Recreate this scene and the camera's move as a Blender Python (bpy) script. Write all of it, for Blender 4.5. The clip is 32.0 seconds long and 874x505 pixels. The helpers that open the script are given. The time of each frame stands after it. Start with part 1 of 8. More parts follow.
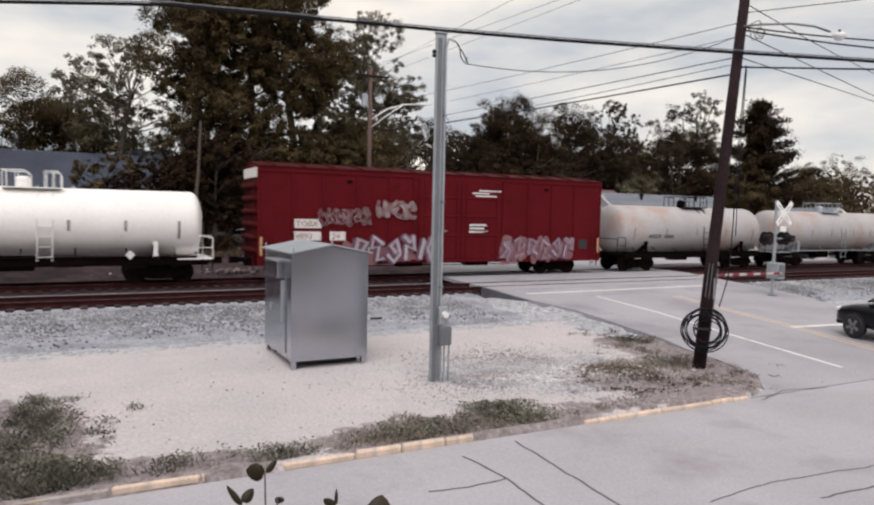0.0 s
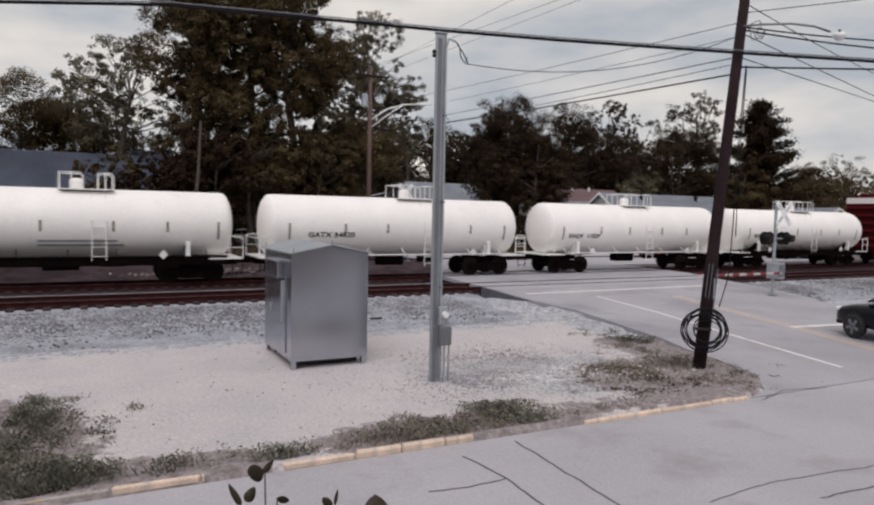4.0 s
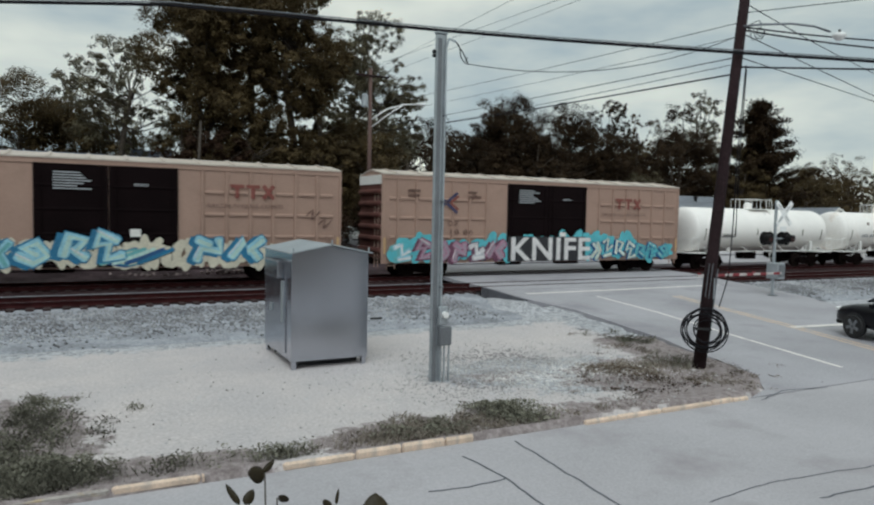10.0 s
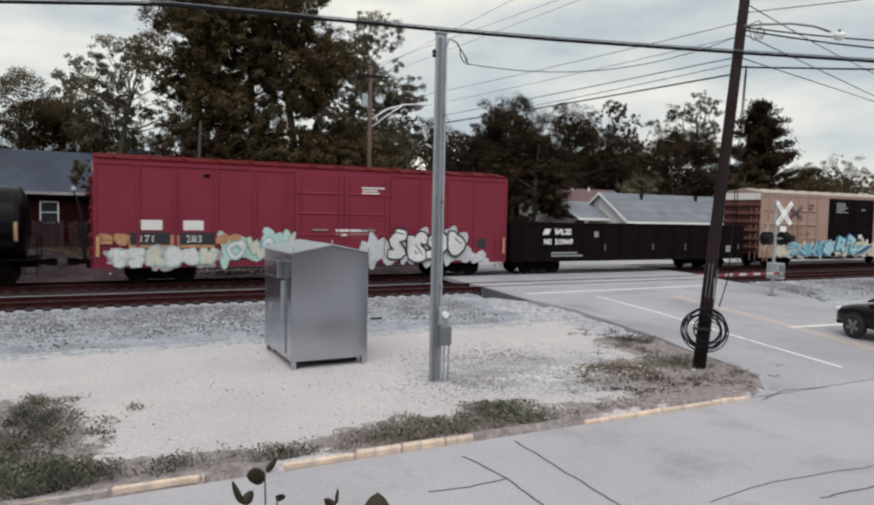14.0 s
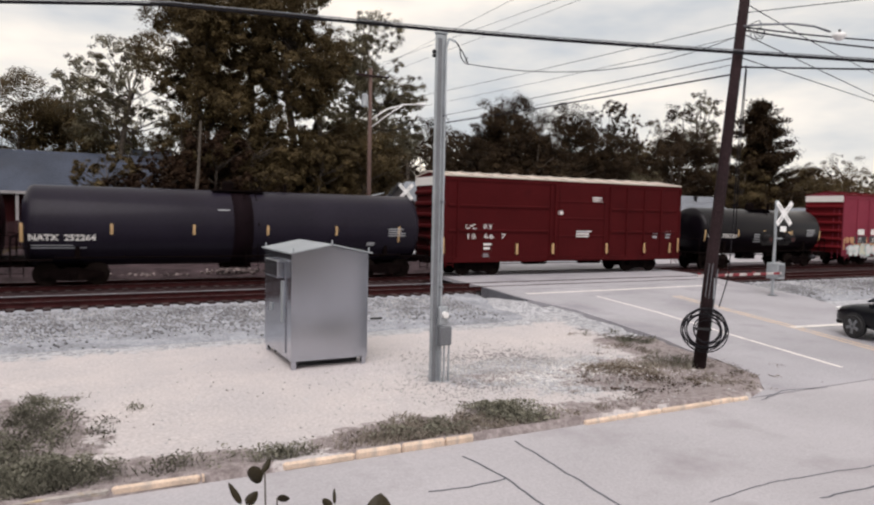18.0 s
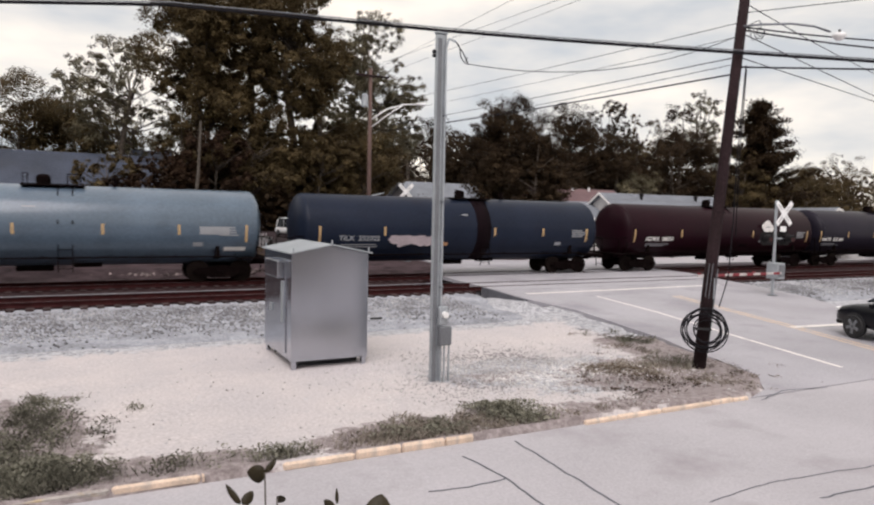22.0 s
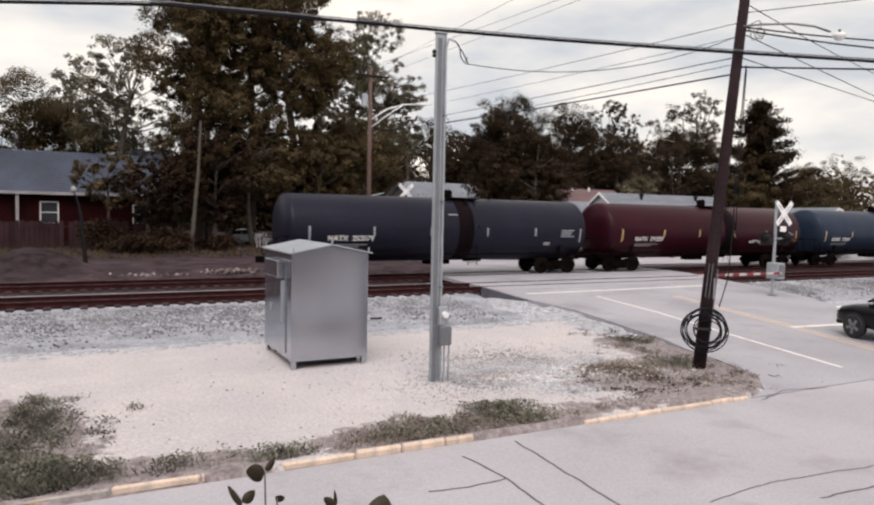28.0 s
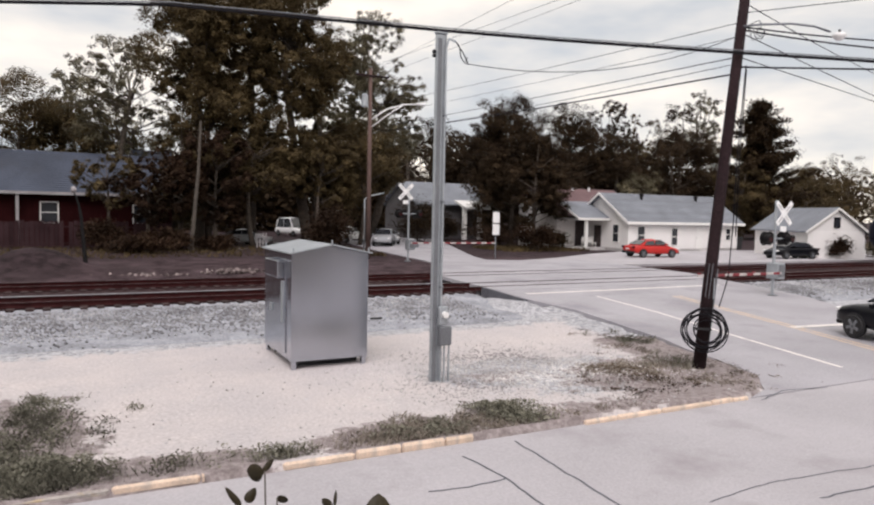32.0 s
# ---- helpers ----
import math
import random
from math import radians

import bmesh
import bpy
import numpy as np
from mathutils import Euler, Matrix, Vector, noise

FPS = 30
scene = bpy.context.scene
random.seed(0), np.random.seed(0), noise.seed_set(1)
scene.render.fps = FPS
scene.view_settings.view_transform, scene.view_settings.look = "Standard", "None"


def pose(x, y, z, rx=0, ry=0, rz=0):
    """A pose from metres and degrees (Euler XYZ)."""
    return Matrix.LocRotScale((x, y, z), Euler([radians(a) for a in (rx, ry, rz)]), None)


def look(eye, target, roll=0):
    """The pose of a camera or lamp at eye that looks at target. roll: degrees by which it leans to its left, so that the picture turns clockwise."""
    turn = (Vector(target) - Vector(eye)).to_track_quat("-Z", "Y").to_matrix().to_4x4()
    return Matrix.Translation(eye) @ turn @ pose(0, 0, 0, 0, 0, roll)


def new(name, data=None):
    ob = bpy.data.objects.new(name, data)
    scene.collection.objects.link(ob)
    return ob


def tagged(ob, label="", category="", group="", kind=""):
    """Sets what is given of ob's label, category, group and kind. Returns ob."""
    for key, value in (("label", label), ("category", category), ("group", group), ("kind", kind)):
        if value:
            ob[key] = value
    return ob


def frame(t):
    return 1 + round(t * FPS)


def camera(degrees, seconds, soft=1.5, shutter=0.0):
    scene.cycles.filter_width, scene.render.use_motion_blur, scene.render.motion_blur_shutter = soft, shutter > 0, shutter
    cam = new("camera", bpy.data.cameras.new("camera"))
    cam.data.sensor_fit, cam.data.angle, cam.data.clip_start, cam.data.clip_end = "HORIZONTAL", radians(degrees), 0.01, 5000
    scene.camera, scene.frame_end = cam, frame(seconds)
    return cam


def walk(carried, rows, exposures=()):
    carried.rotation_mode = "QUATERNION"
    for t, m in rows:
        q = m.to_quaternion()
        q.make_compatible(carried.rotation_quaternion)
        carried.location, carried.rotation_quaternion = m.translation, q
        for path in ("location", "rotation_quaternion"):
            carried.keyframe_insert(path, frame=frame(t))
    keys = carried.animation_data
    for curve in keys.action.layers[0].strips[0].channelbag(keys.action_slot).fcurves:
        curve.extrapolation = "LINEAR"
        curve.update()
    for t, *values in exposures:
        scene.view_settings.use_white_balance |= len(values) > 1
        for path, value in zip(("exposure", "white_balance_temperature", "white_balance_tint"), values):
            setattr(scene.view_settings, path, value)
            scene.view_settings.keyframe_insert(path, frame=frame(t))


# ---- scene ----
# World: x runs along the railway, y away from the camera across it, z up. Rail heads lie at z = 0.45.
cam = camera(65.03, 32.0, soft=2.25, shutter=0.2)
EYE = Vector((0, 0, 3.57))
AIM = EYE + Vector((0.45880, 0.88673, -0.05672)) * 20
EXPOSURES = [(0, -0.17, 6080, 18), (1, -0.23, 6050, 18), (2, -0.27, 6010, 17), (3, -0.52, 5920, 18), (5.5, -0.52, 6020, 19), (6, -0.55, 6020, 19), (7, -0.62, 5920, 18), (8, -0.57, 5750, 13), (9, -0.53, 5630, 8), (10, -0.54, 5600, 3), (11, -0.27, 5660, 2), (12, -0.23, 5710, 4), (13, -0.27, 5780, 9), (14.5, -0.25, 5880, 12), (17, -0.15, 6050, 17), (18, -0.04, 6200, 18), (32, 0.02, 6180, 19)]
walk(cam, [(0, look(EYE, AIM, 1.2)), (32, look(EYE, AIM, 1.2))], EXPOSURES)

# ---- light: an overcast afternoon ----
world = bpy.data.worlds.new("overcast_sky")
scene.world = world
world.use_nodes = True
wn, wl = world.node_tree.nodes, world.node_tree.links
wn.clear()
w_out = wn.new("ShaderNodeOutputWorld")
w_bg = wn.new("ShaderNodeBackground")
w_sky = wn.new("ShaderNodeTexSky")
w_sky.sky_type = "NISHITA"
w_sky.sun_disc = False
w_sky.sun_elevation = radians(52)
w_sky.sun_rotation = radians(200)
w_co = wn.new("ShaderNodeTexCoord")
w_map = wn.new("ShaderNodeMapping")
w_map.inputs["Scale"].default_value = (1.6, 1.6, 5.0)
w_no = wn.new("ShaderNodeTexNoise")
w_no.inputs["Scale"].default_value = 1.7
w_no.inputs["Detail"].default_value = 5
w_no.inputs["Roughness"].default_value = 0.5
w_ramp = wn.new("ShaderNodeValToRGB")
w_ramp.color_ramp.elements[0].position = 0.36
w_ramp.color_ramp.elements[0].color = (6.6, 6.95, 6.55, 1)
w_ramp.color_ramp.elements[1].position = 0.62
w_ramp.color_ramp.elements[1].color = (12.6, 11.6, 9.2, 1)
w_mix = wn.new("ShaderNodeMixRGB")
w_mix.inputs[0].default_value = 0.93
wl.new(w_co.outputs["Generated"], w_map.inputs["Vector"])
wl.new(w_map.outputs[0], w_no.inputs["Vector"])
wl.new(w_no.outputs["Fac"], w_ramp.inputs[0])
wl.new(w_sky.outputs[0], w_mix.inputs[1])
wl.new(w_ramp.outputs[0], w_mix.inputs[2])
wl.new(w_mix.outputs[0], w_bg.inputs["Color"])
w_bg.inputs["Strength"].default_value = 0.10
wl.new(w_bg.outputs[0], w_out.inputs["Surface"])

sun = new("sun", bpy.data.lights.new("sun", "SUN"))
sun.data.energy = 2.1
sun.data.angle = radians(45)
sun.data.color = (1.0, 0.95, 0.88)
sun.matrix_world = look((-30, -42, 92), (10, 20, 0))

# ---- materials ----
def surf(name, base, rough=0.8, metal=0.0, var=0.25, scale=1.5, grain=40.0, bump=0.15, dirt=None, amount=0.0, tint=0.0, spec=0.5, dirt_scale=0.7):
    """A worn surface: broad stains, fine grain and relief; dirt: a second colour in patches; tint: shift from object to object."""
    m = bpy.data.materials.new(name)
    m.use_nodes = True
    n, l = m.node_tree.nodes, m.node_tree.links
    b = n["Principled BSDF"]
    b.inputs["Roughness"].default_value = rough
    b.inputs["Metallic"].default_value = metal
    b.inputs["Specular IOR Level"].default_value = spec
    co = n.new("ShaderNodeTexCoord")
    broad = n.new("ShaderNodeTexNoise")
    broad.inputs["Scale"].default_value = scale
    broad.inputs["Detail"].default_value = 6
    fine = n.new("ShaderNodeTexNoise")
    fine.inputs["Scale"].default_value = grain
    fine.inputs["Detail"].default_value = 3
    l.new(co.outputs["Object"], broad.inputs["Vector"])
    l.new(co.outputs["Object"], fine.inputs["Vector"])
    add = n.new("ShaderNodeMath")
    add.operation = "MULTIPLY_ADD"
    add.inputs[1].default_value = 0.5
    l.new(fine.outputs["Fac"], add.inputs[0])
    half = n.new("ShaderNodeMath")
    half.operation = "MULTIPLY"
    half.inputs[1].default_value = 0.5
    l.new(broad.outputs["Fac"], half.inputs[0])
    l.new(half.outputs[0], add.inputs[2])
    ramp = n.new("ShaderNodeValToRGB")
    lo, hi = max(0.0, 1 - 1.4 * var), 1 + 1.1 * var
    ramp.color_ramp.elements[0].position = 0.32
    ramp.color_ramp.elements[0].color = (base[0] * lo, base[1] * lo, base[2] * lo, 1)
    ramp.color_ramp.elements[1].position = 0.68
    ramp.color_ramp.elements[1].color = (min(1, base[0] * hi), min(1, base[1] * hi), min(1, base[2] * hi), 1)
    l.new(add.outputs[0], ramp.inputs[0])
    colour = ramp.outputs[0]
    if dirt:
        spots = n.new("ShaderNodeTexNoise")
        spots.inputs["Scale"].default_value = dirt_scale
        spots.inputs["Detail"].default_value = 8
        spots.inputs["Roughness"].default_value = 0.65
        l.new(co.outputs["Object"], spots.inputs["Vector"])
        cut = n.new("ShaderNodeValToRGB")
        cut.color_ramp.elements[0].position = 0.62 - 0.25 * amount
        cut.color_ramp.elements[1].position = 0.80 - 0.25 * amount
        l.new(spots.outputs["Fac"], cut.inputs[0])
        mix = n.new("ShaderNodeMixRGB")
        l.new(cut.outputs[0], mix.inputs[0])
        l.new(colour, mix.inputs[1])
        mix.inputs[2].default_value = (*dirt, 1)
        colour = mix.outputs[0]
    if tint:
        info = n.new("ShaderNodeObjectInfo")
        shift = n.new("ShaderNodeMath")
        shift.operation = "MULTIPLY_ADD"
        shift.inputs[1].default_value = 2 * tint
        shift.inputs[2].default_value = 1 - tint
        l.new(info.outputs["Random"], shift.inputs[0])
        vary = n.new("ShaderNodeMixRGB")
        vary.blend_type = "MULTIPLY"
        vary.inputs[0].default_value = 1
        l.new(colour, vary.inputs[1])
        l.new(shift.outputs[0], vary.inputs[2])
        colour = vary.outputs[0]
    l.new(colour, b.inputs["Base Color"])
    if bump:
        bp = n.new("ShaderNodeBump")
        bp.inputs["Strength"].default_value = bump
        bp.inputs["Distance"].default_value = 0.02
        l.new(fine.outputs["Fac"], bp.inputs["Height"])
        l.new(bp.outputs[0], b.inputs["Normal"])
    return m


def leafy(name, a, b_, rough=0.6, through_=0.22):
    """Leaves that differ from one to the next."""
    m = bpy.data.materials.new(name)
    m.use_nodes = True
    n, l = m.node_tree.nodes, m.node_tree.links
    geo = n.new("ShaderNodeNewGeometry")
    ramp = n.new("ShaderNodeValToRGB")
    ramp.color_ramp.elements[0].color = (*a, 1)
    ramp.color_ramp.elements[1].color = (*b_, 1)
    l.new(geo.outputs["Random Per Island"], ramp.inputs[0])
    co = n.new("ShaderNodeTexCoord")
    clump = n.new("ShaderNodeTexNoise")
    clump.inputs["Scale"].default_value = 0.45
    clump.inputs["Detail"].default_value = 4
    l.new(co.outputs["Object"], clump.inputs["Vector"])
    shade = n.new("ShaderNodeValToRGB")
    shade.color_ramp.elements[0].position, shade.color_ramp.elements[1].position = 0.36, 0.66
    shade.color_ramp.elements[0].color, shade.color_ramp.elements[1].color = (0.55, 0.52, 0.50, 1), (1.40, 1.36, 1.28, 1)
    l.new(clump.outputs["Fac"], shade.inputs[0])
    both = n.new("ShaderNodeMixRGB")
    both.blend_type = "MULTIPLY"
    both.inputs[0].default_value = 1
    l.new(ramp.outputs[0], both.inputs[1])
    l.new(shade.outputs[0], both.inputs[2])
    p = n["Principled BSDF"]
    p.inputs["Roughness"].default_value = rough
    p.inputs["Specular IOR Level"].default_value = 0.1
    l.new(both.outputs[0], p.inputs["Base Color"])
    if through_:
        tr_ = n.new("ShaderNodeBsdfTranslucent")
        l.new(both.outputs[0], tr_.inputs["Color"])
        mx = n.new("ShaderNodeMixShader")
        mx.inputs[0].default_value = through_
        l.new(p.outputs[0], mx.inputs[1])
        l.new(tr_.outputs[0], mx.inputs[2])
        l.new(mx.outputs[0], n["Material Output"].inputs["Surface"])
    return m


M_STEEL_BOX = surf("galvanised_sheet", (0.48, 0.50, 0.555), 0.20, 0.95, 0.06, 0.6, 6, 0.004, (0.39, 0.41, 0.46), 0.25, dirt_scale=0.8)
M_STEEL_ROOF = surf("weathered_roof_sheet", (0.40, 0.43, 0.46), 0.55, 0.5, 0.12, 1.0, 12, 0.02, (0.33, 0.35, 0.38), 0.25)
M_GALV = surf("galvanised_pole", (0.40, 0.43, 0.46), 0.5, 0.6, 0.18, 2.0, 30, 0.06)
M_GALV_DARK = surf("weathered_grey_metal", (0.20, 0.21, 0.23), 0.55, 0.5, 0.2, 2.0, 30, 0.06)
M_WOODPOLE = surf("creosoted_pole_wood", (0.027, 0.016, 0.018), 0.9, 0, 0.5, 1.2, 30, 0.5, spec=0.15)
M_BLACK = surf("black_rubber", (0.012, 0.012, 0.014), 0.6, 0, 0.3, 4, 40, 0.05)
M_CABLE = surf("cable_sheath", (0.009, 0.008, 0.011), 0.6, 0, 0.3, 4, 40, 0.0, spec=0.15)
M_WIRE = surf("wire_metal", (0.030, 0.028, 0.030), 0.6, 0.0, 0.2, 4, 40, 0, spec=0.2)
M_RUST = surf("rusty_rail_steel", (0.042, 0.012, 0.0125), 0.9, 0.1, 0.4, 3, 40, 0.3, spec=0.15)
M_RAILHEAD = surf("worn_rail_head", (0.12, 0.10, 0.10), 0.45, 0.6, 0.2, 3, 40, 0.03)
M_TIE = surf("old_tie_wood", (0.036, 0.018, 0.018), 0.9, 0, 0.45, 2, 30, 0.5, tint=0.35)
M_BALLAST = surf("ballast_stone", (0.315, 0.325, 0.362), 0.9, 0, 0.40, 1.2, 14, 1.0, (0.20, 0.205, 0.232), 0.34, dirt_scale=2.6)
# both bed colours are darker than their soiling, with the train's shade painted in
M_BEDSHADE = surf("soiled_shaded_ballast", (0.050, 0.030, 0.032), 0.95, 0, 0.45, 3.0, 16, 1.0, (0.03, 0.021, 0.021), 0.45, dirt_scale=3.0, spec=0.1)
M_TRACKBED = surf("oily_track_bed", (0.026, 0.012, 0.0125), 0.95, 0, 0.5, 3.0, 16, 0.8, (0.15, 0.13, 0.13), 0.10, dirt_scale=4.0, spec=0.1)
M_ASPHALT = surf("worn_grey_asphalt", (0.405, 0.39, 0.415), 0.9, 0, 0.13, 0.30, 26, 0.2, (0.30, 0.28, 0.30), 0.38, dirt_scale=0.45)
# crossing road: the street's asphalt a step darker
M_ROAD = surf("darker_road_asphalt", (0.372, 0.362, 0.392), 0.9, 0, 0.16, 0.30, 26, 0.2, (0.265, 0.256, 0.286), 0.42, dirt_scale=0.35)
M_CRACK = surf("crack_tar", (0.085, 0.09, 0.11), 0.7, 0, 0.3, 6, 40, 0.1)
M_ROADPAINT = surf("worn_white_road_paint", (0.80, 0.76, 0.73), 0.8, 0, 0.12, 2, 20, 0.1, (0.46, 0.44, 0.44), 0.45, dirt_scale=3)
M_YELLOWPAINT = surf("worn_yellow_road_paint", (0.64, 0.49, 0.36), 0.8, 0, 0.12, 2, 20, 0.1, (0.46, 0.43, 0.42), 0.5, dirt_scale=3)
M_ARMWHITE = surf("dull_white_arm_paint", (0.50, 0.47, 0.46), 0.6, 0, 0.1, 3, 20, 0)
M_ARMRED = surf("dull_red_arm_paint", (0.22, 0.03, 0.04), 0.6, 0, 0.15, 3, 20, 0)
M_KERB = surf("yellow_painted_kerb", (0.66, 0.52, 0.41), 0.85, 0, 0.2, 3, 30, 0.4, (0.50, 0.42, 0.36), 0.40, dirt_scale=4, tint=0.1)
M_KERB_BARE = surf("bare_concrete_kerb", (0.36, 0.33, 0.31), 0.9, 0, 0.25, 3, 30, 0.3, (0.5, 0.38, 0.22), 0.25, dirt_scale=4)
M_CONCRETE = surf("concrete", (0.50, 0.48, 0.475), 0.9, 0, 0.2, 1, 30, 0.2)
M_WHITE = surf("white_paint", (0.80, 0.79, 0.77), 0.6, 0, 0.08, 2, 20, 0.03)
M_SIGN = surf("white_sign_sheet", (0.82, 0.82, 0.82), 0.45, 0, 0.05, 2, 20, 0)
M_BLACKPAINT = surf("black_paint", (0.012, 0.011, 0.012), 0.6, 0, 0.3, 2, 20, 0.05, spec=0.15)
M_SIDING = surf("white_house_siding", (0.80, 0.78, 0.77), 0.75, 0, 0.07, 0.6, 20, 0.05)
M_ROOF = surf("grey_asphalt_shingle", (0.195, 0.21, 0.24), 0.9, 0, 0.2, 0.5, 14, 0.4, tint=0.08)
M_ROOF_RED = surf("reddish_shingle", (0.14, 0.085, 0.09), 0.9, 0, 0.2, 0.5, 14, 0.4)
# brick and fence colours take in the shade of porch and trees
M_BRICKRED = surf("shaded_brick_wall", (0.026, 0.0058, 0.0062), 0.9, 0, 0.3, 1, 20, 0.3, spec=0.05)
M_FENCE = surf("weathered_shaded_fence_board", (0.044, 0.024, 0.027), 0.9, 0, 0.35, 1, 20, 0.3, tint=0.2, spec=0.1)
M_GLASS_DARK = surf("dark_window_glass", (0.03, 0.033, 0.04), 0.08, 0, 0.1, 2, 4, 0, spec=0.8)
M_DOOR_RECESS = surf("dark_door_and_recess", (0.05, 0.035, 0.035), 0.6, 0, 0.2, 2, 20, 0)
M_BARK = surf("tree_bark", (0.085, 0.068, 0.055), 0.95, 0, 0.4, 3, 25, 0.6)
M_LEAF = leafy("tree_leaves", (0.070, 0.050, 0.024), (0.118, 0.092, 0.049))
M_LEAF2 = leafy("olive_tree_leaves", (0.108, 0.096, 0.062), (0.170, 0.155, 0.108))
M_LEAF3 = leafy("dark_tree_leaves", (0.027, 0.0165, 0.009), (0.058, 0.041, 0.025))
M_LEAF4 = leafy("brown_shrub_leaves", (0.024, 0.012, 0.008), (0.056, 0.036, 0.023))
M_GRASS = leafy("dry_grass", (0.13, 0.113, 0.100), (0.29, 0.262, 0.235))
M_WEED = leafy("green_weeds", (0.090, 0.090, 0.073), (0.250, 0.250, 0.212))


# ---- building helpers ----
def mesh_of(bm, smooth=False):
    me = bpy.data.meshes.new("mesh")
    bm.to_mesh(me)
    bm.free()
    if smooth:
        me.shade_smooth()
    return me


def part(name, bm, material, parent=None, label="", at=None, smooth=False):
    """ONE mesh object of the bmesh (or shared mesh) under a thing or a part."""
    me = mesh_of(bm, smooth) if isinstance(bm, bmesh.types.BMesh) else bm
    if material and not me.materials:
        me.materials.append(material)
    me.name = name
    ob = new(name, me)
    if parent:
        ob.parent = parent
    if at is not None:
        ob.matrix_basis = at
    if label:
        ob["label"] = label
    return ob


def thing(name, label, category, at=None, group="", kind=""):
    ob = new(name)
    ob.empty_display_size = 0.2
    if at is not None:
        ob.matrix_basis = at
    return tagged(ob, label, category, group, kind)


def box(bm, x0, y0, z0, x1, y1, z1, bev=0.0, m=None):
    c = Vector(((x0 + x1) / 2, (y0 + y1) / 2, (z0 + z1) / 2))
    g = bmesh.ops.create_cube(bm, size=1, matrix=Matrix.Translation(c) @ Matrix.Diagonal((abs(x1 - x0), abs(y1 - y0), abs(z1 - z0), 1)))
    vs = g["verts"]
    if bev:
        es = list({e for v in vs for e in v.link_edges})
        g = bmesh.ops.bevel(bm, geom=es, offset=bev, segments=1, affect="EDGES", profile=0.5)
        vs = g["verts"]
    if m is not None:
        bmesh.ops.transform(bm, matrix=m, verts=vs)
    return bm


def tube(bm, pts, r, n=8, r2=None):
    """A round bar along the points; r may taper to r2."""
    pts = [Vector(p) for p in pts]
    rings, side = [], None
    for i, p in enumerate(pts):
        d = (pts[min(i + 1, len(pts) - 1)] - pts[max(i - 1, 0)]).normalized()
        if side is None:
            side = d.cross(Vector((0, 0, 1)) if abs(d.z) < 0.9 else Vector((1, 0, 0))).normalized()
        side = (side - d * side.dot(d)).normalized()
        up = d.cross(side)
        rad = r if r2 is None else r + (r2 - r) * i / (len(pts) - 1)
        rings.append([bm.verts.new(p + (side * math.cos(a) + up * math.sin(a)) * rad) for a in (2 * math.pi * k / n for k in range(n))])
    for a, b in zip(rings, rings[1:]):
        for k in range(n):
            bm.faces.new((a[k], a[(k + 1) % n], b[(k + 1) % n], b[k]))
    bm.faces.new(rings[0][::-1])
    bm.faces.new(rings[-1])
    return bm


def lathe(bm, profile, n=24, axis="x", at=(0, 0, 0)):
    """A turned body: profile of (place along the axis, radius)."""
    at = Vector(at)
    rings = []
    for s, r in profile:
        ring = []
        for k in range(n):
            a = 2 * math.pi * k / n
            u, v = r * math.cos(a), r * math.sin(a)
            p = (s, u, v) if axis == "x" else (u, s, v) if axis == "y" else (u, v, s)
            ring.append(bm.verts.new(at + Vector(p)))
        rings.append(ring)
    for a, b in zip(rings, rings[1:]):
        for k in range(n):
            bm.faces.new((a[k], a[(k + 1) % n], b[(k + 1) % n], b[k]))
    bm.faces.new(rings[0][::-1])
    bm.faces.new(rings[-1])
    bmesh.ops.recalc_face_normals(bm, faces=bm.faces[:])
    return bm


def prism(bm, outline, axis, a, b):
    """An outline (u, v) drawn out along an axis from a to b. x: (y, z); y: (x, z); z: (x, y)."""
    def at(u, v, w):
        return (w, u, v) if axis == "x" else (u, w, v) if axis == "y" else (u, v, w)
    lo = [bm.verts.new(at(u, v, a)) for u, v in outline]
    hi = [bm.verts.new(at(u, v, b)) for u, v in outline]
    k = len(outline)
    bm.faces.new(lo[::-1])
    bm.faces.new(hi)
    for i in range(k):
        bm.faces.new((lo[i], lo[(i + 1) % k], hi[(i + 1) % k], hi[i]))
    bmesh.ops.recalc_face_normals(bm, faces=bm.faces[:])
    return bm


def thicken(bm, depth):
    """Draws all faces out by the vector depth into a solid."""
    old = bm.faces[:]
    g = bmesh.ops.extrude_face_region(bm, geom=old, use_keep_orig=True)
    bmesh.ops.translate(bm, vec=Vector(depth), verts=[v for v in g["geom"] if isinstance(v, bmesh.types.BMVert)])
    bmesh.ops.recalc_face_normals(bm, faces=bm.faces[:])
    return bm


def B():
    return bmesh.new()


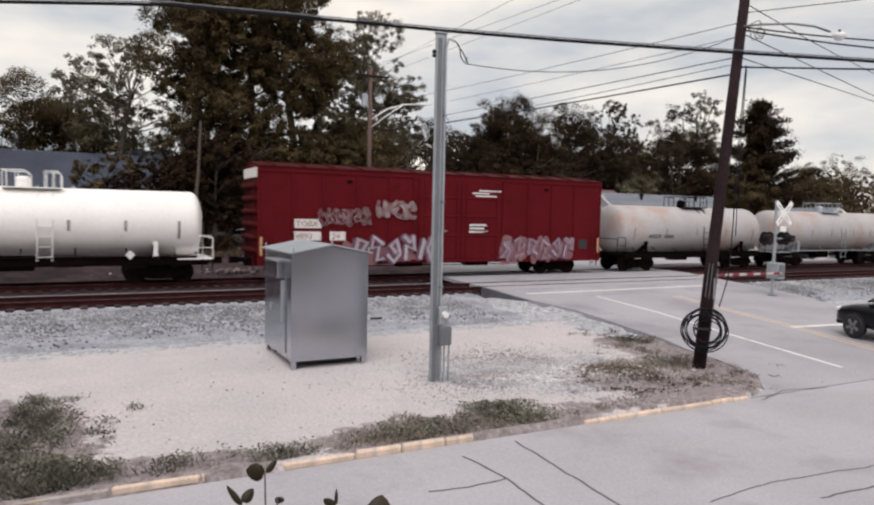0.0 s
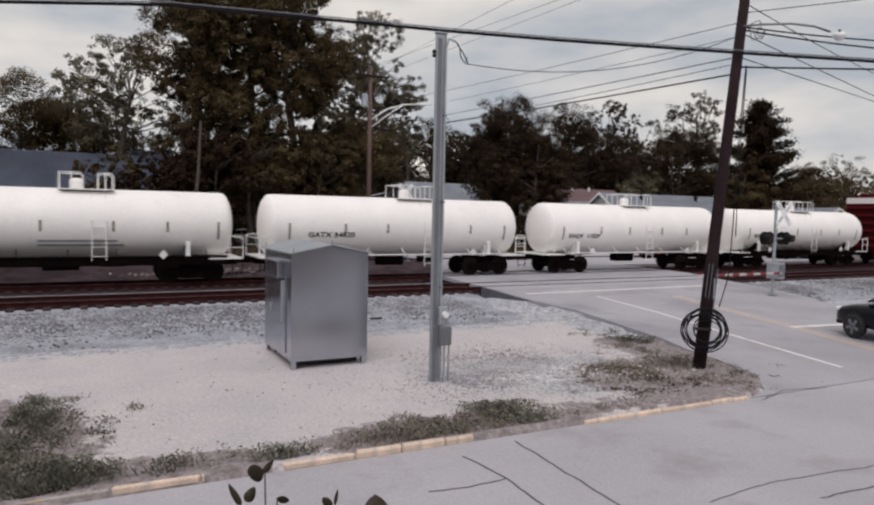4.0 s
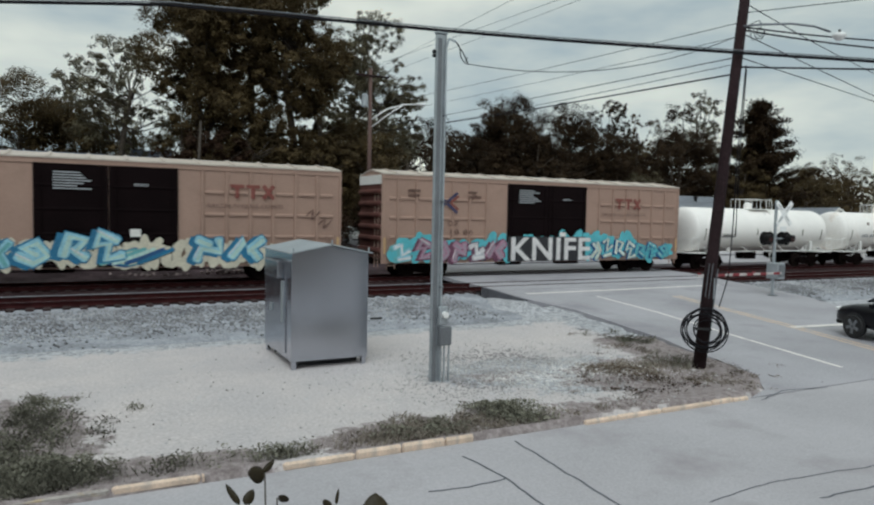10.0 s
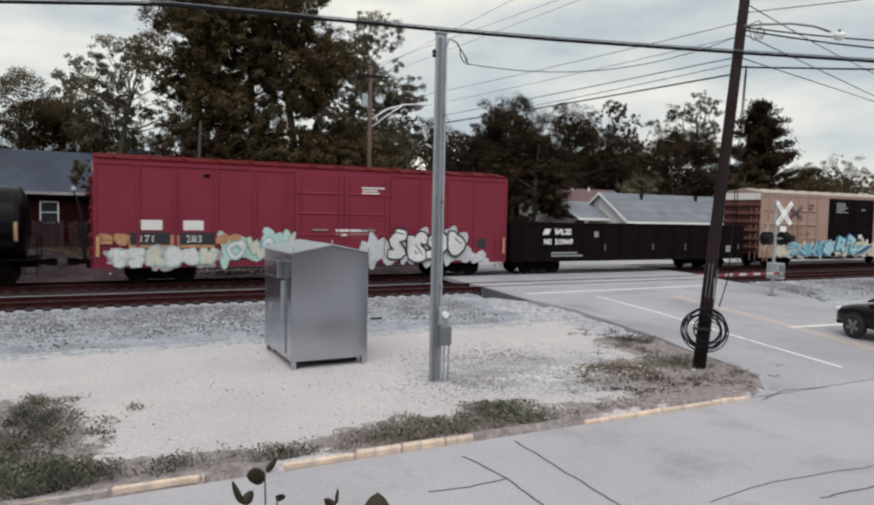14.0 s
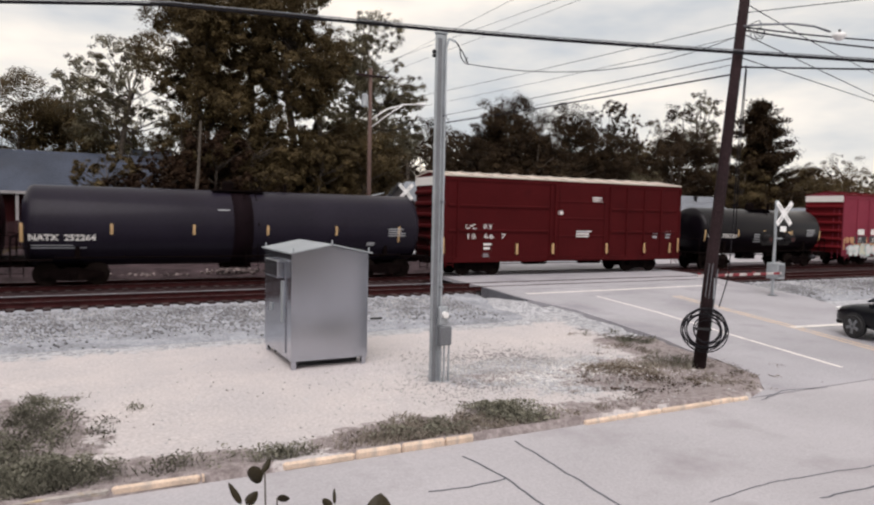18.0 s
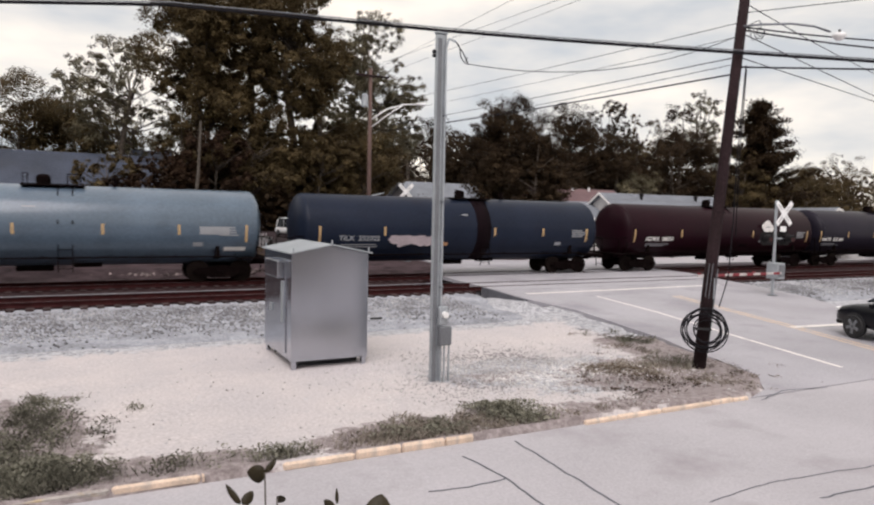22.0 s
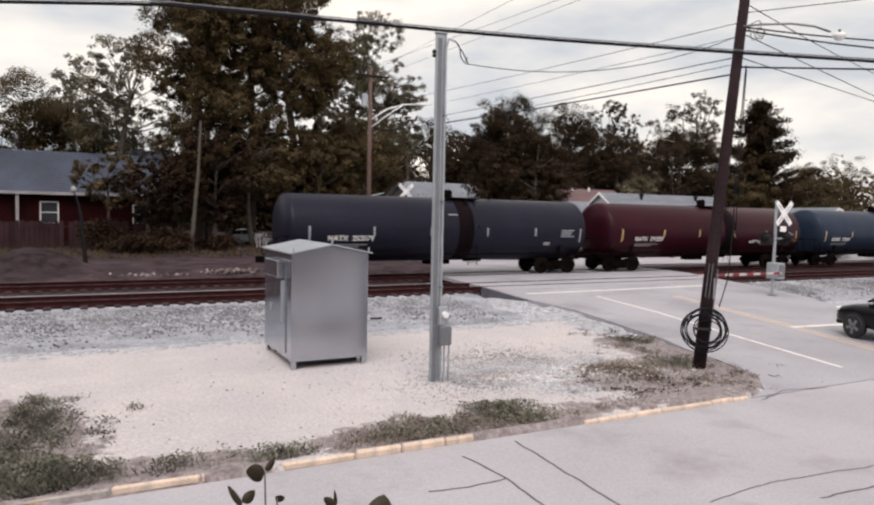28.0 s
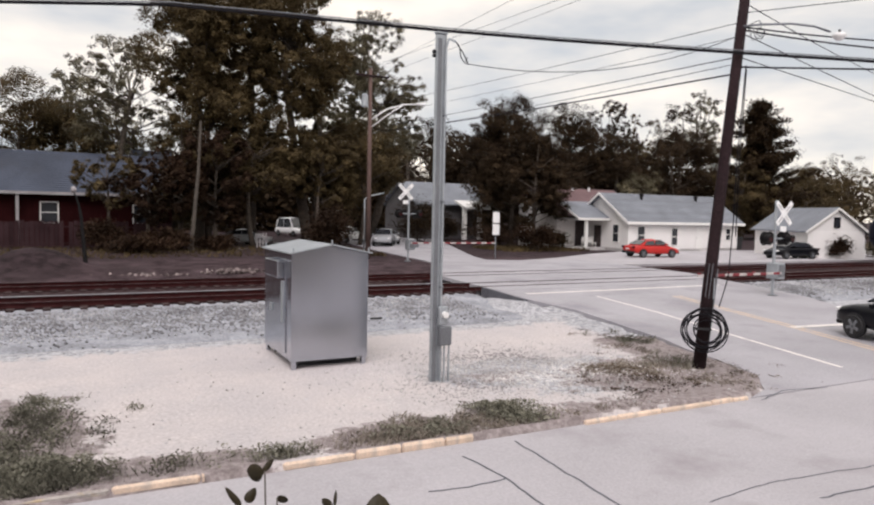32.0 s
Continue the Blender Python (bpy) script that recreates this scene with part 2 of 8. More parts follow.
def raw_mesh(name, verts, faces, material, smooth=False):
    """A big mesh straight from arrays; all faces have the same number of corners."""
    verts, faces = np.asarray(verts, np.float32), np.asarray(faces, np.int32)
    me = bpy.data.meshes.new(name)
    k = faces.shape[1]
    me.vertices.add(len(verts))
    me.vertices.foreach_set("co", verts.ravel())
    me.loops.add(faces.size)
    me.loops.foreach_set("vertex_index", faces.ravel())
    me.polygons.add(len(faces))
    me.polygons.foreach_set("loop_start", np.arange(0, faces.size, k, dtype=np.int32))
    me.update(calc_edges=True)
    me.validate()
    if material:
        me.materials.append(material)
    if smooth:
        me.shade_smooth()
    return me


def lettering(text, height, material, parent, x, y, z, name="lettering", wide=1.0, label="", bold=0.0):
    """Painted writing on a side that faces -y; x, z: its lower left corner."""
    cu = bpy.data.curves.new("writing", "FONT")
    cu.body = text
    cu.size = height / 0.72
    cu.space_character = 1.05
    cu.offset = bold
    cu.resolution_u = 2
    ob = bpy.data.objects.new("writing", cu)
    scene.collection.objects.link(ob)
    me = bpy.data.meshes.new_from_object(ob.evaluated_get(bpy.context.evaluated_depsgraph_get()))
    bpy.data.objects.remove(ob)
    bpy.data.curves.remove(cu)
    me.materials.clear()
    o = part(name, me, material, parent, label)
    o.matrix_basis = Matrix.Translation((x, y, z)) @ Euler((radians(90), 0, 0)).to_matrix().to_4x4() @ Matrix.Diagonal((wide, 1, 1, 1))
    return o


rnd = random.Random(7)
rng = np.random.default_rng(7)


# ---- the ground, one sheet to the horizon ----
def road_z(y):
    return float(np.interp(y, [6, 9.4, 24, 33, 60, 90], [-0.12, -0.08, 0.43, 0.43, 0.41, 0.41]))


ROAD_LEFT = [(7.0, 12.0), (9.43, 12.23), (9.67, 12.97), (10.62, 14.03), (11.76, 14.25), (12.96, 14.41), (14.4, 14.86), (15.7, 15.01), (17.2, 15.24), (19.3, 15.53), (20.2, 15.45), (21.6, 15.13), (24.4, 15.3), (30.5, 16.0), (33.0, 16.6), (38, 19.8), (44, 20.6), (52, 21.5), (64, 23.5), (90, 30)]
ROAD_RIGHT = [(7.0, 60.0), (9.4, 45.0), (10.5, 33.0), (12.0, 29.5), (16.6, 27.0), (19.5, 28.4), (24.5, 29.5), (28.4, 31.3), (32.4, 31.7), (35, 31.9), (39.2, 32.0), (39.9, 27.0), (40.8, 25.0), (44.3, 26.0), (52, 29.2), (64, 34.2), (90, 46)]


def road_x(table, y):
    return float(np.interp(y, [a for a, _ in table], [b for _, b in table]))


def ground_z(x, y):
    z = float(np.interp(y, [0, 9.40, 9.50, 19.0, 19.6, 23.0, 32.6, 34.0, 37.0, 45.0, 60.0, 4000], [-0.17, -0.17, 0.0, 0.0, -0.10, -0.06, 0.10, 0.22, 0.36, 0.36, 0.40, 0.40]))
    if 9.5 < y < 22:
        z += 0.035 * noise.noise((x * 0.5, y * 0.5, 0)) + 0.012 * noise.noise((x * 2.5, y * 2.5, 3))
    if y > 34 and x < 16:
        z += 1.02 * math.exp(-(abs(x + 2.0) / 2.1) ** 2.6 - ((y - 38.3) / 2.0) ** 2)
        z += 0.10 * (noise.noise((x * 0.4, y * 0.4, 9)) + 1) * min(1, (y - 34) / 3)
    if 9.3 < y < 95 and road_x(ROAD_LEFT, y) - 0.1 < x < road_x(ROAD_RIGHT, y) + 0.1:
        z = min(z, road_z(y) - 0.025)
    elif 9.6 < y < 24.2 and road_x(ROAD_LEFT, y) - 3.2 < x < 20:
        k = max(0.0, 1 - (road_x(ROAD_LEFT, y) - x) / (3.2 - 0.4 * max(0, y - 21)))
        z = z + (max(z, road_z(y) - 0.015 - 0.09 * max(0, y - 21.6)) - z) * k ** 1.5
    if 34 < y < 62 and x > 30:
        z = min(z, 0.34)
    return z


def soil(x, y):
    """How far bare soil and old leaves cover the pale gravel, 0 to 1."""
    s = 0.0
    for cx, cy, rx, ry, k in ((11.6, 11.6, 2.3, 1.5, 0.80), (12.9, 11.0, 1.3, 1.3, 0.95), (13.6, 13.2, 0.9, 2.4, 0.9), (6.35, 10.1, 0.6, 0.6, 1.1), (4.7, 9.95, 1.5, 0.6, 1.0), (8.3, 9.9, 1.6, 0.6, 0.5), (-1.7, 11.5, 1.6, 2.6, 1.2), (0.7, 9.75, 1.7, 0.55, 1.1), (8.2, 12.6, 1.6, 0.8, 0.42), (6.9, 9.6, 1.2, 0.3, 1.2), (9.4, 9.8, 1.4, 0.3, 0.8), (11.3, 9.9, 1.8, 0.6, 0.85)):
        s = max(s, k * math.exp(-((x - cx) / rx) ** 2 - ((y - cy) / ry) ** 2))
    if 11 < y < 15 and road_x(ROAD_LEFT, y) - 1.1 < x < road_x(ROAD_LEFT, y):
        s = max(s, 0.7)
    if y > 32.5:
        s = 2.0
    return min(1.0, s) if y <= 32.5 else s


def gravel(x, y):
    """How far coarse bluish stone covers the pale fines, or a darker earth tone the far yard (tipped mound, and all
    beyond y 44), 0 to 1.
    """
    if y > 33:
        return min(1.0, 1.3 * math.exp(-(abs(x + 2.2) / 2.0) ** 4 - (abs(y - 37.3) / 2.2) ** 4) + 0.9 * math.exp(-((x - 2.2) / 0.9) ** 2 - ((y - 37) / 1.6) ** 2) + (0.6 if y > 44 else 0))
    s = max(0.0, min(1.0, (y - 17.9) / 1.9)) if x < 16 else 0.0
    if 13.0 < y < 22:
        s = max(s, 1.15 - max(0.0, road_x(ROAD_LEFT, y) - x) / 1.5 - max(0, 14.5 - y) * 0.6)
    for cx, cy, rx, ry, k in ((8.9, 12.9, 1.7, 1.0, 1.05), (9.6, 11.6, 1.2, 0.8, 0.8), (10.6, 13.2, 1.6, 0.6, 0.5)):
        s = max(s, k * math.exp(-((x - cx) / rx) ** 2 - ((y - cy) / ry) ** 2))
    return max(0.0, min(1.0, s)) if y < 33 else 0.0


def ground_material():
    m = bpy.data.materials.new("gravel_and_soil")
    m.use_nodes = True
    n, l = m.node_tree.nodes, m.node_tree.links
    b = n["Principled BSDF"]
    b.inputs["Roughness"].default_value = 0.95
    b.inputs["Specular IOR Level"].default_value = 0.2
    co = n.new("ShaderNodeTexCoord")
    def fac(scale, detail, rough=0.55):
        t = n.new("ShaderNodeTexNoise")
        t.inputs["Scale"].default_value = scale
        t.inputs["Detail"].default_value = detail
        t.inputs["Roughness"].default_value = rough
        l.new(co.outputs["Object"], t.inputs["Vector"])
        return t.outputs["Fac"]
    def ramp(src, p0, c0, p1, c1):
        r = n.new("ShaderNodeValToRGB")
        r.color_ramp.elements[0].position, r.color_ramp.elements[1].position = p0, p1
        r.color_ramp.elements[0].color, r.color_ramp.elements[1].color = (*c0, 1), (*c1, 1)
        l.new(src, r.inputs[0])
        return r.outputs[0]
    fine = fac(16, 6, 0.7)
    broad = fac(0.6, 5)
    pale = ramp(fine, 0.30, (0.42, 0.395, 0.40), 0.66, (0.625, 0.592, 0.60))
    patch = ramp(broad, 0.35, (0.91, 0.905, 0.91), 0.65, (1.03, 1.005, 0.985))
    mul = n.new("ShaderNodeMixRGB")
    mul.blend_type = "MULTIPLY"
    mul.inputs[0].default_value = 1
    l.new(pale, mul.inputs[1])
    l.new(patch, mul.inputs[2])
    specks = n.new("ShaderNodeTexVoronoi")
    specks.inputs["Scale"].default_value = 9
    l.new(co.outputs["Object"], specks.inputs["Vector"])
    speck = ramp(specks.outputs["Distance"], 0.05, (0.75, 0.74, 0.74), 0.14, (1, 1, 1))
    mul2 = n.new("ShaderNodeMixRGB")
    mul2.blend_type = "MULTIPLY"
    mul2.inputs[0].default_value = 0.12
    l.new(mul.outputs[0], mul2.inputs[1])
    l.new(speck, mul2.inputs[2])
    earth = ramp(fac(7, 7, 0.75), 0.34, (0.150, 0.122, 0.122), 0.68, (0.40, 0.355, 0.355))
    at = n.new("ShaderNodeAttribute")
    at.attribute_name = "soil"
    edge = n.new("ShaderNodeMath")
    edge.operation = "MULTIPLY_ADD"
    edge.inputs[1].default_value = 1.3
    l.new(fac(2.2, 8, 0.7), edge.inputs[0])
    l.new(at.outputs["Fac"], edge.inputs[2])
    cover = ramp(edge.outputs[0], 0.92, (0, 0, 0), 1.35, (1, 1, 1))
    cells = n.new("ShaderNodeTexVoronoi")
    cells.inputs["Scale"].default_value = 11
    l.new(co.outputs["Object"], cells.inputs["Vector"])
    grey = n.new("ShaderNodeSeparateColor")
    l.new(cells.outputs["Color"], grey.inputs[0])
    stones = ramp(grey.outputs[0], 0.05, (0.23, 0.238, 0.262), 0.95, (0.53, 0.535, 0.57))
    at2 = n.new("ShaderNodeAttribute")
    at2.attribute_name = "gravel"
    edge2 = n.new("ShaderNodeMath")
    edge2.operation = "MULTIPLY_ADD"
    edge2.inputs[1].default_value = 1.4
    l.new(fac(3.0, 7, 0.7), edge2.inputs[0])
    l.new(at2.outputs["Fac"], edge2.inputs[2])
    mix0 = n.new("ShaderNodeMixRGB")
    l.new(ramp(edge2.outputs[0], 0.85, (0, 0, 0), 1.55, (0.9, 0.9, 0.9)), mix0.inputs[0])
    l.new(mul2.outputs[0], mix0.inputs[1])
    l.new(stones, mix0.inputs[2])
    mix = n.new("ShaderNodeMixRGB")
    l.new(cover, mix.inputs[0])
    l.new(mix0.outputs[0], mix.inputs[1])
    l.new(earth, mix.inputs[2])
    # dark yard earth, lowered further to hold the shade under the train
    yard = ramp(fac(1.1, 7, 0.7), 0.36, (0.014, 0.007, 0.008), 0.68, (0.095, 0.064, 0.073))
    far = n.new("ShaderNodeMath")
    far.operation = "GREATER_THAN"
    far.inputs[1].default_value = 1.4
    l.new(at.outputs["Fac"], far.inputs[0])
    mix_far = n.new("ShaderNodeMixRGB")
    l.new(far.outputs[0], mix_far.inputs[0])
    l.new(mix.outputs[0], mix_far.inputs[1])
    # darker earth of the mound, also laid over all ground beyond y 44
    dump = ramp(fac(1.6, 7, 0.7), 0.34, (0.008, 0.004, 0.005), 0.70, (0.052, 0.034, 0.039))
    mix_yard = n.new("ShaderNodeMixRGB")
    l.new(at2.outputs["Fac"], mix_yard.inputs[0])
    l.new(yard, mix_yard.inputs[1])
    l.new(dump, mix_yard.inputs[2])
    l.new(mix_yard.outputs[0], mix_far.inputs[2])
    l.new(mix_far.outputs[0], b.inputs["Base Color"])
    bp = n.new("ShaderNodeBump")
    bp.inputs["Strength"].default_value = 0.6
    bp.inputs["Distance"].default_value = 0.03
    l.new(fine, bp.inputs["Height"])
    l.new(bp.outputs[0], b.inputs["Normal"])
    return m


xs = np.concatenate([[-4000, -1200, -400, -160, -80, -45, -28], np.arange(-18, 40, 0.3), np.arange(40, 80, 2.0), [90, 110, 150, 240, 500, 1400, 4000]])
ys = np.concatenate([[-4000, -900, -200, -60, -20, 0, 4, 7, 9.0, 9.39, 9.41, 9.50], np.arange(9.6, 24.6, 0.25), np.arange(25, 34, 1.0), np.arange(34, 46, 0.5), np.arange(46, 96, 2.5), [110, 150, 250, 600, 1500, 4000]])
gv = [(x, y, ground_z(x, y)) for y in ys for x in xs]
nx = len(xs)
gf = [(j * nx + i, j * nx + i + 1, (j + 1) * nx + i + 1, (j + 1) * nx + i) for j in range(len(ys) - 1) for i in range(nx - 1)]
me = raw_mesh("ground", gv, gf, ground_material(), True)
me.attributes.new("soil", "FLOAT", "POINT").data.foreach_set("value", [soil(x, y) for x, y, _ in gv])
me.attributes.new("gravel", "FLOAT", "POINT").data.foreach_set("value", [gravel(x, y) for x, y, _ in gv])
tagged(new("ground", me), "pale compacted gravel lot with bare soil patches", "ground", kind="structure")


def strip(name, rows, material, label, category, thick=0.16, parent=None):
    """A paved sheet with thickness. rows: (y, [x, ...], z)."""
    k = len(rows[0][1])
    vs, fs = [], []
    for y, xr, z in rows:
        vs += [(x, y, z) for x in xr]
    for j in range(len(rows) - 1):
        fs += [(j * k + i, j * k + i + 1, (j + 1) * k + i + 1, (j + 1) * k + i) for i in range(k - 1)]
    bm = B()
    bv = [bm.verts.new(v) for v in vs]
    for q in fs:
        bm.faces.new([bv[i] for i in q])
    thicken(bm, (0, 0, -thick))
    o = part(name, bm, material, parent)
    return tagged(o, label, category, kind="structure") if parent is None else o


# side street in front, crossing road, drive of the white house
strip("street", [(y, list(np.linspace(-60, 60, 25)), -0.10 - 0.02 * (9.28 - y) / 9) for y in (-14, -6, 0, 3, 6, 8, 9.38)], M_ASPHALT, "worn grey asphalt side street with cracks", "street")
rows = []
for y in [9.39, 9.7, 10, 10.6, 11.2, 11.8, 12.6, 13.3, 14.5, 15.8, 17.5, 19.2, 21.2, 22.8, 24.0]:
    a, b_ = road_x(ROAD_LEFT, y), road_x(ROAD_RIGHT, y)
    rows.append((y, [a + (b_ - a) * i / 8 + (0.10 * noise.noise((y * 1.7, i, 0)) if i in (0, 8) else 0) for i in range(9)], road_z(y)))
strip("road", rows, M_ROAD, "grey asphalt road leading up to the level crossing", "road", 0.42)
strip("crossing_deck", [(y, list(np.linspace(road_x(ROAD_LEFT, y), road_x(ROAD_RIGHT, y), 7)), 0.438) for y in (24.0, 25.37)], M_ROAD, "asphalt crossing deck before the near track", "road")
strip("crossing_panel", [(y, list(np.linspace(road_x(ROAD_LEFT, y), road_x(ROAD_RIGHT, y), 7)), 0.438) for y in (25.60, 26.80)], M_ROAD, "asphalt crossing panel between the near rails", "road")
strip("crossing_deck", [(y, list(np.linspace(road_x(ROAD_LEFT, y), road_x(ROAD_RIGHT, y), 7)), 0.438) for y in (27.03, 28.7, 30.37)], M_ROAD, "asphalt crossing deck between the two tracks", "road")
strip("crossing_panel", [(y, list(np.linspace(road_x(ROAD_LEFT, y), road_x(ROAD_RIGHT, y), 7)), 0.438) for y in (30.60, 31.80)], M_ROAD, "asphalt crossing panel between the far rails", "road")
strip("road", [(y, list(np.linspace(road_x(ROAD_LEFT, y), road_x(ROAD_RIGHT, y), 7)), road_z(y) + 0.005) for y in (32.03, 34, 36, 38, 39.2, 39.9, 40.8, 42.5, 44.3, 48, 52, 58, 64, 76, 90)], M_ROAD, "grey asphalt road running on behind the crossing", "road")
strip("parking_lot", [(50.5, [10.2, 14, 18.5], 0.43), (56, [9.8, 14, 19.5], 0.44), (66, [9.0, 14, 20.5], 0.45)], M_ASPHALT, "pale paved yard behind the trees", "parking lot")
strip("driveway", [(35.0, [31.8, 45, 60, 90], 0.415), (39.1, [31.9, 45, 60, 90], 0.415), (39.95, [27.2, 45, 60, 90], 0.415), (42.0, [32.0, 45, 60, 90], 0.415), (46.0, [38.6, 46, 60, 90], 0.415), (48.6, [44.5, 50, 60, 90], 0.415)], M_ASPHALT, "pale asphalt parking area beside the white house", "driveway")


def road_mark(name, pts, width, material, label):
    """A painted stripe on the road along the points (x, y)."""
    bm = B()
    fine_pts = []
    for (xa, ya), (xb, yb) in zip(pts, pts[1:]):
        k = max(1, int(math.hypot(xb - xa, yb - ya) / 0.8))
        fine_pts += [(xa + (xb - xa) * i / k, ya + (yb - ya) * i / k) for i in range(k)]
    fine_pts.append(pts[-1])
    left, right = [], []
    for i, (x, y) in enumerate(fine_pts):
        a, b_ = fine_pts[max(0, i - 1)], fine_pts[min(len(fine_pts) - 1, i + 1)]
        d = Vector((b_[0] - a[0], b_[1] - a[1], 0)).normalized()
        s = Vector((-d.y, d.x, 0)) * width / 2
        z = (road_z(y) if y > 9.27 else -0.10 - 0.02 * (9.28 - y) / 9) + 0.004
        left.append(bm.verts.new(Vector((x, y, z)) + s))
        right.append(bm.verts.new(Vector((x, y, z)) - s))
    for i in range(len(left) - 1):
        bm.faces.new((left[i], right[i], right[i + 1], left[i + 1]))
    bmesh.ops.recalc_face_normals(bm, faces=bm.faces[:])
    ob = part(name, bm, material)
    return tagged(ob, label, "road marking", kind="structure")


road_mark("edge_line", [(18.55, 21.6), (18.2, 18.0), (17.41, 14.0), (16.79, 10.36)], 0.13, M_ROADPAINT, "worn white painted edge line")
road_mark("centre_line", [(22.0, 20.9), (21.24, 17.6), (20.69, 14.9), (19.79, 11.3), (19.3, 9.6)], 0.12, M_YELLOWPAINT, "faded yellow centre line")
road_mark("centre_line", [(22.3, 20.9), (21.52, 17.6), (20.97, 14.9), (20.07, 11.3), (19.58, 9.6)], 0.12, M_YELLOWPAINT, "faded yellow centre line")
road_mark("stop_line", [(16.0, 22.93), (20.6, 23.0), (27.4, 23.15)], 0.30, M_ROADPAINT, "worn white stop line before the rails")
road_mark("stop_line", [(20.6, 14.5), (24.6, 14.1)], 0.45, M_ROADPAINT, "worn white stop line under the waiting car")


def crack(pts, width=0.035):
    bent = []
    for (xa, ya), (xb, yb) in zip(pts, pts[1:]):
        k = max(2, int(math.hypot(xb - xa, yb - ya) / 0.15))
        bent += [(xa + (xb - xa) * i / k + rnd.uniform(-0.02, 0.02), ya + (yb - ya) * i / k + rnd.uniform(-0.02, 0.02)) for i in range(k)]
    bent.append(pts[-1])
    road_mark("asphalt_crack", bent, width, M_CRACK, "dark tarred crack in the asphalt")


crack([(5.1, 8.87), (5.2, 8.3), (5.25, 7.86), (5.16, 6.97), (5.1, 5.5)])
crack([(4.04, 7.89), (4.6, 7.8), (5.25, 7.86)])
crack([(6.23, 9.12), (6.15, 8.0), (6.09, 6.55), (6.0, 5.4)])
crack([(7.2, 6.10), (8.4, 6.2), (9.6, 6.12), (10.6, 5.97), (12.5, 6.0)], 0.022)
crack([(8.7, 5.55), (9.9, 5.5)], 0.03)
crack([(12.3, 9.2), (13.4, 9.5), (14.6, 9.3)], 0.03)

# thick edge of the crossing deck above the ballast, its shade painted as dark colour
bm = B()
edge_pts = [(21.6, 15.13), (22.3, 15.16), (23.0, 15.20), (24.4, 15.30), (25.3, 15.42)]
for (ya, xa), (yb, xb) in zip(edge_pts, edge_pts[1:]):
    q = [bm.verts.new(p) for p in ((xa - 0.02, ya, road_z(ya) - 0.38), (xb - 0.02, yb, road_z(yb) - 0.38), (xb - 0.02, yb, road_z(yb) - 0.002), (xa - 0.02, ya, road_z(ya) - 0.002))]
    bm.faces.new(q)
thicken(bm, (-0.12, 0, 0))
tagged(part("deck_edge", bm, surf("shaded_asphalt_edge", (0.10, 0.10, 0.118), 0.9, 0, 0.3, 2, 20, 0.3)), "broken asphalt edge of the crossing deck, darkened by painted shade", "deck edge", kind="structure")

# kerb in broken lengths, each stone on its own
KERB = thing("kerb", "low broken kerb of yellow-painted concrete lengths", "kerb", pose(0, 9.45, -0.09), kind="structure")


def kerb_y(x):
    return float(np.interp(x, [-9, -0.2, 1.5, 3.2, 5.6, 7.7, 12.3], [9.86, 9.49, 9.46, 9.46, 9.42, 9.37, 9.38]))


kerb_mesh = mesh_of(box(B(), 0, -0.05, -0.1, 1, 0.05, 0.085, 0.035))
kerb_mesh.materials.append(M_KERB)
bare_mesh = kerb_mesh.copy()
bare_mesh.materials.clear()
bare_mesh.materials.append(M_KERB_BARE)
for x, run_end in ((-9.0, 1.45), (2.5, 5.62), (7.85, 12.1)):
    while x < run_end - 0.05:
        w = min(rnd.choice((0.75, 1.1, 0.6, 1.35)), run_end - x)
        worn = x < -0.3
        o = part("kerb_stone", bare_mesh if worn else kerb_mesh, None, KERB)
        lift = 0.055 * min(1, max(0, (kerb_y(x + w / 2) - 9.40) / 0.1))
        sink = rnd.uniform(-0.05, -0.02) if worn else rnd.uniform(-0.015, 0.01)
        o.matrix_basis = pose(x, kerb_y(x) - 9.45, lift + sink, 0, 0, math.degrees(math.atan2(kerb_y(x + w) - kerb_y(x), w)) + rnd.uniform(-0.6, 0.6)) @ Matrix.Diagonal((w - 0.02, rnd.uniform(0.75, 1.0), 0.62 if x < 3.4 else 0.85 if x > 7.6 else 1.0, 1))
        x += w

# ---- railway ----
bal = [(19.2, -0.06), (19.7, 0.0), (20.5, 0.035), (21.8, 0.06), (23.2, 0.10), (24.4, 0.185), (24.95, 0.225), (25.2, 0.232), (27.5, 0.235), (28.2, 0.20), (29.2, 0.20), (29.9, 0.235), (32.5, 0.235), (33.0, 0.22), (33.5, 0.05)]
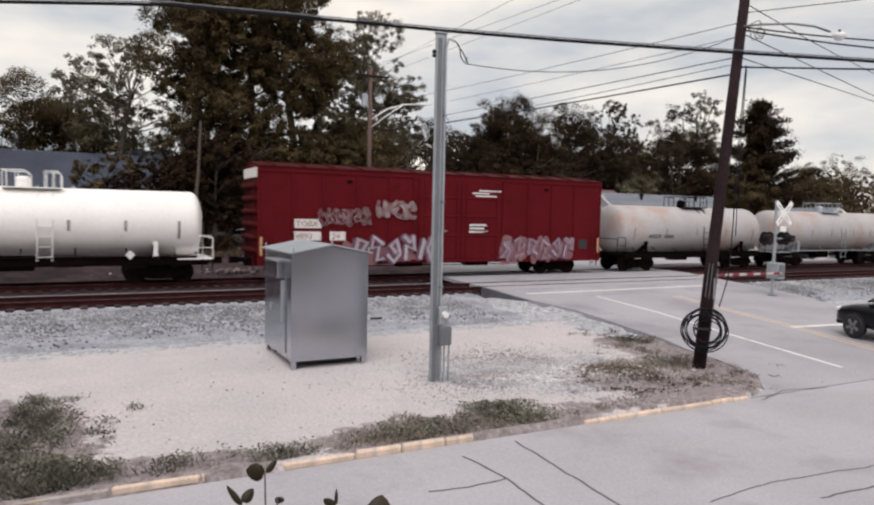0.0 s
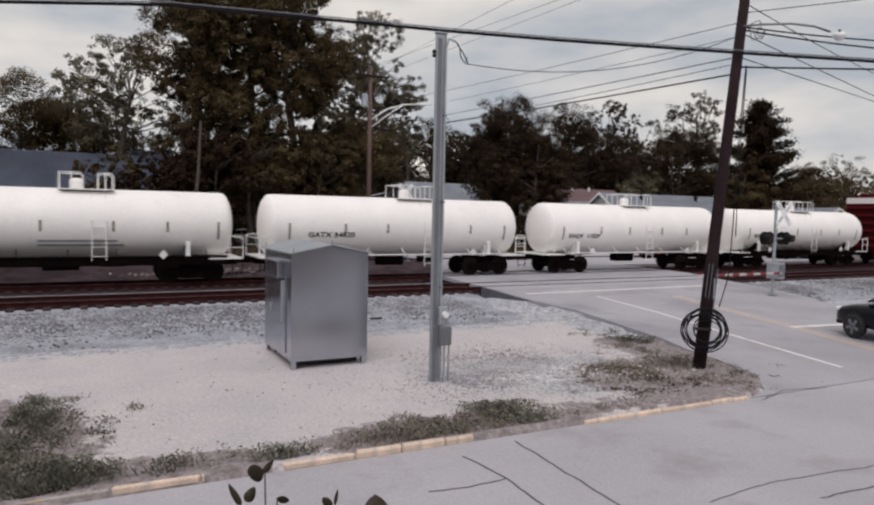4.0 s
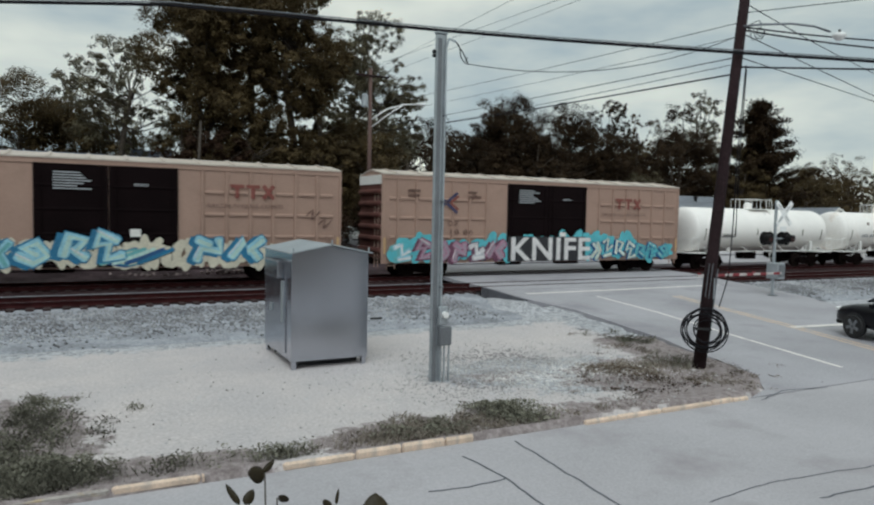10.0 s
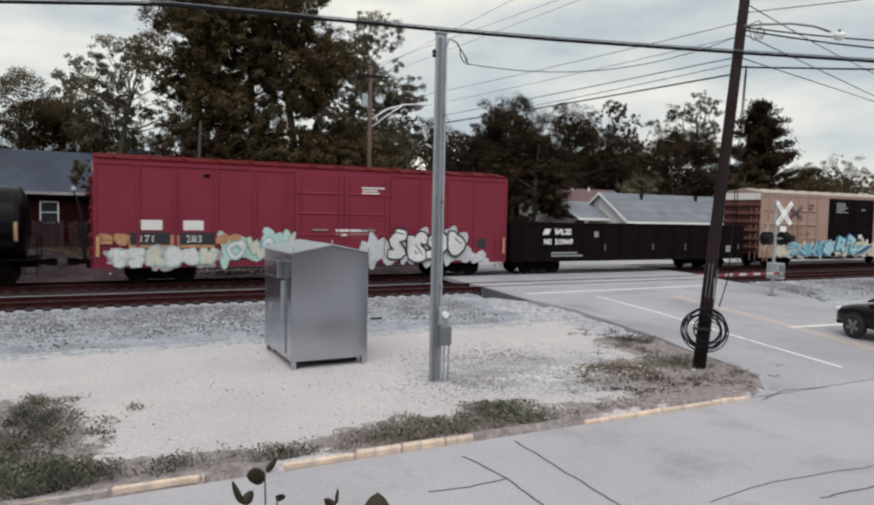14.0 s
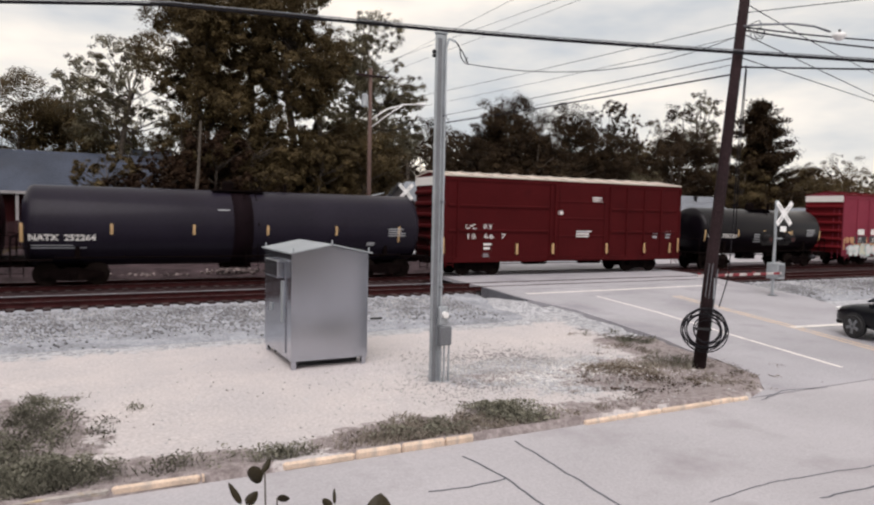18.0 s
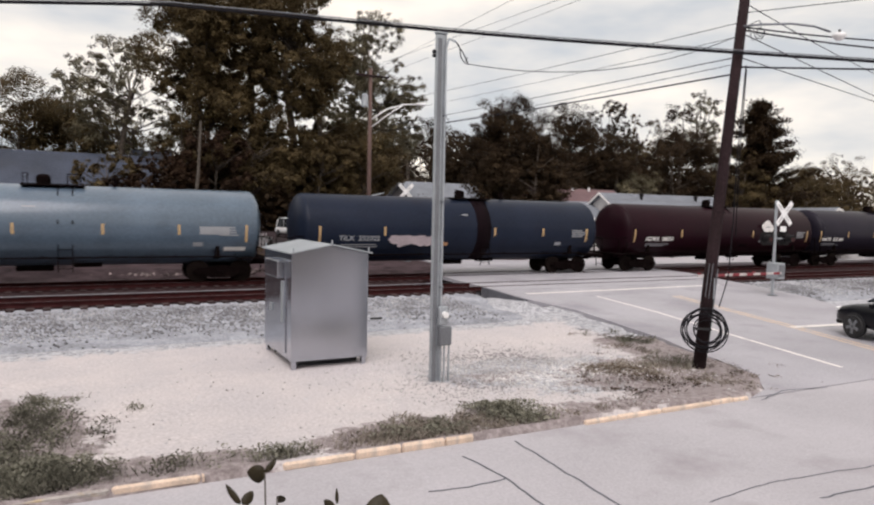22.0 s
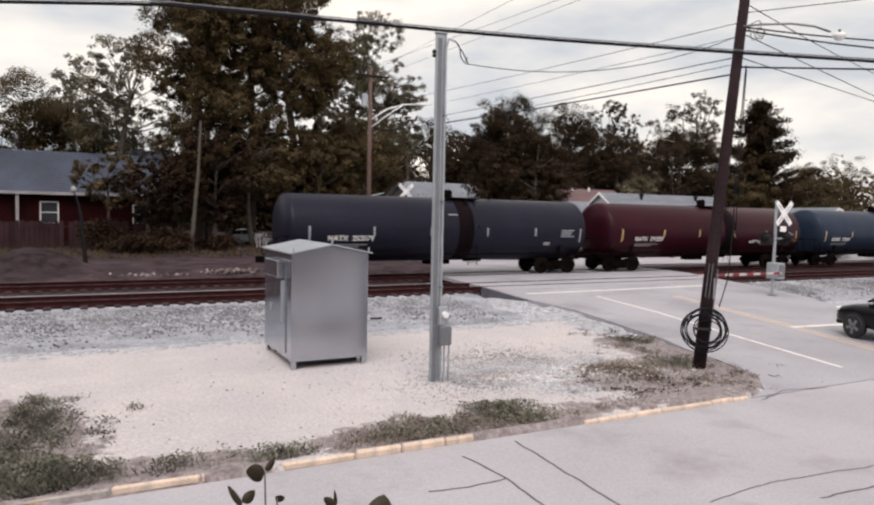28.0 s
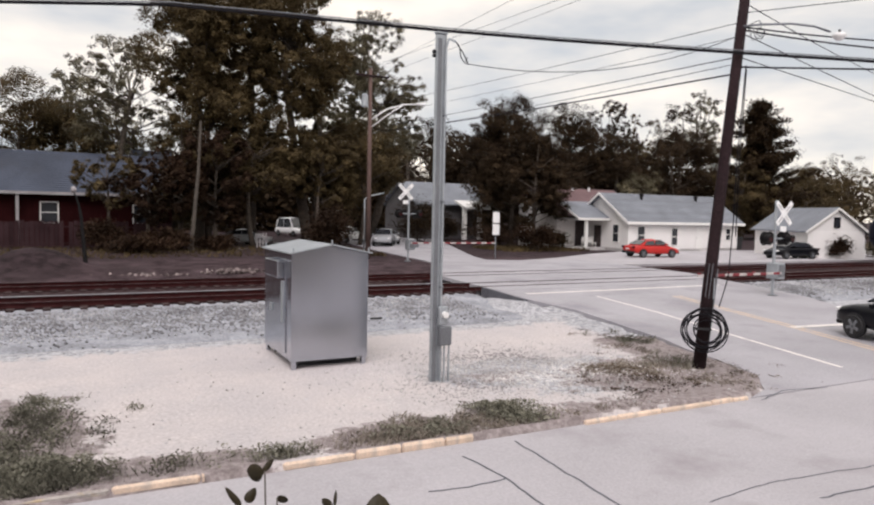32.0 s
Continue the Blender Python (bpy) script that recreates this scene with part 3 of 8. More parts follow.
for name, xa, xb in (("ballast", -400, 14.6), ("ballast", 29.9, 700)):
    bx = np.unique(np.concatenate([np.arange(max(xa, -14), min(xb, 62), 0.35), [xa, xb], np.linspace(xa, xb, 30)]))
    def bend(x, y):
        lim = (road_x(ROAD_LEFT, y) - 0.02 if y < 24.4 else 14.88 + (y - 24.4) * 0.18) if xa < 0 else 28.6 + max(0, y - 19.5) * 0.24
        return min(x, lim) if xa < 0 else max(x, lim)
    vv = [(bend(x, y), y + (0.55 * noise.noise((x * 0.7, 4.0, 2.0)) + 0.2 * noise.noise((x * 3.1, 1.0, 2.0)) if y < 19.5 else 0), z + (0.035 * noise.noise((x * 1.3, y * 1.3, 0)) + 0.02 * noise.noise((x * 5, y * 5, 0)) if 19.4 < y < 24.5 else 0)) for y, z in bal for x in bx]
    k = len(bx)
    ff = [(j * k + i, j * k + i + 1, (j + 1) * k + i + 1, (j + 1) * k + i) for j in range(len(bal) - 1) for i in range(k - 1)]
    cut = 7 * (k - 1)
    tagged(new(name, raw_mesh(name, vv[:8 * k], ff[:cut], M_BALLAST, True)), "grey crushed-stone ballast shoulder of the railway", "ballast", kind="structure")
    tagged(new(name, raw_mesh(name, vv[7 * k:], np.asarray(ff[cut:]) - 7 * k, M_BEDSHADE, True)), "soiled ballast bed under the tracks, darkened by painted train shade", "ballast", kind="structure")

tagged(part("ballast_strip", box(B(), -60, 28.25, 0.10, 15.2, 29.25, 0.216), M_BALLAST), "pale stone strip between the two tracks", "ballast", kind="structure")

stone = np.array([(1, 0, 0), (-0.9, 0.2, 0), (0.1, 1, 0), (-0.1, -0.95, 0.05), (0.1, 0, 0.8), (0, 0.1, -0.8)])
stone_f = np.array([(0, 2, 4), (2, 1, 4), (1, 3, 4), (3, 0, 4), (2, 0, 5), (1, 2, 5), (3, 1, 5), (0, 3, 5)])


def scatter_stones(name, spots, lo, hi, material, label):
    k = len(spots)
    size = rng.uniform(lo, hi, (k, 1, 1)) ** 1.0 * rng.uniform(0.7, 1.3, (k, 1, 3))
    ang = rng.uniform(0, 6.28, k)
    v = stone[None] * size
    c, s = np.cos(ang)[:, None], np.sin(ang)[:, None]
    v = np.stack([v[..., 0] * c - v[..., 1] * s, v[..., 0] * s + v[..., 1] * c, v[..., 2]], -1) + np.asarray(spots)[:, None]
    f = stone_f[None] + 6 * np.arange(k)[:, None, None]
    return tagged(new(name, raw_mesh(name, v.reshape(-1, 3), f.reshape(-1, 3), material)), label, "stones", kind="stuff")


for yc in (26.2, 31.2):
    for xa, xb in ((-60, 14.7 + (yc - 24.4) * 0.17), (29.0 + (yc - 24) * 0.3, 90)):
        tagged(part("track_bed", box(B(), xa, yc - 0.98, 0.15, xb, yc + 0.98, 0.262), M_TRACKBED), "dark oily stone bed between the ties", "track bed", kind="structure")
M_ISLES = leafy("stones_mixed", (0.19, 0.197, 0.222), (0.40, 0.413, 0.455), 0.9, 0.0)
spots = []
while len(spots) < 15000:
    x, y = rng.uniform(-8, 55), rng.uniform(18.7, 24.6)
    if 13.2 < x < 30.2 or rng.random() > 0.04 + max(-0.03, y - 19.8) / 4:
        continue
    spots.append((x, y, float(np.interp(y, [a for a, _ in bal], [b for _, b in bal])) + 0.012))
scatter_stones("ballast_stones", spots, 0.025, 0.06, M_ISLES, "loose crushed stones on the ballast shoulder")
spots = []
while len(spots) < 6000:
    x, y = rng.uniform(-3, 14), rng.uniform(9.6, 19)
    if rng.random() > 0.006 + 0.95 * math.exp(-((x - 9) / 2.5) ** 2 - ((y - 13) / 1.8) ** 2):
        continue
    spots.append((x, y, ground_z(x, y) + 0.004))
scatter_stones("gravel_stones", spots, 0.010, 0.034, leafy("pale_gravel_stones", (0.38, 0.382, 0.405), (0.61, 0.612, 0.64), 0.9, 0.0), "loose pale stones strewn over the gravel lot")

rail_profile = [(-0.07, 0), (0.07, 0), (0.07, 0.015), (0.012, 0.04), (0.012, 0.125), (0.036, 0.14), (0.036, 0.172), (-0.036, 0.172), (-0.036, 0.14), (-0.012, 0.125), (-0.012, 0.04), (-0.07, 0.015)]
tie_mesh = mesh_of(box(B(), -0.11, -1.3, -0.17, 0.11, 1.3, 0, 0.015))
tie_mesh.materials.append(M_TIE)
for yc, what in ((26.2, "near"), (31.2, "far")):
    tr = thing("railway_track", f"rusty steel railway track on dark wooden ties, {what} of two", "railway track", pose(0, yc, 0.278), "railway tracks", "structure")
    for s in (-0.7525, 0.7525):
        r = part("rail", prism(B(), [(u + s, v) for u, v in rail_profile], "x", -400, 700), M_RUST, tr)
        part("rail_head", box(B(), -400, s - 0.03, 0.1725, 700, s + 0.03, 0.1755), M_RAILHEAD, r, "worn bright running surface")
    for i in range(-22, 120):
        if 14.9 < i * 0.505 < 31.3:
            continue
        part("tie", tie_mesh, None, tr).matrix_basis = pose(i * 0.505 + rnd.uniform(-0.03, 0.03), rnd.uniform(-0.05, 0.05), 0.004 + rnd.uniform(0, 0.012), 0, 0, rnd.uniform(-1, 1))


# unseen wall added behind the camera to darken reflections in the cabin front
tagged(part("wall_back", box(B(), -9, -4.2, -0.15, 11, -3.9, 5.2), surf("unseen_wall_paint", (0.30, 0.26, 0.23), 0.85, 0, 0.15, 0.6, 20, 0.1)), "unseen plain wall added behind the viewpoint", "wall", kind="structure")

# ---- the lot: equipment cabin, pole, utility pole ----
cabin = thing("equipment_cabin", "grey galvanised steel signal cabin with shallow gable roof on legs", "equipment cabin", pose(4.11, 14.93, 0))
W_, D_, H_ = 1.82, 2.50, 2.62
bm = B()
prism(bm, [(0, 0.18), (W_, 0.18), (W_, H_), (W_ / 2, H_ + 0.17), (0, H_)], "y", 0, D_)
bmesh.ops.bevel(bm, geom=bm.edges[:], offset=0.012, segments=1, affect="EDGES")
part("wall_shell", bm, M_STEEL_BOX, cabin)
for i, xa in enumerate((0.92, 1.52)):
    part("panel_seam", box(B(), xa - 0.008, -0.004, 0.20, xa + 0.008, 0.002, H_ - 0.02), M_STEEL_BOX, cabin)
bm = B()
for sx in (0, 1):
    a, b_ = (-0.07, W_ / 2) if sx == 0 else (W_ / 2, W_ + 0.07)
    za, zb = (H_ - 0.013, H_ + 0.182) if sx == 0 else (H_ + 0.182, H_ - 0.013)
    prism(bm, [(a, za), (b_, zb), (b_, zb + 0.03), (a, za + 0.03)], "y", -0.08, D_ + 0.08)
part("roof", bm, M_STEEL_ROOF, cabin)
for xa in (0.03, W_ - 0.13):
    for ya in (0.02, D_ - 0.14):
        part("leg", box(B(), xa, ya, -0.02, xa + 0.10, ya + 0.12, 0.18, 0.008), M_STEEL_BOX, cabin)
for ya in (0.32, D_ - 0.48):
    part("base_beam", box(B(), 0.14, ya, 0.02, W_ - 0.14, ya + 0.06, 0.179), M_BLACK, cabin)
door = part("door", box(B(), -0.025, 0.45, 0.30, -0.002, 1.95, 2.40, 0.006), M_STEEL_BOX, cabin)
part("handle", box(B(), -0.075, 1.62, 1.15, -0.026, 1.70, 1.32, 0.01), M_GALV, door)
part("hasp", box(B(), -0.06, 0.56, 1.0, -0.026, 0.72, 1.95, 0.008), M_GALV, door)
part("door_hood", box(B(), -0.17, 0.6, 2.02, -0.026, 1.85, 2.42, 0.02), M_STEEL_BOX, cabin, "projecting sheet metal hood")
for xa, ya in ((0.02, -0.05), (W_ - 0.02, -0.05), (W_ / 2, -0.05), (0.02, D_)):
    part("lifting_lug", box(B(), xa - 0.015, ya - 0.01, (H_ + 0.2 if xa == W_ / 2 else H_), xa + 0.015, ya + 0.01, (H_ + 0.30 if xa == W_ / 2 else H_ + 0.13)), M_GALV, cabin)

pole = thing("service_pole", "tall square galvanised steel service pole with meter and boxes", "service pole", pose(6.67, 12.9, 0))
bm = B()
box(bm, -0.115, -0.055, -0.1, 0.115, 0.055, 7.30, 0.02)
part("pole_shaft", bm, M_GALV, pole)
# dark strip set on the left half of the front face
part("pole_channel", box(B(), -0.10, -0.075, -0.1, -0.01, -0.056, 7.2), M_GALV_DARK, pole, "dark strut channel strip on the left half")
part("pole_cap", box(B(), -0.13, -0.07, 7.30, 0.13, 0.07, 7.34, 0.01), M_GALV, pole)
meter = part("meter_box", box(B(), 0.0, -0.19, 1.22, 0.21, -0.08, 1.60, 0.02), M_GALV, pole, "pale electric meter box")
bm = B()
lathe(bm, [(-0.09, 0.02), (-0.085, 0.065), (0, 0.07)], 16, "y", (0.115, -0.195, 1.44))
part("meter_dial", bm, M_SIGN, meter, "round glass meter dial")
sw = part("switch_box", box(B(), 0.02, -0.20, 0.78, 0.30, -0.06, 1.18, 0.015), M_GALV_DARK, pole, "dark grey switch box")
part("lid", box(B(), 0.04, -0.215, 0.80, 0.28, -0.202, 1.16, 0.004), M_GALV_DARK, sw)
for xa, zt in ((0.08, 0.78), (0.16, 0.78), (0.27, 1.1)):
    part("conduit", tube(B(), [(xa, -0.12, -0.05), (xa, -0.12, zt)], 0.022, 8), M_GALV, pole)
part("riser_conduit", tube(B(), [(0.075, -0.088, 1.6), (0.075, -0.088, 7.0), (0.12, -0.12, 7.2), (0.26, -0.16, 7.15)], 0.026, 8), M_GALV, pole)
for zb in (2.0, 3.8, 5.6):
    part("clamp", box(B(), 0.035, -0.12, zb, 0.115, -0.056, zb + 0.03), M_GALV_DARK, pole)
bm = B()
tube(bm, [(0.26, -0.16, 7.15), (0.34, -0.18, 7.05), (0.36, -0.2, 6.85), (0.46, -0.2, 6.72), (0.52, -0.2, 6.85)], 0.012, 6)
tube(bm, [(0.26, -0.16, 7.15), (0.40, -0.2, 6.95), (0.50, -0.2, 6.80), (0.55, -0.2, 6.70)], 0.012, 6)
part("drip_loop", bm, M_CABLE, pole)
for zt in (6.85, 6.93):
    part("insulator", lathe(B(), [(0, 0.02), (0.02, 0.04), (0.05, 0.045), (0.08, 0.02)], 10, "x", (-0.2, 0, zt)), M_BLACK, pole)

up = thing("utility_pole", "dark leaning wooden utility pole with a coil of spare cable", "utility pole", pose(13.12, 11.57, -0.03))
FOOT, TOP = Vector((0, 0, 0)), Vector((1.16, 0, 9.9))
def on_pole(z):
    return FOOT + (TOP - FOOT) * (z / 9.9)
part("pole_shaft", tube(B(), [FOOT - Vector((0, 0, 0.2)), on_pole(3), on_pole(6), TOP], 0.155, 14, 0.115), M_WOODPOLE, up, smooth=True)
part("ground_guard", tube(B(), [on_pole(0.4) + Vector((0.10, -0.135, 0)), on_pole(2.4) + Vector((0.09, -0.135, 0))], 0.014, 6), M_GALV_DARK, up, "grey metal cable guard strip")
for k in (-0.045, 0.035):
    part("cable_guard", tube(B(), [on_pole(1.62 + 3 * abs(k)) + Vector((-0.118 + 0.66 * k, -0.104 - 0.75 * k, 0)), on_pole(2.55) + Vector((-0.115 + 0.66 * k, -0.101 - 0.75 * k, 0))], 0.008, 6), M_GALV_DARK, up, "pale strip stapled to the pole")
part("pole_tag", box(B(), 0.05, -0.165, 1.7, 0.09, -0.155, 2.2, m=Matrix.Translation((0.17, 0, 0))), M_GALV, up)
coil = thing("cable_coil", "loose coil of thick black cable tied to the utility pole", "cable coil", pose(13.12, 11.46, 0.98, 0, 0, -47))
for i in range(10):
    r, ox, oz = 0.48 + rnd.uniform(-0.06, 0.06), rnd.uniform(-0.06, 0.06), rnd.uniform(-0.05, 0.05)
    if i > 7:
        r, ox = 0.29, -0.10 + 0.02 * i
    sq = rnd.uniform(0.92, 1.06)
    pts = [(ox + r * math.cos(a), -0.16 - 0.012 * i + 0.03 * math.sin(a * 2 + i), oz + r * sq * math.sin(a)) for a in np.linspace(0, 2 * math.pi, 33)]
    part("cable_turn", tube(B(), pts, 0.014, 6), M_CABLE, coil, smooth=True)
part("loose_end", tube(B(), [(0.2, -0.06, -0.35), (0.36, -0.05, -0.28), (0.5, -0.02, -0.2), (0.52, 0, 0.05), (0.42, 0, 0.3)], 0.012, 6), M_CABLE, coil, smooth=True)
part("tie_band", box(B(), -0.19, -0.2, -0.03, 0.17, -0.165, 0.03, 0.01), M_BLACK, coil)

pipe = thing("scrap_pipe", "short dark piece of pipe lying on the ballast", "pipe", pose(8.57, 20.81, 0.075, 0, 0, -12))
part("tube", tube(B(), [(-0.2, 0, 0), (0.2, 0, 0.01)], 0.03, 10), M_BLACK, pipe)

# lamp on the utility pole
lamp = thing("street_lamp", "white street lamp on a curved bracket of the utility pole", "street lamp", pose(14.1, 11.5, 8.13))
part("bracket", tube(B(), [(-0.068, -0.05, 0.047), (0.261, -0.25, 0.087), (0.885, -0.6, 0.115), (1.277, -0.9, 0.043), (1.61, -1.1, -0.085)], 0.026, 8), M_GALV_DARK, lamp, smooth=True)
bm = B()
lathe(bm, [(-0.11, 0.05), (-0.10, 0.075), (-0.02, 0.15), (0.02, 0.15), (0.06, 0.11), (0.08, 0.04)], 18, "z", (1.876, -1.15, -0.15))
part("lamp_head", bm, M_SIGN, lamp, smooth=True)
part("photo_cell", lathe(B(), [(0, 0.03), (0.06, 0.03)], 10, "z", (1.876, -1.15, -0.070)), M_BLACK, lamp)
bm = B()
tube(bm, [(-0.093, -0.15, -0.018), (0.146, -0.15, -0.089), (0.234, -0.15, -0.208), (0.432, -0.15, -0.208), (0.562, -0.15, -0.059), (0.494, -0.15, 0.038), (0.295, -0.15, 0.036), (0.246, -0.15, -0.102), (0.389, -0.15, -0.161), (0.538, -0.15, -0.009)], 0.011, 6)
tube(bm, [(-0.1, -0.2, 0.021), (0.087, -0.2, 0.126), (0.259, -0.2, 0.19), (0.383, -0.2, 0.116), (0.31, -0.2, 0.027), (0.117, -0.2, -0.026), (-0.029, -0.2, -0.176), (0.058, -0.2, -0.295), (0.25, -0.2, -0.243)], 0.009, 6)
part("wire_tangle", bm, M_CABLE, lamp, smooth=True)


def along(ray, d):
    return EYE + Vector(ray) * d


def wire(name, pts, r, material=M_WIRE, sag=0.0, label="thin dark overhead wire against the sky", n=24):
    """A wire through the points, each span hanging by sag."""
    path = []
    for a, b_ in zip(pts, pts[1:]):
        a, b_ = Vector(a), Vector(b_)
        path += [a + (b_ - a) * (i / n) - Vector((0, 0, 4 * sag * (i / n) * (1 - i / n))) for i in range(n)]
    path.append(Vector(pts[-1]))
    o = part(name, tube(B(), path, r, 6), material, smooth=True)
    return tagged(o, label, "overhead wire")


bundle = [(-4.18, 17.07, 7.44), (-1.47, 16.81, 7.70), (1.64, 16.01, 7.92), (5.02, 14.93, 7.83), (7.42, 14.13, 7.75), (9.87, 13.2, 7.67), (13.88, 11.40, 7.52), (17.46, 10.39, 7.56), (22.8, 8.76, 7.64)]
wire("telephone_cable", [(-16, 20.5, 6.6)] + bundle + [(40, 3.5, 8.0)], 0.036, M_CABLE, label="thick black telephone cable bundle under its messenger wire")
twist = [(x, y - 0.03, z + 0.052) for x, y, z in bundle]
wire("messenger_wire", [(-16, 20.47, 6.65)] + twist + [(40, 3.47, 8.05)], 0.014, M_GALV_DARK, label="grey messenger wire above the cable bundle")


def to_pole(z):
    """A point in the heart of the leaning pole at height z."""
    return (13.12 + 1.16 * (z + 0.03) / 9.9, 11.57, z)


wire("service_drop", [(7.15, 12.7, 6.72), to_pole(8.0)], 0.009, M_CABLE, 0.46, "black service drop between the two poles")
wire("street_cable", [to_pole(7.07), (18.51, 44, 9.17), (17.42, 44.2, 9.6)], 0.021, M_CABLE, 0.10, "black cable strung across the tracks")
wire("power_wire", [to_pole(7.47), (18.5, 44, 9.51), (17.42, 44.2, 9.9)], 0.012, M_WIRE, 0.05)
wire("power_wire", [to_pole(7.31), (17.45, 44, 8.9)], 0.009, M_WIRE, 0.15)
wire("power_wire", [to_pole(8.31), (17.45, 44, 10.8)], 0.009, M_WIRE, 0.1)
wire("power_wire", [to_pole(7.97), (17.45, 44, 10.1)], 0.007, M_WIRE, 0.1)
for a, b_ in (((17.7, 44, 13.2), (14.3, 22, 11.59)), ((18.4, 44, 13.0), (17.48, 22, 12.1)), ((16.8, 44, 13.1), (16.4, 22, 11.92))):
    a, b_ = Vector(a), Vector(b_)
    wire("line_wire", [a, b_, b_ + (b_ - a) * 1.6], 0.008, M_WIRE, 0.0)
for a, b_, r, s in ((to_pole(7.23), (20.52, 9.0, 7.42), 0.022, 0), (to_pole(8.13), (20.47, 9.0, 7.80), 0.020, 0.12), (to_pole(8.06), (32.28, 16.0, 7.48), 0.012, 0), (to_pole(7.48), (40.3, 20.0, 8.74), 0.012, 0), (to_pole(8.53), (17.99, 8.0, 8.87), 0.010, 0), (to_pole(8.78), (40.17, 20.0, 10.03), 0.012, 0.3), (to_pole(8.2), (19.5, 8.6, 7.85), 0.018, 0.1)):
    a, b_ = Vector(a), Vector(b_)
    wire("power_wire", [a, b_, b_ + (b_ - a) * 0.8], r, M_CABLE if r > 0.015 else M_WIRE, s)
part("down_cable", tube(B(), [on_pole(7.3) + Vector((0.16, -0.14, 0)), on_pole(5) + Vector((0.24, -0.16, 0)), on_pole(3.5) + Vector((0.36, -0.18, 0)), on_pole(2.2) + Vector((0.42, -0.18, 0)), on_pole(1.5) + Vector((0.25, -0.17, 0))], 0.014, 6), M_CABLE, up, smooth=True)
part("down_cable", tube(B(), [on_pole(7.2) + Vector((0.20, -0.14, 0)), on_pole(5) + Vector((0.32, -0.16, 0)), on_pole(3.2) + Vector((0.5, -0.18, 0))], 0.012, 6), M_CABLE, up, smooth=True)

# ---- level crossing ----
M_TXTFAINT = surf("worn_grey_lettering", (0.42, 0.42, 0.43), 0.6, 0, 0.1, 4, 20, 0)


def crossing_mast(x, y, z, side, arm_to, label, arm_z, buck=(0.10, 4.0), lamps=2.75):
    """A mast with crossbuck, lamps, gate machine and a lowered gate arm towards arm_to (x)."""
    t = thing("crossing_signal", label, "crossing signal", pose(x, y, z))
    part("foundation", lathe(B(), [(-0.2, 0.22), (0.04, 0.22), (0.06, 0.17)], 16, "z"), M_GALV_DARK, t)
    part("mast", tube(B(), [(0, 0, 0.05), (0, 0, buck[1] + 0.45)], 0.062, 12), M_GALV, t)
    part("mast_cap", lathe(B(), [(buck[1] + 0.45, 0.075), (buck[1] + 0.5, 0.07), (buck[1] + 0.56, 0.02)], 12, "z"), M_GALV, t)
    yb = -0.11 * side
    for k, ang in enumerate((45, -45)):
        o = part("crossbuck_blade", box(B(), -0.68, -0.012, -0.115, 0.68, 0.012, 0.115, 0.006), M_SIGN, t)
        o.matrix_basis = pose(buck[0], yb - 0.03 * k * side, buck[1], 0, ang, 0)
        for j in (-0.38, 0.30):
            part("lettering_bar", box(B(), j - 0.17, -0.0155, -0.03, j + 0.17, 0.0155, 0.03), M_TXTFAINT, o)
    part("sign_plate", box(B(), buck[0] - 0.2, yb - 0.01, buck[1] - 0.80, buck[0] + 0.2, yb + 0.01, buck[1] - 0.56, 0.01), M_SIGN, t)
    part("lamp_crossarm", tube(B(), [(-0.75, 0, lamps), (0.75, 0, lamps)], 0.035, 8), M_GALV, t)
    for xx, back in ((-0.72, 1), (0.72, 1), (-0.3, -1), (0.45, -1)):
        h = part("signal_lamp", lathe(B(), [(-0.06, 0.10), (0.0, 0.17), (0.05, 0.15)], 18, "y", (xx, -0.1 * back * side, lamps)), M_BLACKPAINT, t)
        part("backboard", lathe(B(), [(0.0, 0.30), (0.015, 0.30)], 24, "y", (xx, -0.03 * back * side, lamps)), M_BLACKPAINT, h)
        part("hood", tube(B(), [(xx, -0.10 * back * side, lamps + 0.03), (xx, -0.36 * back * side, lamps)], 0.16, 14), M_BLACKPAINT, h)
        part("lens", lathe(B(), [(0, 0.13), (0.01, 0.12)], 18, "y", (xx, -0.365 * back * side, lamps)), M_REDLENS, h)
    gm = part("gate_machine", box(B(), -0.10, -0.28, 0.75, 0.42, 0.28, 1.45, 0.03), M_GALV, t)
    part("machine_door", box(B(), 0.0, -0.30, 0.85, 0.36, -0.285, 1.38, 0.01), M_GALV_DARK, gm)
    part("counterweight", box(B(), 0.45, 0.29, 0.88, 0.95, 0.36, 1.12, 0.02), M_GALV_DARK, gm)
    arm = part("gate_arm", box(B(), min(0, arm_to - x), -0.42, arm_z - z - 0.05, max(0, arm_to - x), -0.37, arm_z - z + 0.05, 0.008), M_ARMWHITE, t, "red and white striped gate arm")
    k = int(abs(arm_to - x) / 0.81)
    for i in range(k):
        a = (arm_to - x) * (i + 0.15) / k
        b_ = (arm_to - x) * (i + 0.62) / k
        part("red_stripe", box(B(), min(a, b_), -0.424, arm_z - z - 0.051, max(a, b_), -0.366, arm_z - z + 0.051), M_ARMRED, arm)
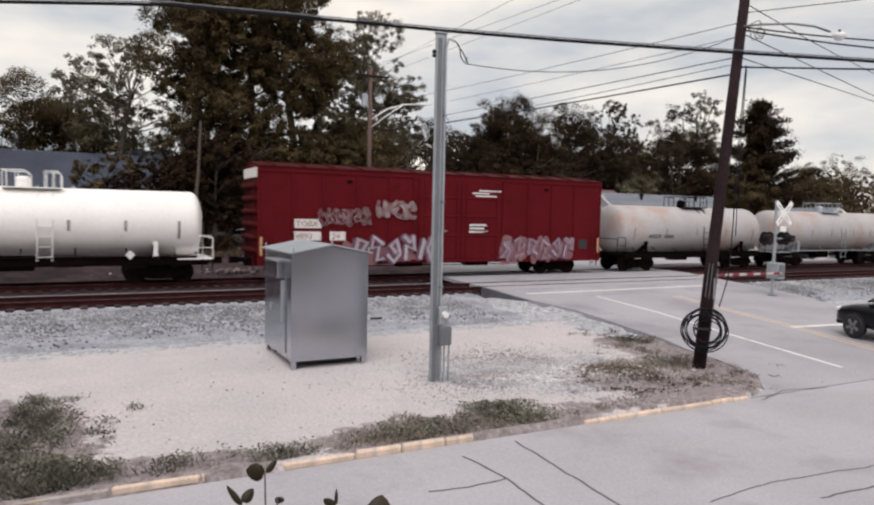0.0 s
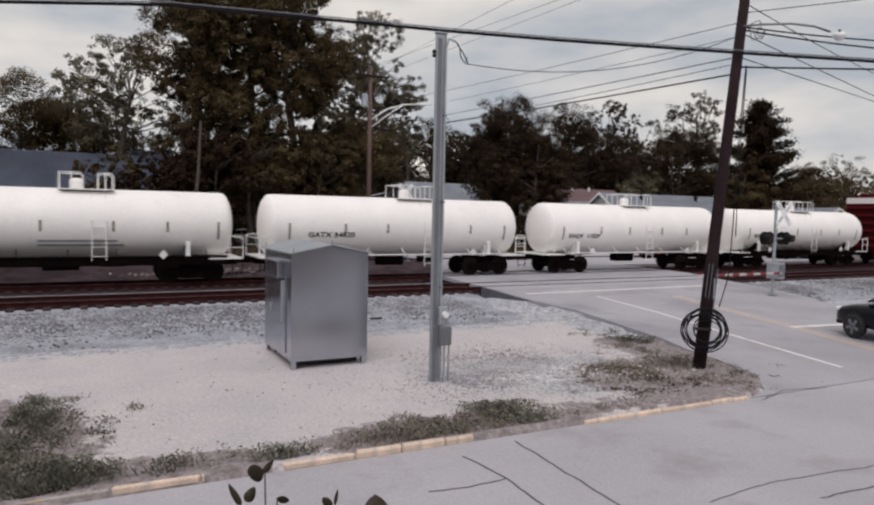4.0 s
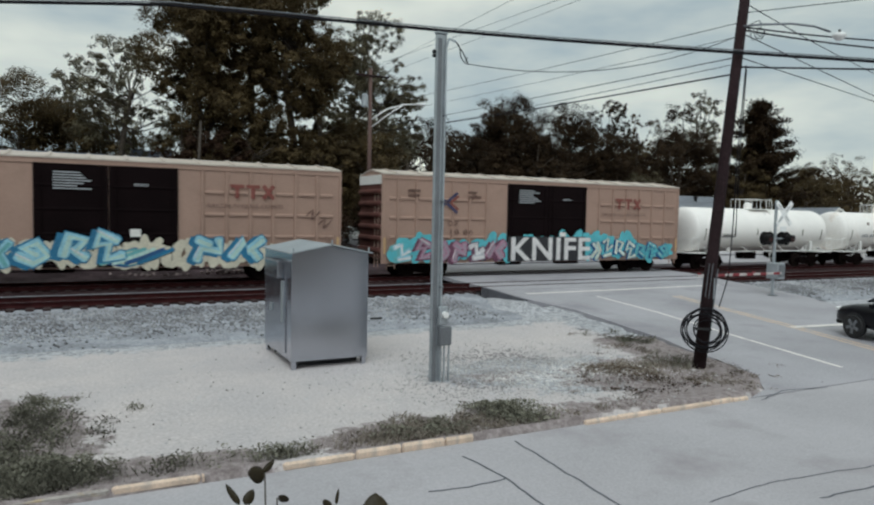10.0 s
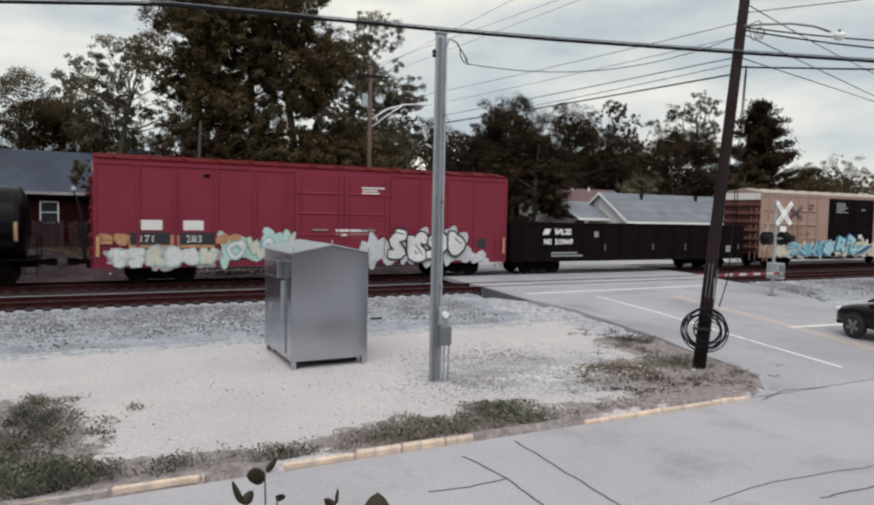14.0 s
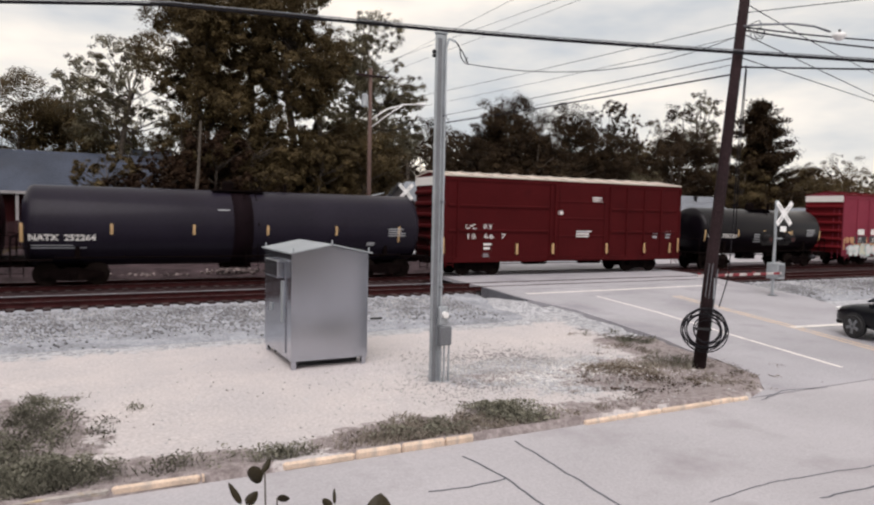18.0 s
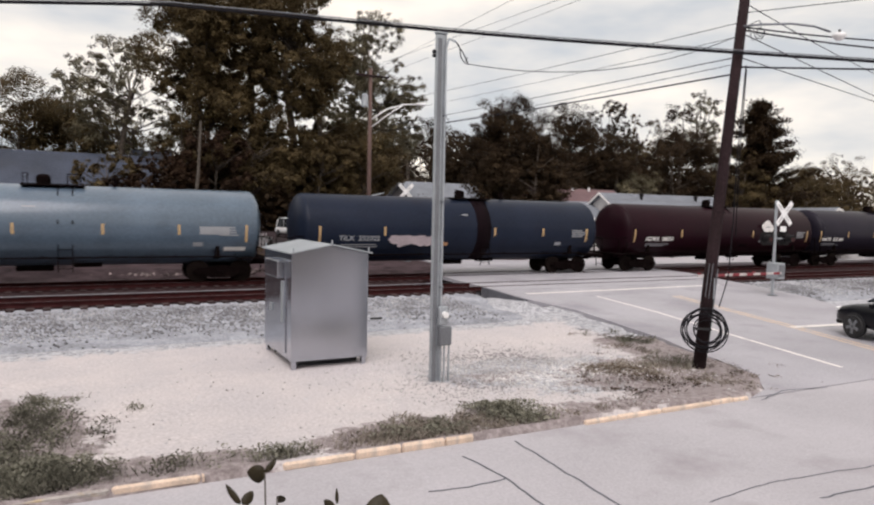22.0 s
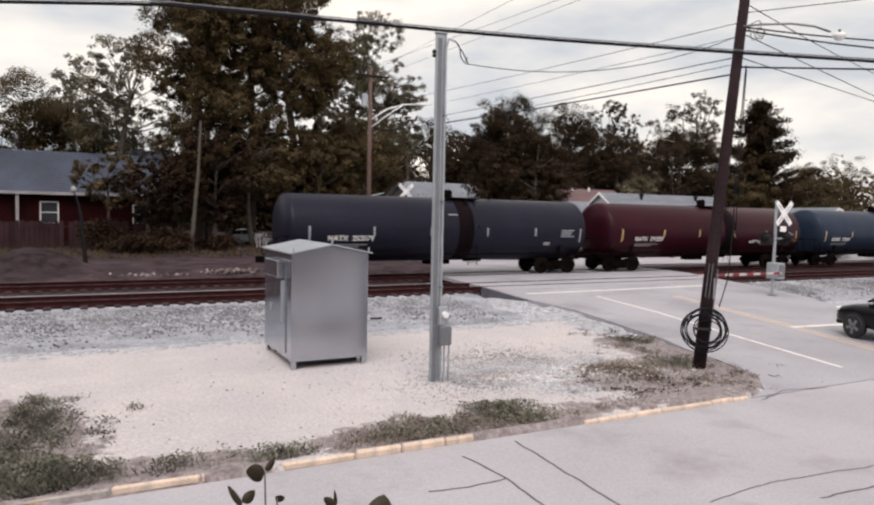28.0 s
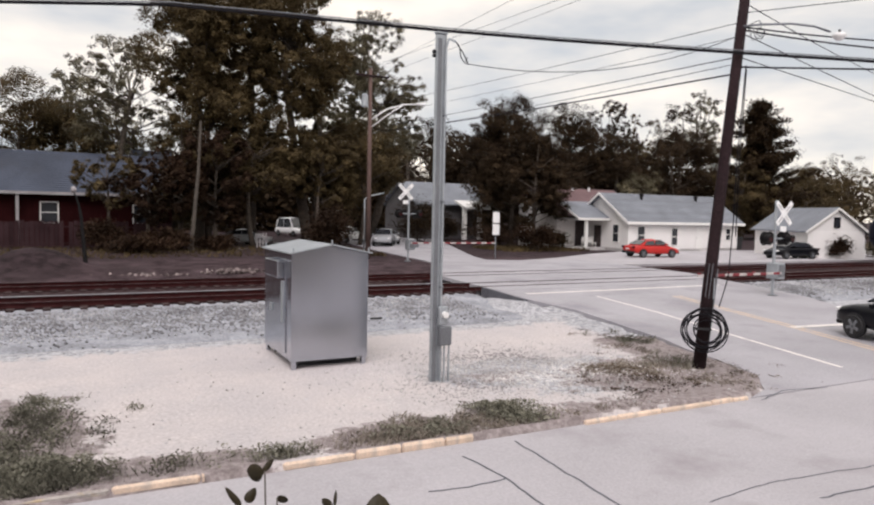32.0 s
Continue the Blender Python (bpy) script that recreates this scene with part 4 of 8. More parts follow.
    for i in (0.35, 0.65, 0.98):
        part("arm_lamp", box(B(), (arm_to - x) * i - 0.05, -0.44, arm_z - z + 0.052, (arm_to - x) * i + 0.05, -0.35, arm_z - z + 0.12, 0.01), M_ARMRED, arm)
    return t


M_REDLENS = surf("dark_red_lens", (0.030, 0.004, 0.005), 0.3, 0, 0.1, 3, 20, 0, spec=0.2)
crossing_mast(26.9, 19.86, 0.27, 1, 21.8, "silver railroad crossing mast with white crossbuck and lowered gate", 1.30, (0.38, 3.62), 2.52)
crossing_mast(19.1, 41.1, 0.40, 1, 25.6, "silver crossing mast with crossbuck behind the tracks", 1.60, (-0.28, 4.55), 3.12)
rest = thing("gate_rest", "thin grey post under the far gate tip", "post", pose(25.66, 40.7, 0.38))
part("post", tube(B(), [(0, 0, 0), (0, 0, 1.15)], 0.03, 8), M_GALV_DARK, rest)
sg = thing("road_sign", "white road sign plates on a thin post beside the road", "road sign", pose(29.0, 46, 0.38))
part("post", tube(B(), [(0, 0.04, -0.1), (0, 0.04, 3.5)], 0.035, 8), M_GALV, sg)
for za in (1.6, 2.55):
    part("sign_plate", box(B(), -0.32, -0.02, za, 0.32, 0.0, za + 0.85, 0.01), M_SIGN, sg)

fp = thing("street_pole", "brown wooden power pole with crossarm and lamp bracket", "utility pole", pose(17.42, 44, 0.36))
part("pole_shaft", tube(B(), [(0, 0, -0.2), (0, 0, 6), (0, 0, 12.9)], 0.17, 12, 0.12), surf("reddish_pole_wood", (0.12, 0.075, 0.065), 0.9, 0, 0.3, 1, 20, 0.3), fp, smooth=True)
part("crossarm", box(B(), -1.1, -0.2, 12.35, 1.3, -0.10, 12.47, 0.01), M_WOODPOLE, fp)
for xa in (-1.0, -0.4, 0.5, 1.2):
    part("insulator", lathe(B(), [(12.47, 0.03), (12.52, 0.06), (12.6, 0.05), (12.66, 0.02)], 10, "z", (xa, -0.15, 0)), M_GALV, fp)
part("lamp_arm", tube(B(), [(0.1, 0, 9.5), (1.2, 0, 10.3), (2.6, 0, 10.75), (3.6, 0, 10.85)], 0.05, 8), M_SIGN, fp, smooth=True)
part("arm_brace", tube(B(), [(0.1, 0, 9.0), (1.4, 0, 10.0), (2.4, 0, 10.65)], 0.04, 8), M_SIGN, fp, smooth=True)
part("lamp_head", box(B(), 3.4, -0.15, 10.78, 4.2, 0.15, 10.93, 0.05), M_SIGN, fp)
part("transformer", lathe(B(), [(10.3, 0.18), (10.35, 0.22), (11.1, 0.22), (11.2, 0.12)], 14, "z", (-0.4, 0, 0)), M_GALV, fp)
gp = thing("guide_lamp", "thin grey lamp post with a short arm", "lamp post", pose(18.1, 46.5, 0.38))
part("post", tube(B(), [(0, 0, -0.1), (0, 0, 4.1), (0.3, 0, 4.35), (1.5, 0, 4.6)], 0.05, 8), M_GALV, gp, smooth=True)


# ---- houses behind the railway ----
def window(parent, x, y, z, w, h, facing="y", frame_mat=None):
    """A sash window on a wall that faces -y or -x; x, y, z: centre of its sill line."""
    f = frame_mat or M_WHITE
    def slab(x0, d0, z0, x1, d1, z1):
        return box(B(), x0, d0, z0, x1, d1, z1) if facing == "y" else box(B(), d0, x0, z0, d1, x1, z1)
    u, v = (x, y) if facing == "y" else (y, x)
    wn_ = part("window", slab(u - w / 2, v - 0.02, z, u + w / 2, v + 0.005, z + h), M_GLASS_DARK, parent)
    for a, c, b_, d in ((-w / 2 - 0.08, -0.08, -w / 2, h + 0.08), (w / 2, -0.08, w / 2 + 0.08, h + 0.08), (-w / 2, h, w / 2, h + 0.08), (-w / 2, -0.08, w / 2, 0), (-w / 2, h / 2 - 0.03, w / 2, h / 2 + 0.03)):
        part("window_frame", slab(u + a, v - 0.05, z + c, u + b_, v + 0.004, z + d), f, wn_)
    return wn_


def clapboards(parent, x0, x1, y, z0, z1, material, facing="y", peak=None, step=0.22):
    """Lapped boards on a wall, each with its own lower edge."""
    z = z0
    while z < z1 - 0.02:
        zt = min(z + step, z1)
        a, b_ = x0, x1
        prof = [(y - 0.035, z), (y - 0.010, zt), (y, zt), (y, z)]
        if facing == "y":
            bm = prism(B(), prof, "x", a, b_)
        else:
            bm = prism(B(), [(u, w) for u, w in prof], "y", a, b_)
        part("clapboard", bm, material, parent)
        z = zt


wh = thing("white_house", "long low white clapboard house with a grey shingle roof", "house", pose(0, 0, 0))
part("foundation", box(B(), 45.5, 49, 0.2, 60.4, 56.4, 0.62), M_CONCRETE, wh)
bm = B()
prism(bm, [(49, 0.6), (56.4, 0.6), (56.4, 3.35), (52.7, 5.80), (49, 3.35)], "x", 45.5, 60.4)
wall = part("wall", bm, M_SIDING, wh)
clapboards(wall, 45.5, 60.4, 49.0, 0.62, 3.3, M_SIDING)
clapboards(wall, 49.0, 56.4, 45.5, 0.62, 3.3, M_SIDING, "x")
bm = B()
for a, b_ in (((48.5, 3.02), (52.7, 5.82)), ((52.7, 5.82), (56.9, 3.02))):
    prism(bm, [a, b_, (b_[0], b_[1] + 0.14), (a[0], a[1] + 0.14)], "x", 45.0, 60.9)
roof = part("roof", bm, M_ROOF, wh)
for i in range(22):
    a = i / 22
    y0, z0 = 48.5 + 4.2 * a, 3.165 + 2.80 * a
    part("shingle_course", prism(B(), [(y0, z0 + 0.004), (y0 + 0.19, z0 + 0.131), (y0 + 0.19, z0 + 0.135), (y0 - 0.01, z0 + 0.03)], "x", 45.0, 60.9), M_ROOF, roof)
for xa in (49.8, 57.4):
    part("roof_vent", lathe(B(), [(4.9, 0.14), (5.75, 0.14), (5.76, 0.24), (5.95, 0.2), (6.0, 0.05)], 12, "z", (xa, 51.9, 0)), M_BLACKPAINT, roof)
part("fascia", box(B(), 44.98, 48.43, 2.95, 60.92, 48.49, 3.2), M_WHITE, wh)
for a, b_ in (((48.5, 2.96), (52.7, 5.75)), ((52.7, 5.75), (56.9, 2.96))):
    part("rake_board", prism(B(), [a, b_, (b_[0], b_[1] + 0.24), (a[0], a[1] + 0.24)], "x", 44.93, 44.995), M_WHITE, wh)
window(wh, 47.1, 48.96, 1.15, 0.85, 1.55)
window(wh, 51.45, 48.96, 1.0, 0.75, 1.6)
window(wh, 59.0, 48.96, 1.5, 0.6, 1.1)
window(wh, 45.46, 50.6, 1.25, 0.75, 1.6, "x")
sd = part("side_door", box(B(), 54.4, 48.93, 0.6, 55.3, 48.965, 2.7, 0.01), M_WHITE, wh)
part("handle", lathe(B(), [(0, 0.03), (0.06, 0.035)], 8, "y", (54.5, 48.87, 1.65)), M_BLACK, sd)
part("step", box(B(), 54.2, 48.3, 0.2, 55.5, 48.92, 0.55, 0.02), M_CONCRETE, wh)
part("downpipe", tube(B(), [(45.44, 48.90, 0.6), (45.44, 48.90, 3.1)], 0.045, 8), M_WHITE, wh)
# porch in the corner between the gable end and the rear wing
part("porch_floor", box(B(), 41.9, 51.9, 0.25, 45.45, 55.1, 0.60, 0.02), M_CONCRETE, wh)
part("porch_roof", prism(B(), [(51.5, 3.36), (54.7, 4.95), (54.7, 5.08), (51.5, 3.49)], "x", 41.65, 45.46), M_ROOF, wh)
part("porch_rake", prism(B(), [(51.46, 3.30), (54.7, 4.91), (54.7, 5.10), (51.46, 3.49)], "x", 41.58, 41.648), M_WHITE, wh)
part("porch_fascia", box(B(), 41.65, 51.44, 3.24, 45.46, 51.498, 3.47), M_WHITE, wh)
part("porch_ceiling", box(B(), 41.7, 51.52, 3.22, 45.46, 55.1, 3.26), M_SIDING, wh)
part("porch_post", box(B(), 42.62, 51.62, 0.60, 42.92, 51.84, 3.22, 0.01), M_WHITE, wh)
part("front_door", box(B(), 45.40, 52.7, 0.62, 45.458, 53.7, 2.75, 0.01), M_DOOR_RECESS, wh)
part("wing_wall", box(B(), 41.95, 55.2, 0.3, 47.5, 62.0, 3.45), M_SIDING, wh)
# no door here: a dark panel paints the shade of the porch recess
part("recess_shade", box(B(), 44.2, 55.12, 0.62, 45.4, 55.19, 3.2), M_DOOR_RECESS, wh)
part("wing_gable", prism(B(), [(55.2, 3.452), (62.0, 3.452), (62.0, 4.6), (59.6, 6.38), (55.2, 3.66)], "x", 41.95, 42.2), M_SIDING, wh)
bm = B()
pitch = [bm.verts.new(v) for v in ((41.6, 54.75, 3.45), (53.0, 54.75, 3.45), (53.0, 59.6, 6.45), (41.6, 59.6, 6.45), (53.0, 64.5, 3.45), (41.6, 64.5, 3.45))]
for q in ((0, 1, 2, 3), (3, 2, 4, 5)):
    bm.faces.new([pitch[i] for i in q])
part("wing_roof", thicken(bm, (0, 0, 0.13)), M_ROOF_RED, wh)
for xa in (47.0, 49.2):
    part("wing_vent", lathe(B(), [(5.9, 0.12), (6.75, 0.14)], 10, "z", (xa, 59.3, 0)), M_SIGN, wh)
bench = thing("porch_bench", "small white bench on the porch", "bench", pose(44.2, 53.0, 0.60, 0, 0, 90))
part("seat", box(B(), -0.3, -0.7, 0.38, 0.3, 0.7, 0.45, 0.01), M_WHITE, bench)
part("backrest", box(B(), 0.24, -0.7, 0.5, 0.3, 0.7, 1.0, 0.01), M_WHITE, bench)
for xa in (-0.27, 0.21):
    for ya in (-0.66, 0.6):
        part("leg", box(B(), xa, ya, 0, xa + 0.06, ya + 0.06, 0.379), M_WHITE, bench)

gr = thing("white_garage", "white clapboard garage with a steep grey gable roof", "garage", pose(54.6, 37.2, 0.38, 0, 0, -23.5))
bm = prism(B(), [(0, -0.2), (5.0, -0.2), (5.0, 2.45), (2.5, 4.25), (0, 2.45)], "y", 0, 8.4)
gw = part("wall", bm, M_SIDING, gr)
clapboards(gw, 0, 5.0, 0, 0, 2.4, M_SIDING)
clapboards(gw, 0, 8.4, 0, 0, 2.4, M_SIDING, "x")
bm = B()
for a, b_ in (((-0.35, 2.24), (2.5, 4.30)), ((2.5, 4.30), (5.35, 2.24))):
    prism(bm, [a, b_, (b_[0], b_[1] + 0.12), (a[0], a[1] + 0.12)], "y", -0.25, 8.7)
part("roof", bm, M_ROOF, gr)
window(gr, 2.5, -0.03, 2.75, 0.4, 0.75, "y", M_BLACKPAINT)
part("rake_board", prism(B(), [(-0.35, 2.16), (2.5, 4.22), (2.5, 4.40), (-0.35, 2.34)], "y", -0.31, -0.252), M_WHITE, gr)
part("rake_board", prism(B(), [(2.5, 4.22), (5.35, 2.16), (5.35, 2.34), (2.5, 4.40)], "y", -0.31, -0.252), M_WHITE, gr)
part("lean_to", prism(B(), [(5.02, -0.1), (6.6, -0.1), (6.6, 1.8), (5.02, 2.3)], "y", 2, 7), M_SIDING, gr)

bn = thing("waste_bin", "dark wheeled waste bin beside the white house", "waste bin", pose(61.7, 50.2, 0.40))
part("body", prism(B(), [(-0.42, 0.1), (0.42, 0.1), (0.55, 1.25), (-0.55, 1.25)], "y", -0.45, 0.45), M_BLACK, bn)
part("lid", box(B(), -0.6, -0.5, 1.25, 0.6, 0.5, 1.36, 0.04), M_BLACK, bn)
for xa in (-0.3, 0.3):
    part("wheel", lathe(B(), [(-0.04, 0.12), (0.04, 0.12)], 14, "x", (xa, 0.4, 0.12)), M_BLACK, bn)
sh = thing("grey_fence", "grey board fence panel between house and garage", "fence", pose(63.3, 53.0, 0.35))
for i in range(14):
    part("fence_board", box(B(), i * 0.3 - 2.1, 0, 0, i * 0.3 - 1.82, 0.04, 2.0), M_FENCE, sh)

# white trim dimmed to grey, its shade put into the colour
M_TRIMDULL = surf("dimmed_white_trim_paint", (0.34, 0.32, 0.33), 0.8, 0, 0.2, 1, 20, 0.05)
lh = thing("brick_house", "brick house darkened by painted shade, with grey-blue shingle roof behind a fence", "house", pose(0, 0, 0))
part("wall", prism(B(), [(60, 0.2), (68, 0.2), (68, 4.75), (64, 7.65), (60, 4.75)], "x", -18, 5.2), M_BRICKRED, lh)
bm = B()
for a, b_ in (((59.3, 4.45), (64, 7.8)), ((64, 7.8), (68.7, 4.45))):
    prism(bm, [a, b_, (b_[0], b_[1] + 0.14), (a[0], a[1] + 0.14)], "x", -18.6, 5.8)
lr = part("roof", bm, surf("blue_grey_shingle", (0.062, 0.074, 0.106), 0.9, 0, 0.3, 0.35, 12, 0.4, (0.05, 0.055, 0.07), 0.3, dirt_scale=0.25), lh)
for i in range(20):
    a = i / 20
    y0, z0 = 59.3 + 4.7 * a, 4.59 + 3.35 * a
    part("shingle_course", prism(B(), [(y0, z0 + 0.005), (y0 + 0.24, z0 + 0.171), (y0 + 0.24, z0 + 0.176), (y0 - 0.02, z0 + 0.03)], "x", -18.6, 5.8), lr.data.materials[0], lr)
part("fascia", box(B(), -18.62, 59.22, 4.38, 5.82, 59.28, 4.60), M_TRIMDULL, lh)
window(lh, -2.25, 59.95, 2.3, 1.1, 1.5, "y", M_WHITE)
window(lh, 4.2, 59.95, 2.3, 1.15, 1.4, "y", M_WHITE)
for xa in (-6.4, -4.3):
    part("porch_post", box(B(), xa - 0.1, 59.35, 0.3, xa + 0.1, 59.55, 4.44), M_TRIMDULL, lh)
part("rear_roof", prism(B(), [(67, 7.2), (70, 8.9), (73, 7.2)], "x", 4.0, 7.5), lr.data.materials[0], lh)
part("rear_wall", box(B(), 4.2, 67.3, 0.2, 7.3, 72.7, 7.2), M_BRICKRED, lh)

fn = thing("board_fence", "weathered board fence in front of the brick house, shade in its colour", "fence", pose(0, 57, 0.3))
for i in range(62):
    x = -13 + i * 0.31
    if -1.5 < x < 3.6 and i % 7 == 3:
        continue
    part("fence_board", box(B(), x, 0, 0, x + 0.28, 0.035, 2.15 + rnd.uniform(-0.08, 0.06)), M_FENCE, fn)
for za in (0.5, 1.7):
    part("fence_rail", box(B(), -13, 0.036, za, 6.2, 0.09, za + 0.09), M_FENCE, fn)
pk = thing("picket_fence", "short run of white pickets among the bushes", "fence", pose(12.5, 56, 0.4))
for i in range(4):
    part("picket", box(B(), i * 0.24, 0, 0, i * 0.24 + 0.1, 0.03, 1.3), M_TRIMDULL, pk)
part("fence_rail", box(B(), -0.1, 0.031, 0.5, 0.95, 0.07, 0.58), M_TRIMDULL, pk)

gh = thing("grey_house", "grey-roofed house with a white porch among trees", "house", pose(0, 0, 0))
# siding colour is lowered to hold the shade of the trees around it
part("wall", prism(B(), [(76, 0.3), (86, 0.3), (86, 4.8), (81, 7.4), (76, 4.8)], "x", 36.5, 46.8), surf("shaded_grey_siding", (0.085, 0.080, 0.084), 0.85, 0, 0.2, 0.8, 15, 0.1), gh)
bm = B()
for a, b_ in (((75.3, 4.6), (81, 7.5)), ((81, 7.5), (86.7, 4.6))):
    prism(bm, [a, b_, (b_[0], b_[1] + 0.15), (a[0], a[1] + 0.15)], "x", 36, 47.3)
part("roof", bm, M_ROOF, gh)
part("porch_roof", prism(B(), [(73.3, 4.5), (75.9, 5.3), (75.9, 5.1), (73.3, 4.2)], "x", 41.6, 45.4), M_WHITE, gh)
for xa in (41.9, 44.1):
    part("porch_post", box(B(), xa - 0.25, 73.6, 0.35, xa + 0.25, 74.0, 4.45), M_WHITE, gh)
window(gh, 39.5, 75.95, 1.8, 1.1, 1.6)

lp = thing("yard_lamp", "leaning black post with a white globe lamp", "lamp post", pose(0.14, 38, 0.36, 0, -4.5, 0))
part("post", tube(B(), [(0, 0, -0.1), (0, 0, 1.2), (0, 0, 2.7), (-0.05, 0, 3.3), (-0.2, 0, 3.9)], 0.12, 10, 0.03), M_BLACKPAINT, lp)
part("globe", lathe(B(), [(3.88, 0.05), (3.96, 0.13), (4.06, 0.14), (4.16, 0.08), (4.20, 0.02)], 14, "z", (-0.21, 0, 0)), M_TRIMDULL, lp, smooth=True)
st = thing("bare_trunk", "slender pale bare trunk leaning before the trees", "tree trunk", pose(7.35, 52.5, 0.4))
part("trunk", tube(B(), [(-0.35, 0, -0.2), (-0.1, 0, 3), (0.15, 0, 6), (0.3, 0, 9.5)], 0.17, 8, 0.08), surf("pale_bark", (0.085, 0.072, 0.06), 0.9, 0, 0.3, 2, 20, 0.4), st)


# ---- cars ----
def car(label, category, paint, at, L=4.6, W=1.8, H=1.45, suv=False, name="car"):
    """A parked car; its nose points along +x."""
    t = thing(name, label, category, at)
    # stations along the car: x, half width, lower edge, upper edge of the body
    h2 = W / 2
    if suv:
        low = [(-L / 2, 0.70, 0.50, 0.85), (-L / 2 + 0.10, 0.92, 0.36, 1.02), (-L / 2 + 0.6, 1.0, 0.30, 1.08), (0, 1.0, 0.28, 1.08), (L / 2 - 1.3, 1.0, 0.28, 1.07), (L / 2 - 0.7, 0.97, 0.30, 1.00), (L / 2 - 0.25, 0.90, 0.32, 0.88), (L / 2 - 0.06, 0.78, 0.36, 0.74), (L / 2, 0.60, 0.42, 0.62)]
        top = [(-L / 2 + 0.12, 0.86, 1.10), (-L / 2 + 0.35, 0.86, H - 0.16), (-L / 2 + 0.8, 0.84, H - 0.03), (-0.3, 0.84, H), (L / 2 - 2.35, 0.84, H - 0.05), (L / 2 - 1.95, 0.85, H - 0.18), (L / 2 - 1.15, 0.90, 1.04)]
    else:
        low = [(-L / 2, 0.70, 0.45, 0.78), (-L / 2 + 0.12, 0.92, 0.32, 0.92), (-L / 2 + 0.7, 1.0, 0.27, 0.97), (0, 1.0, 0.24, 0.95), (L / 2 - 1.3, 1.0, 0.25, 0.92), (L / 2 - 0.7, 0.96, 0.27, 0.83), (L / 2 - 0.22, 0.86, 0.30, 0.70), (L / 2 - 0.05, 0.72, 0.34, 0.60), (L / 2, 0.55, 0.40, 0.52)]
        top = [(-L / 2 + 0.55, 0.86, 0.97), (-L / 2 + 1.1, 0.82, H - 0.22), (-L / 2 + 1.6, 0.78, H - 0.05), (-0.15, 0.76, H), (L / 2 - 2.2, 0.78, H - 0.07), (L / 2 - 1.75, 0.82, H - 0.22), (L / 2 - 1.0, 0.90, 0.90)]

    def loft(stations, rounding):
        bm = B()
        rings = []
        for sx, hw, za, zb in stations:
            hw, hz, cz = hw * h2, (zb - za) / 2, (za + zb) / 2
            ring = []
            for i in range(20):
                a = 2 * math.pi * (i + 0.5) / 20
                cu, su = math.cos(a), math.sin(a)
                ring.append(bm.verts.new((sx, hw * math.copysign(abs(cu) ** rounding, cu), cz + hz * math.copysign(abs(su) ** rounding, su))))
            rings.append(ring)
        for p, q in zip(rings, rings[1:]):
            for i in range(20):
                bm.faces.new((p[i], p[(i + 1) % 20], q[(i + 1) % 20], q[i]))
        bm.faces.new(rings[0][::-1])
        bm.faces.new(rings[-1])
        bmesh.ops.recalc_face_normals(bm, faces=bm.faces[:])
        return bm
    part("body", loft(low, 0.42), paint, t, smooth=True)
    cab = part("cabin", loft([(sx, hw, 0.72, zb) for sx, hw, zb in top], 0.5), paint, t, smooth=True)
    h0, h1 = (1.11, H - 0.13) if suv else (0.99, H - 0.13)
    xa, xb = (-L / 2 + 0.55, L / 2 - 1.75) if suv else (-L / 2 + 1.15, L / 2 - 1.65)
    for s in (-1, 1):
        yy, yt = s * h2 * 0.895, s * h2 * 0.80
        for a, b_ in ((xa, (xa + xb) / 2 - 0.05), ((xa + xb) / 2 + 0.05, xb)):
            bm = B()
            q = [bm.verts.new(p) for p in ((a - (0.15 if a == xa else 0), yy, h0), (b_ + (0.30 if b_ == xb else 0), yy, h0), (b_ - 0.15 * (b_ == xb), yt, h1), (a + 0.14 * (a == xa), yt, h1))]
            bm.faces.new(q)
            thicken(bm, (0, s * 0.02, 0))
            part("side_window", bm, M_GLASS_DARK, cab)
    for nm, (x0, z0), (x1, z1) in (("windscreen", (L / 2 - 1.18, h0), (L / 2 - 1.92, h1 + 0.03)), ("rear_window", (-L / 2 + (0.16 if suv else 0.62), h0), (-L / 2 + (0.36 if suv else 1.25), h1))):
        bm = B()
        bm.faces.new([bm.verts.new(p) for p in ((x0, -h2 * 0.78, z0), (x0, h2 * 0.78, z0), (x1, h2 * 0.66, z1), (x1, -h2 * 0.66, z1))])
        thicken(bm, (0.05 if nm == "windscreen" else -0.05, 0, 0.04))
        part(nm, bm, M_GLASS_DARK, cab)
    for xx in (-L / 2 + 0.85, L / 2 - 0.92):
        for s in (-1, 1):
            part("wheel_arch", lathe(B(), [(-0.01, 0.40 if suv else 0.37), (0.01, 0.40 if suv else 0.37)], 22, "y", (xx, s * (h2 - 0.002), 0.36 if suv else 0.32)), M_BLACK, t)
    r = 0.34 if suv else 0.31
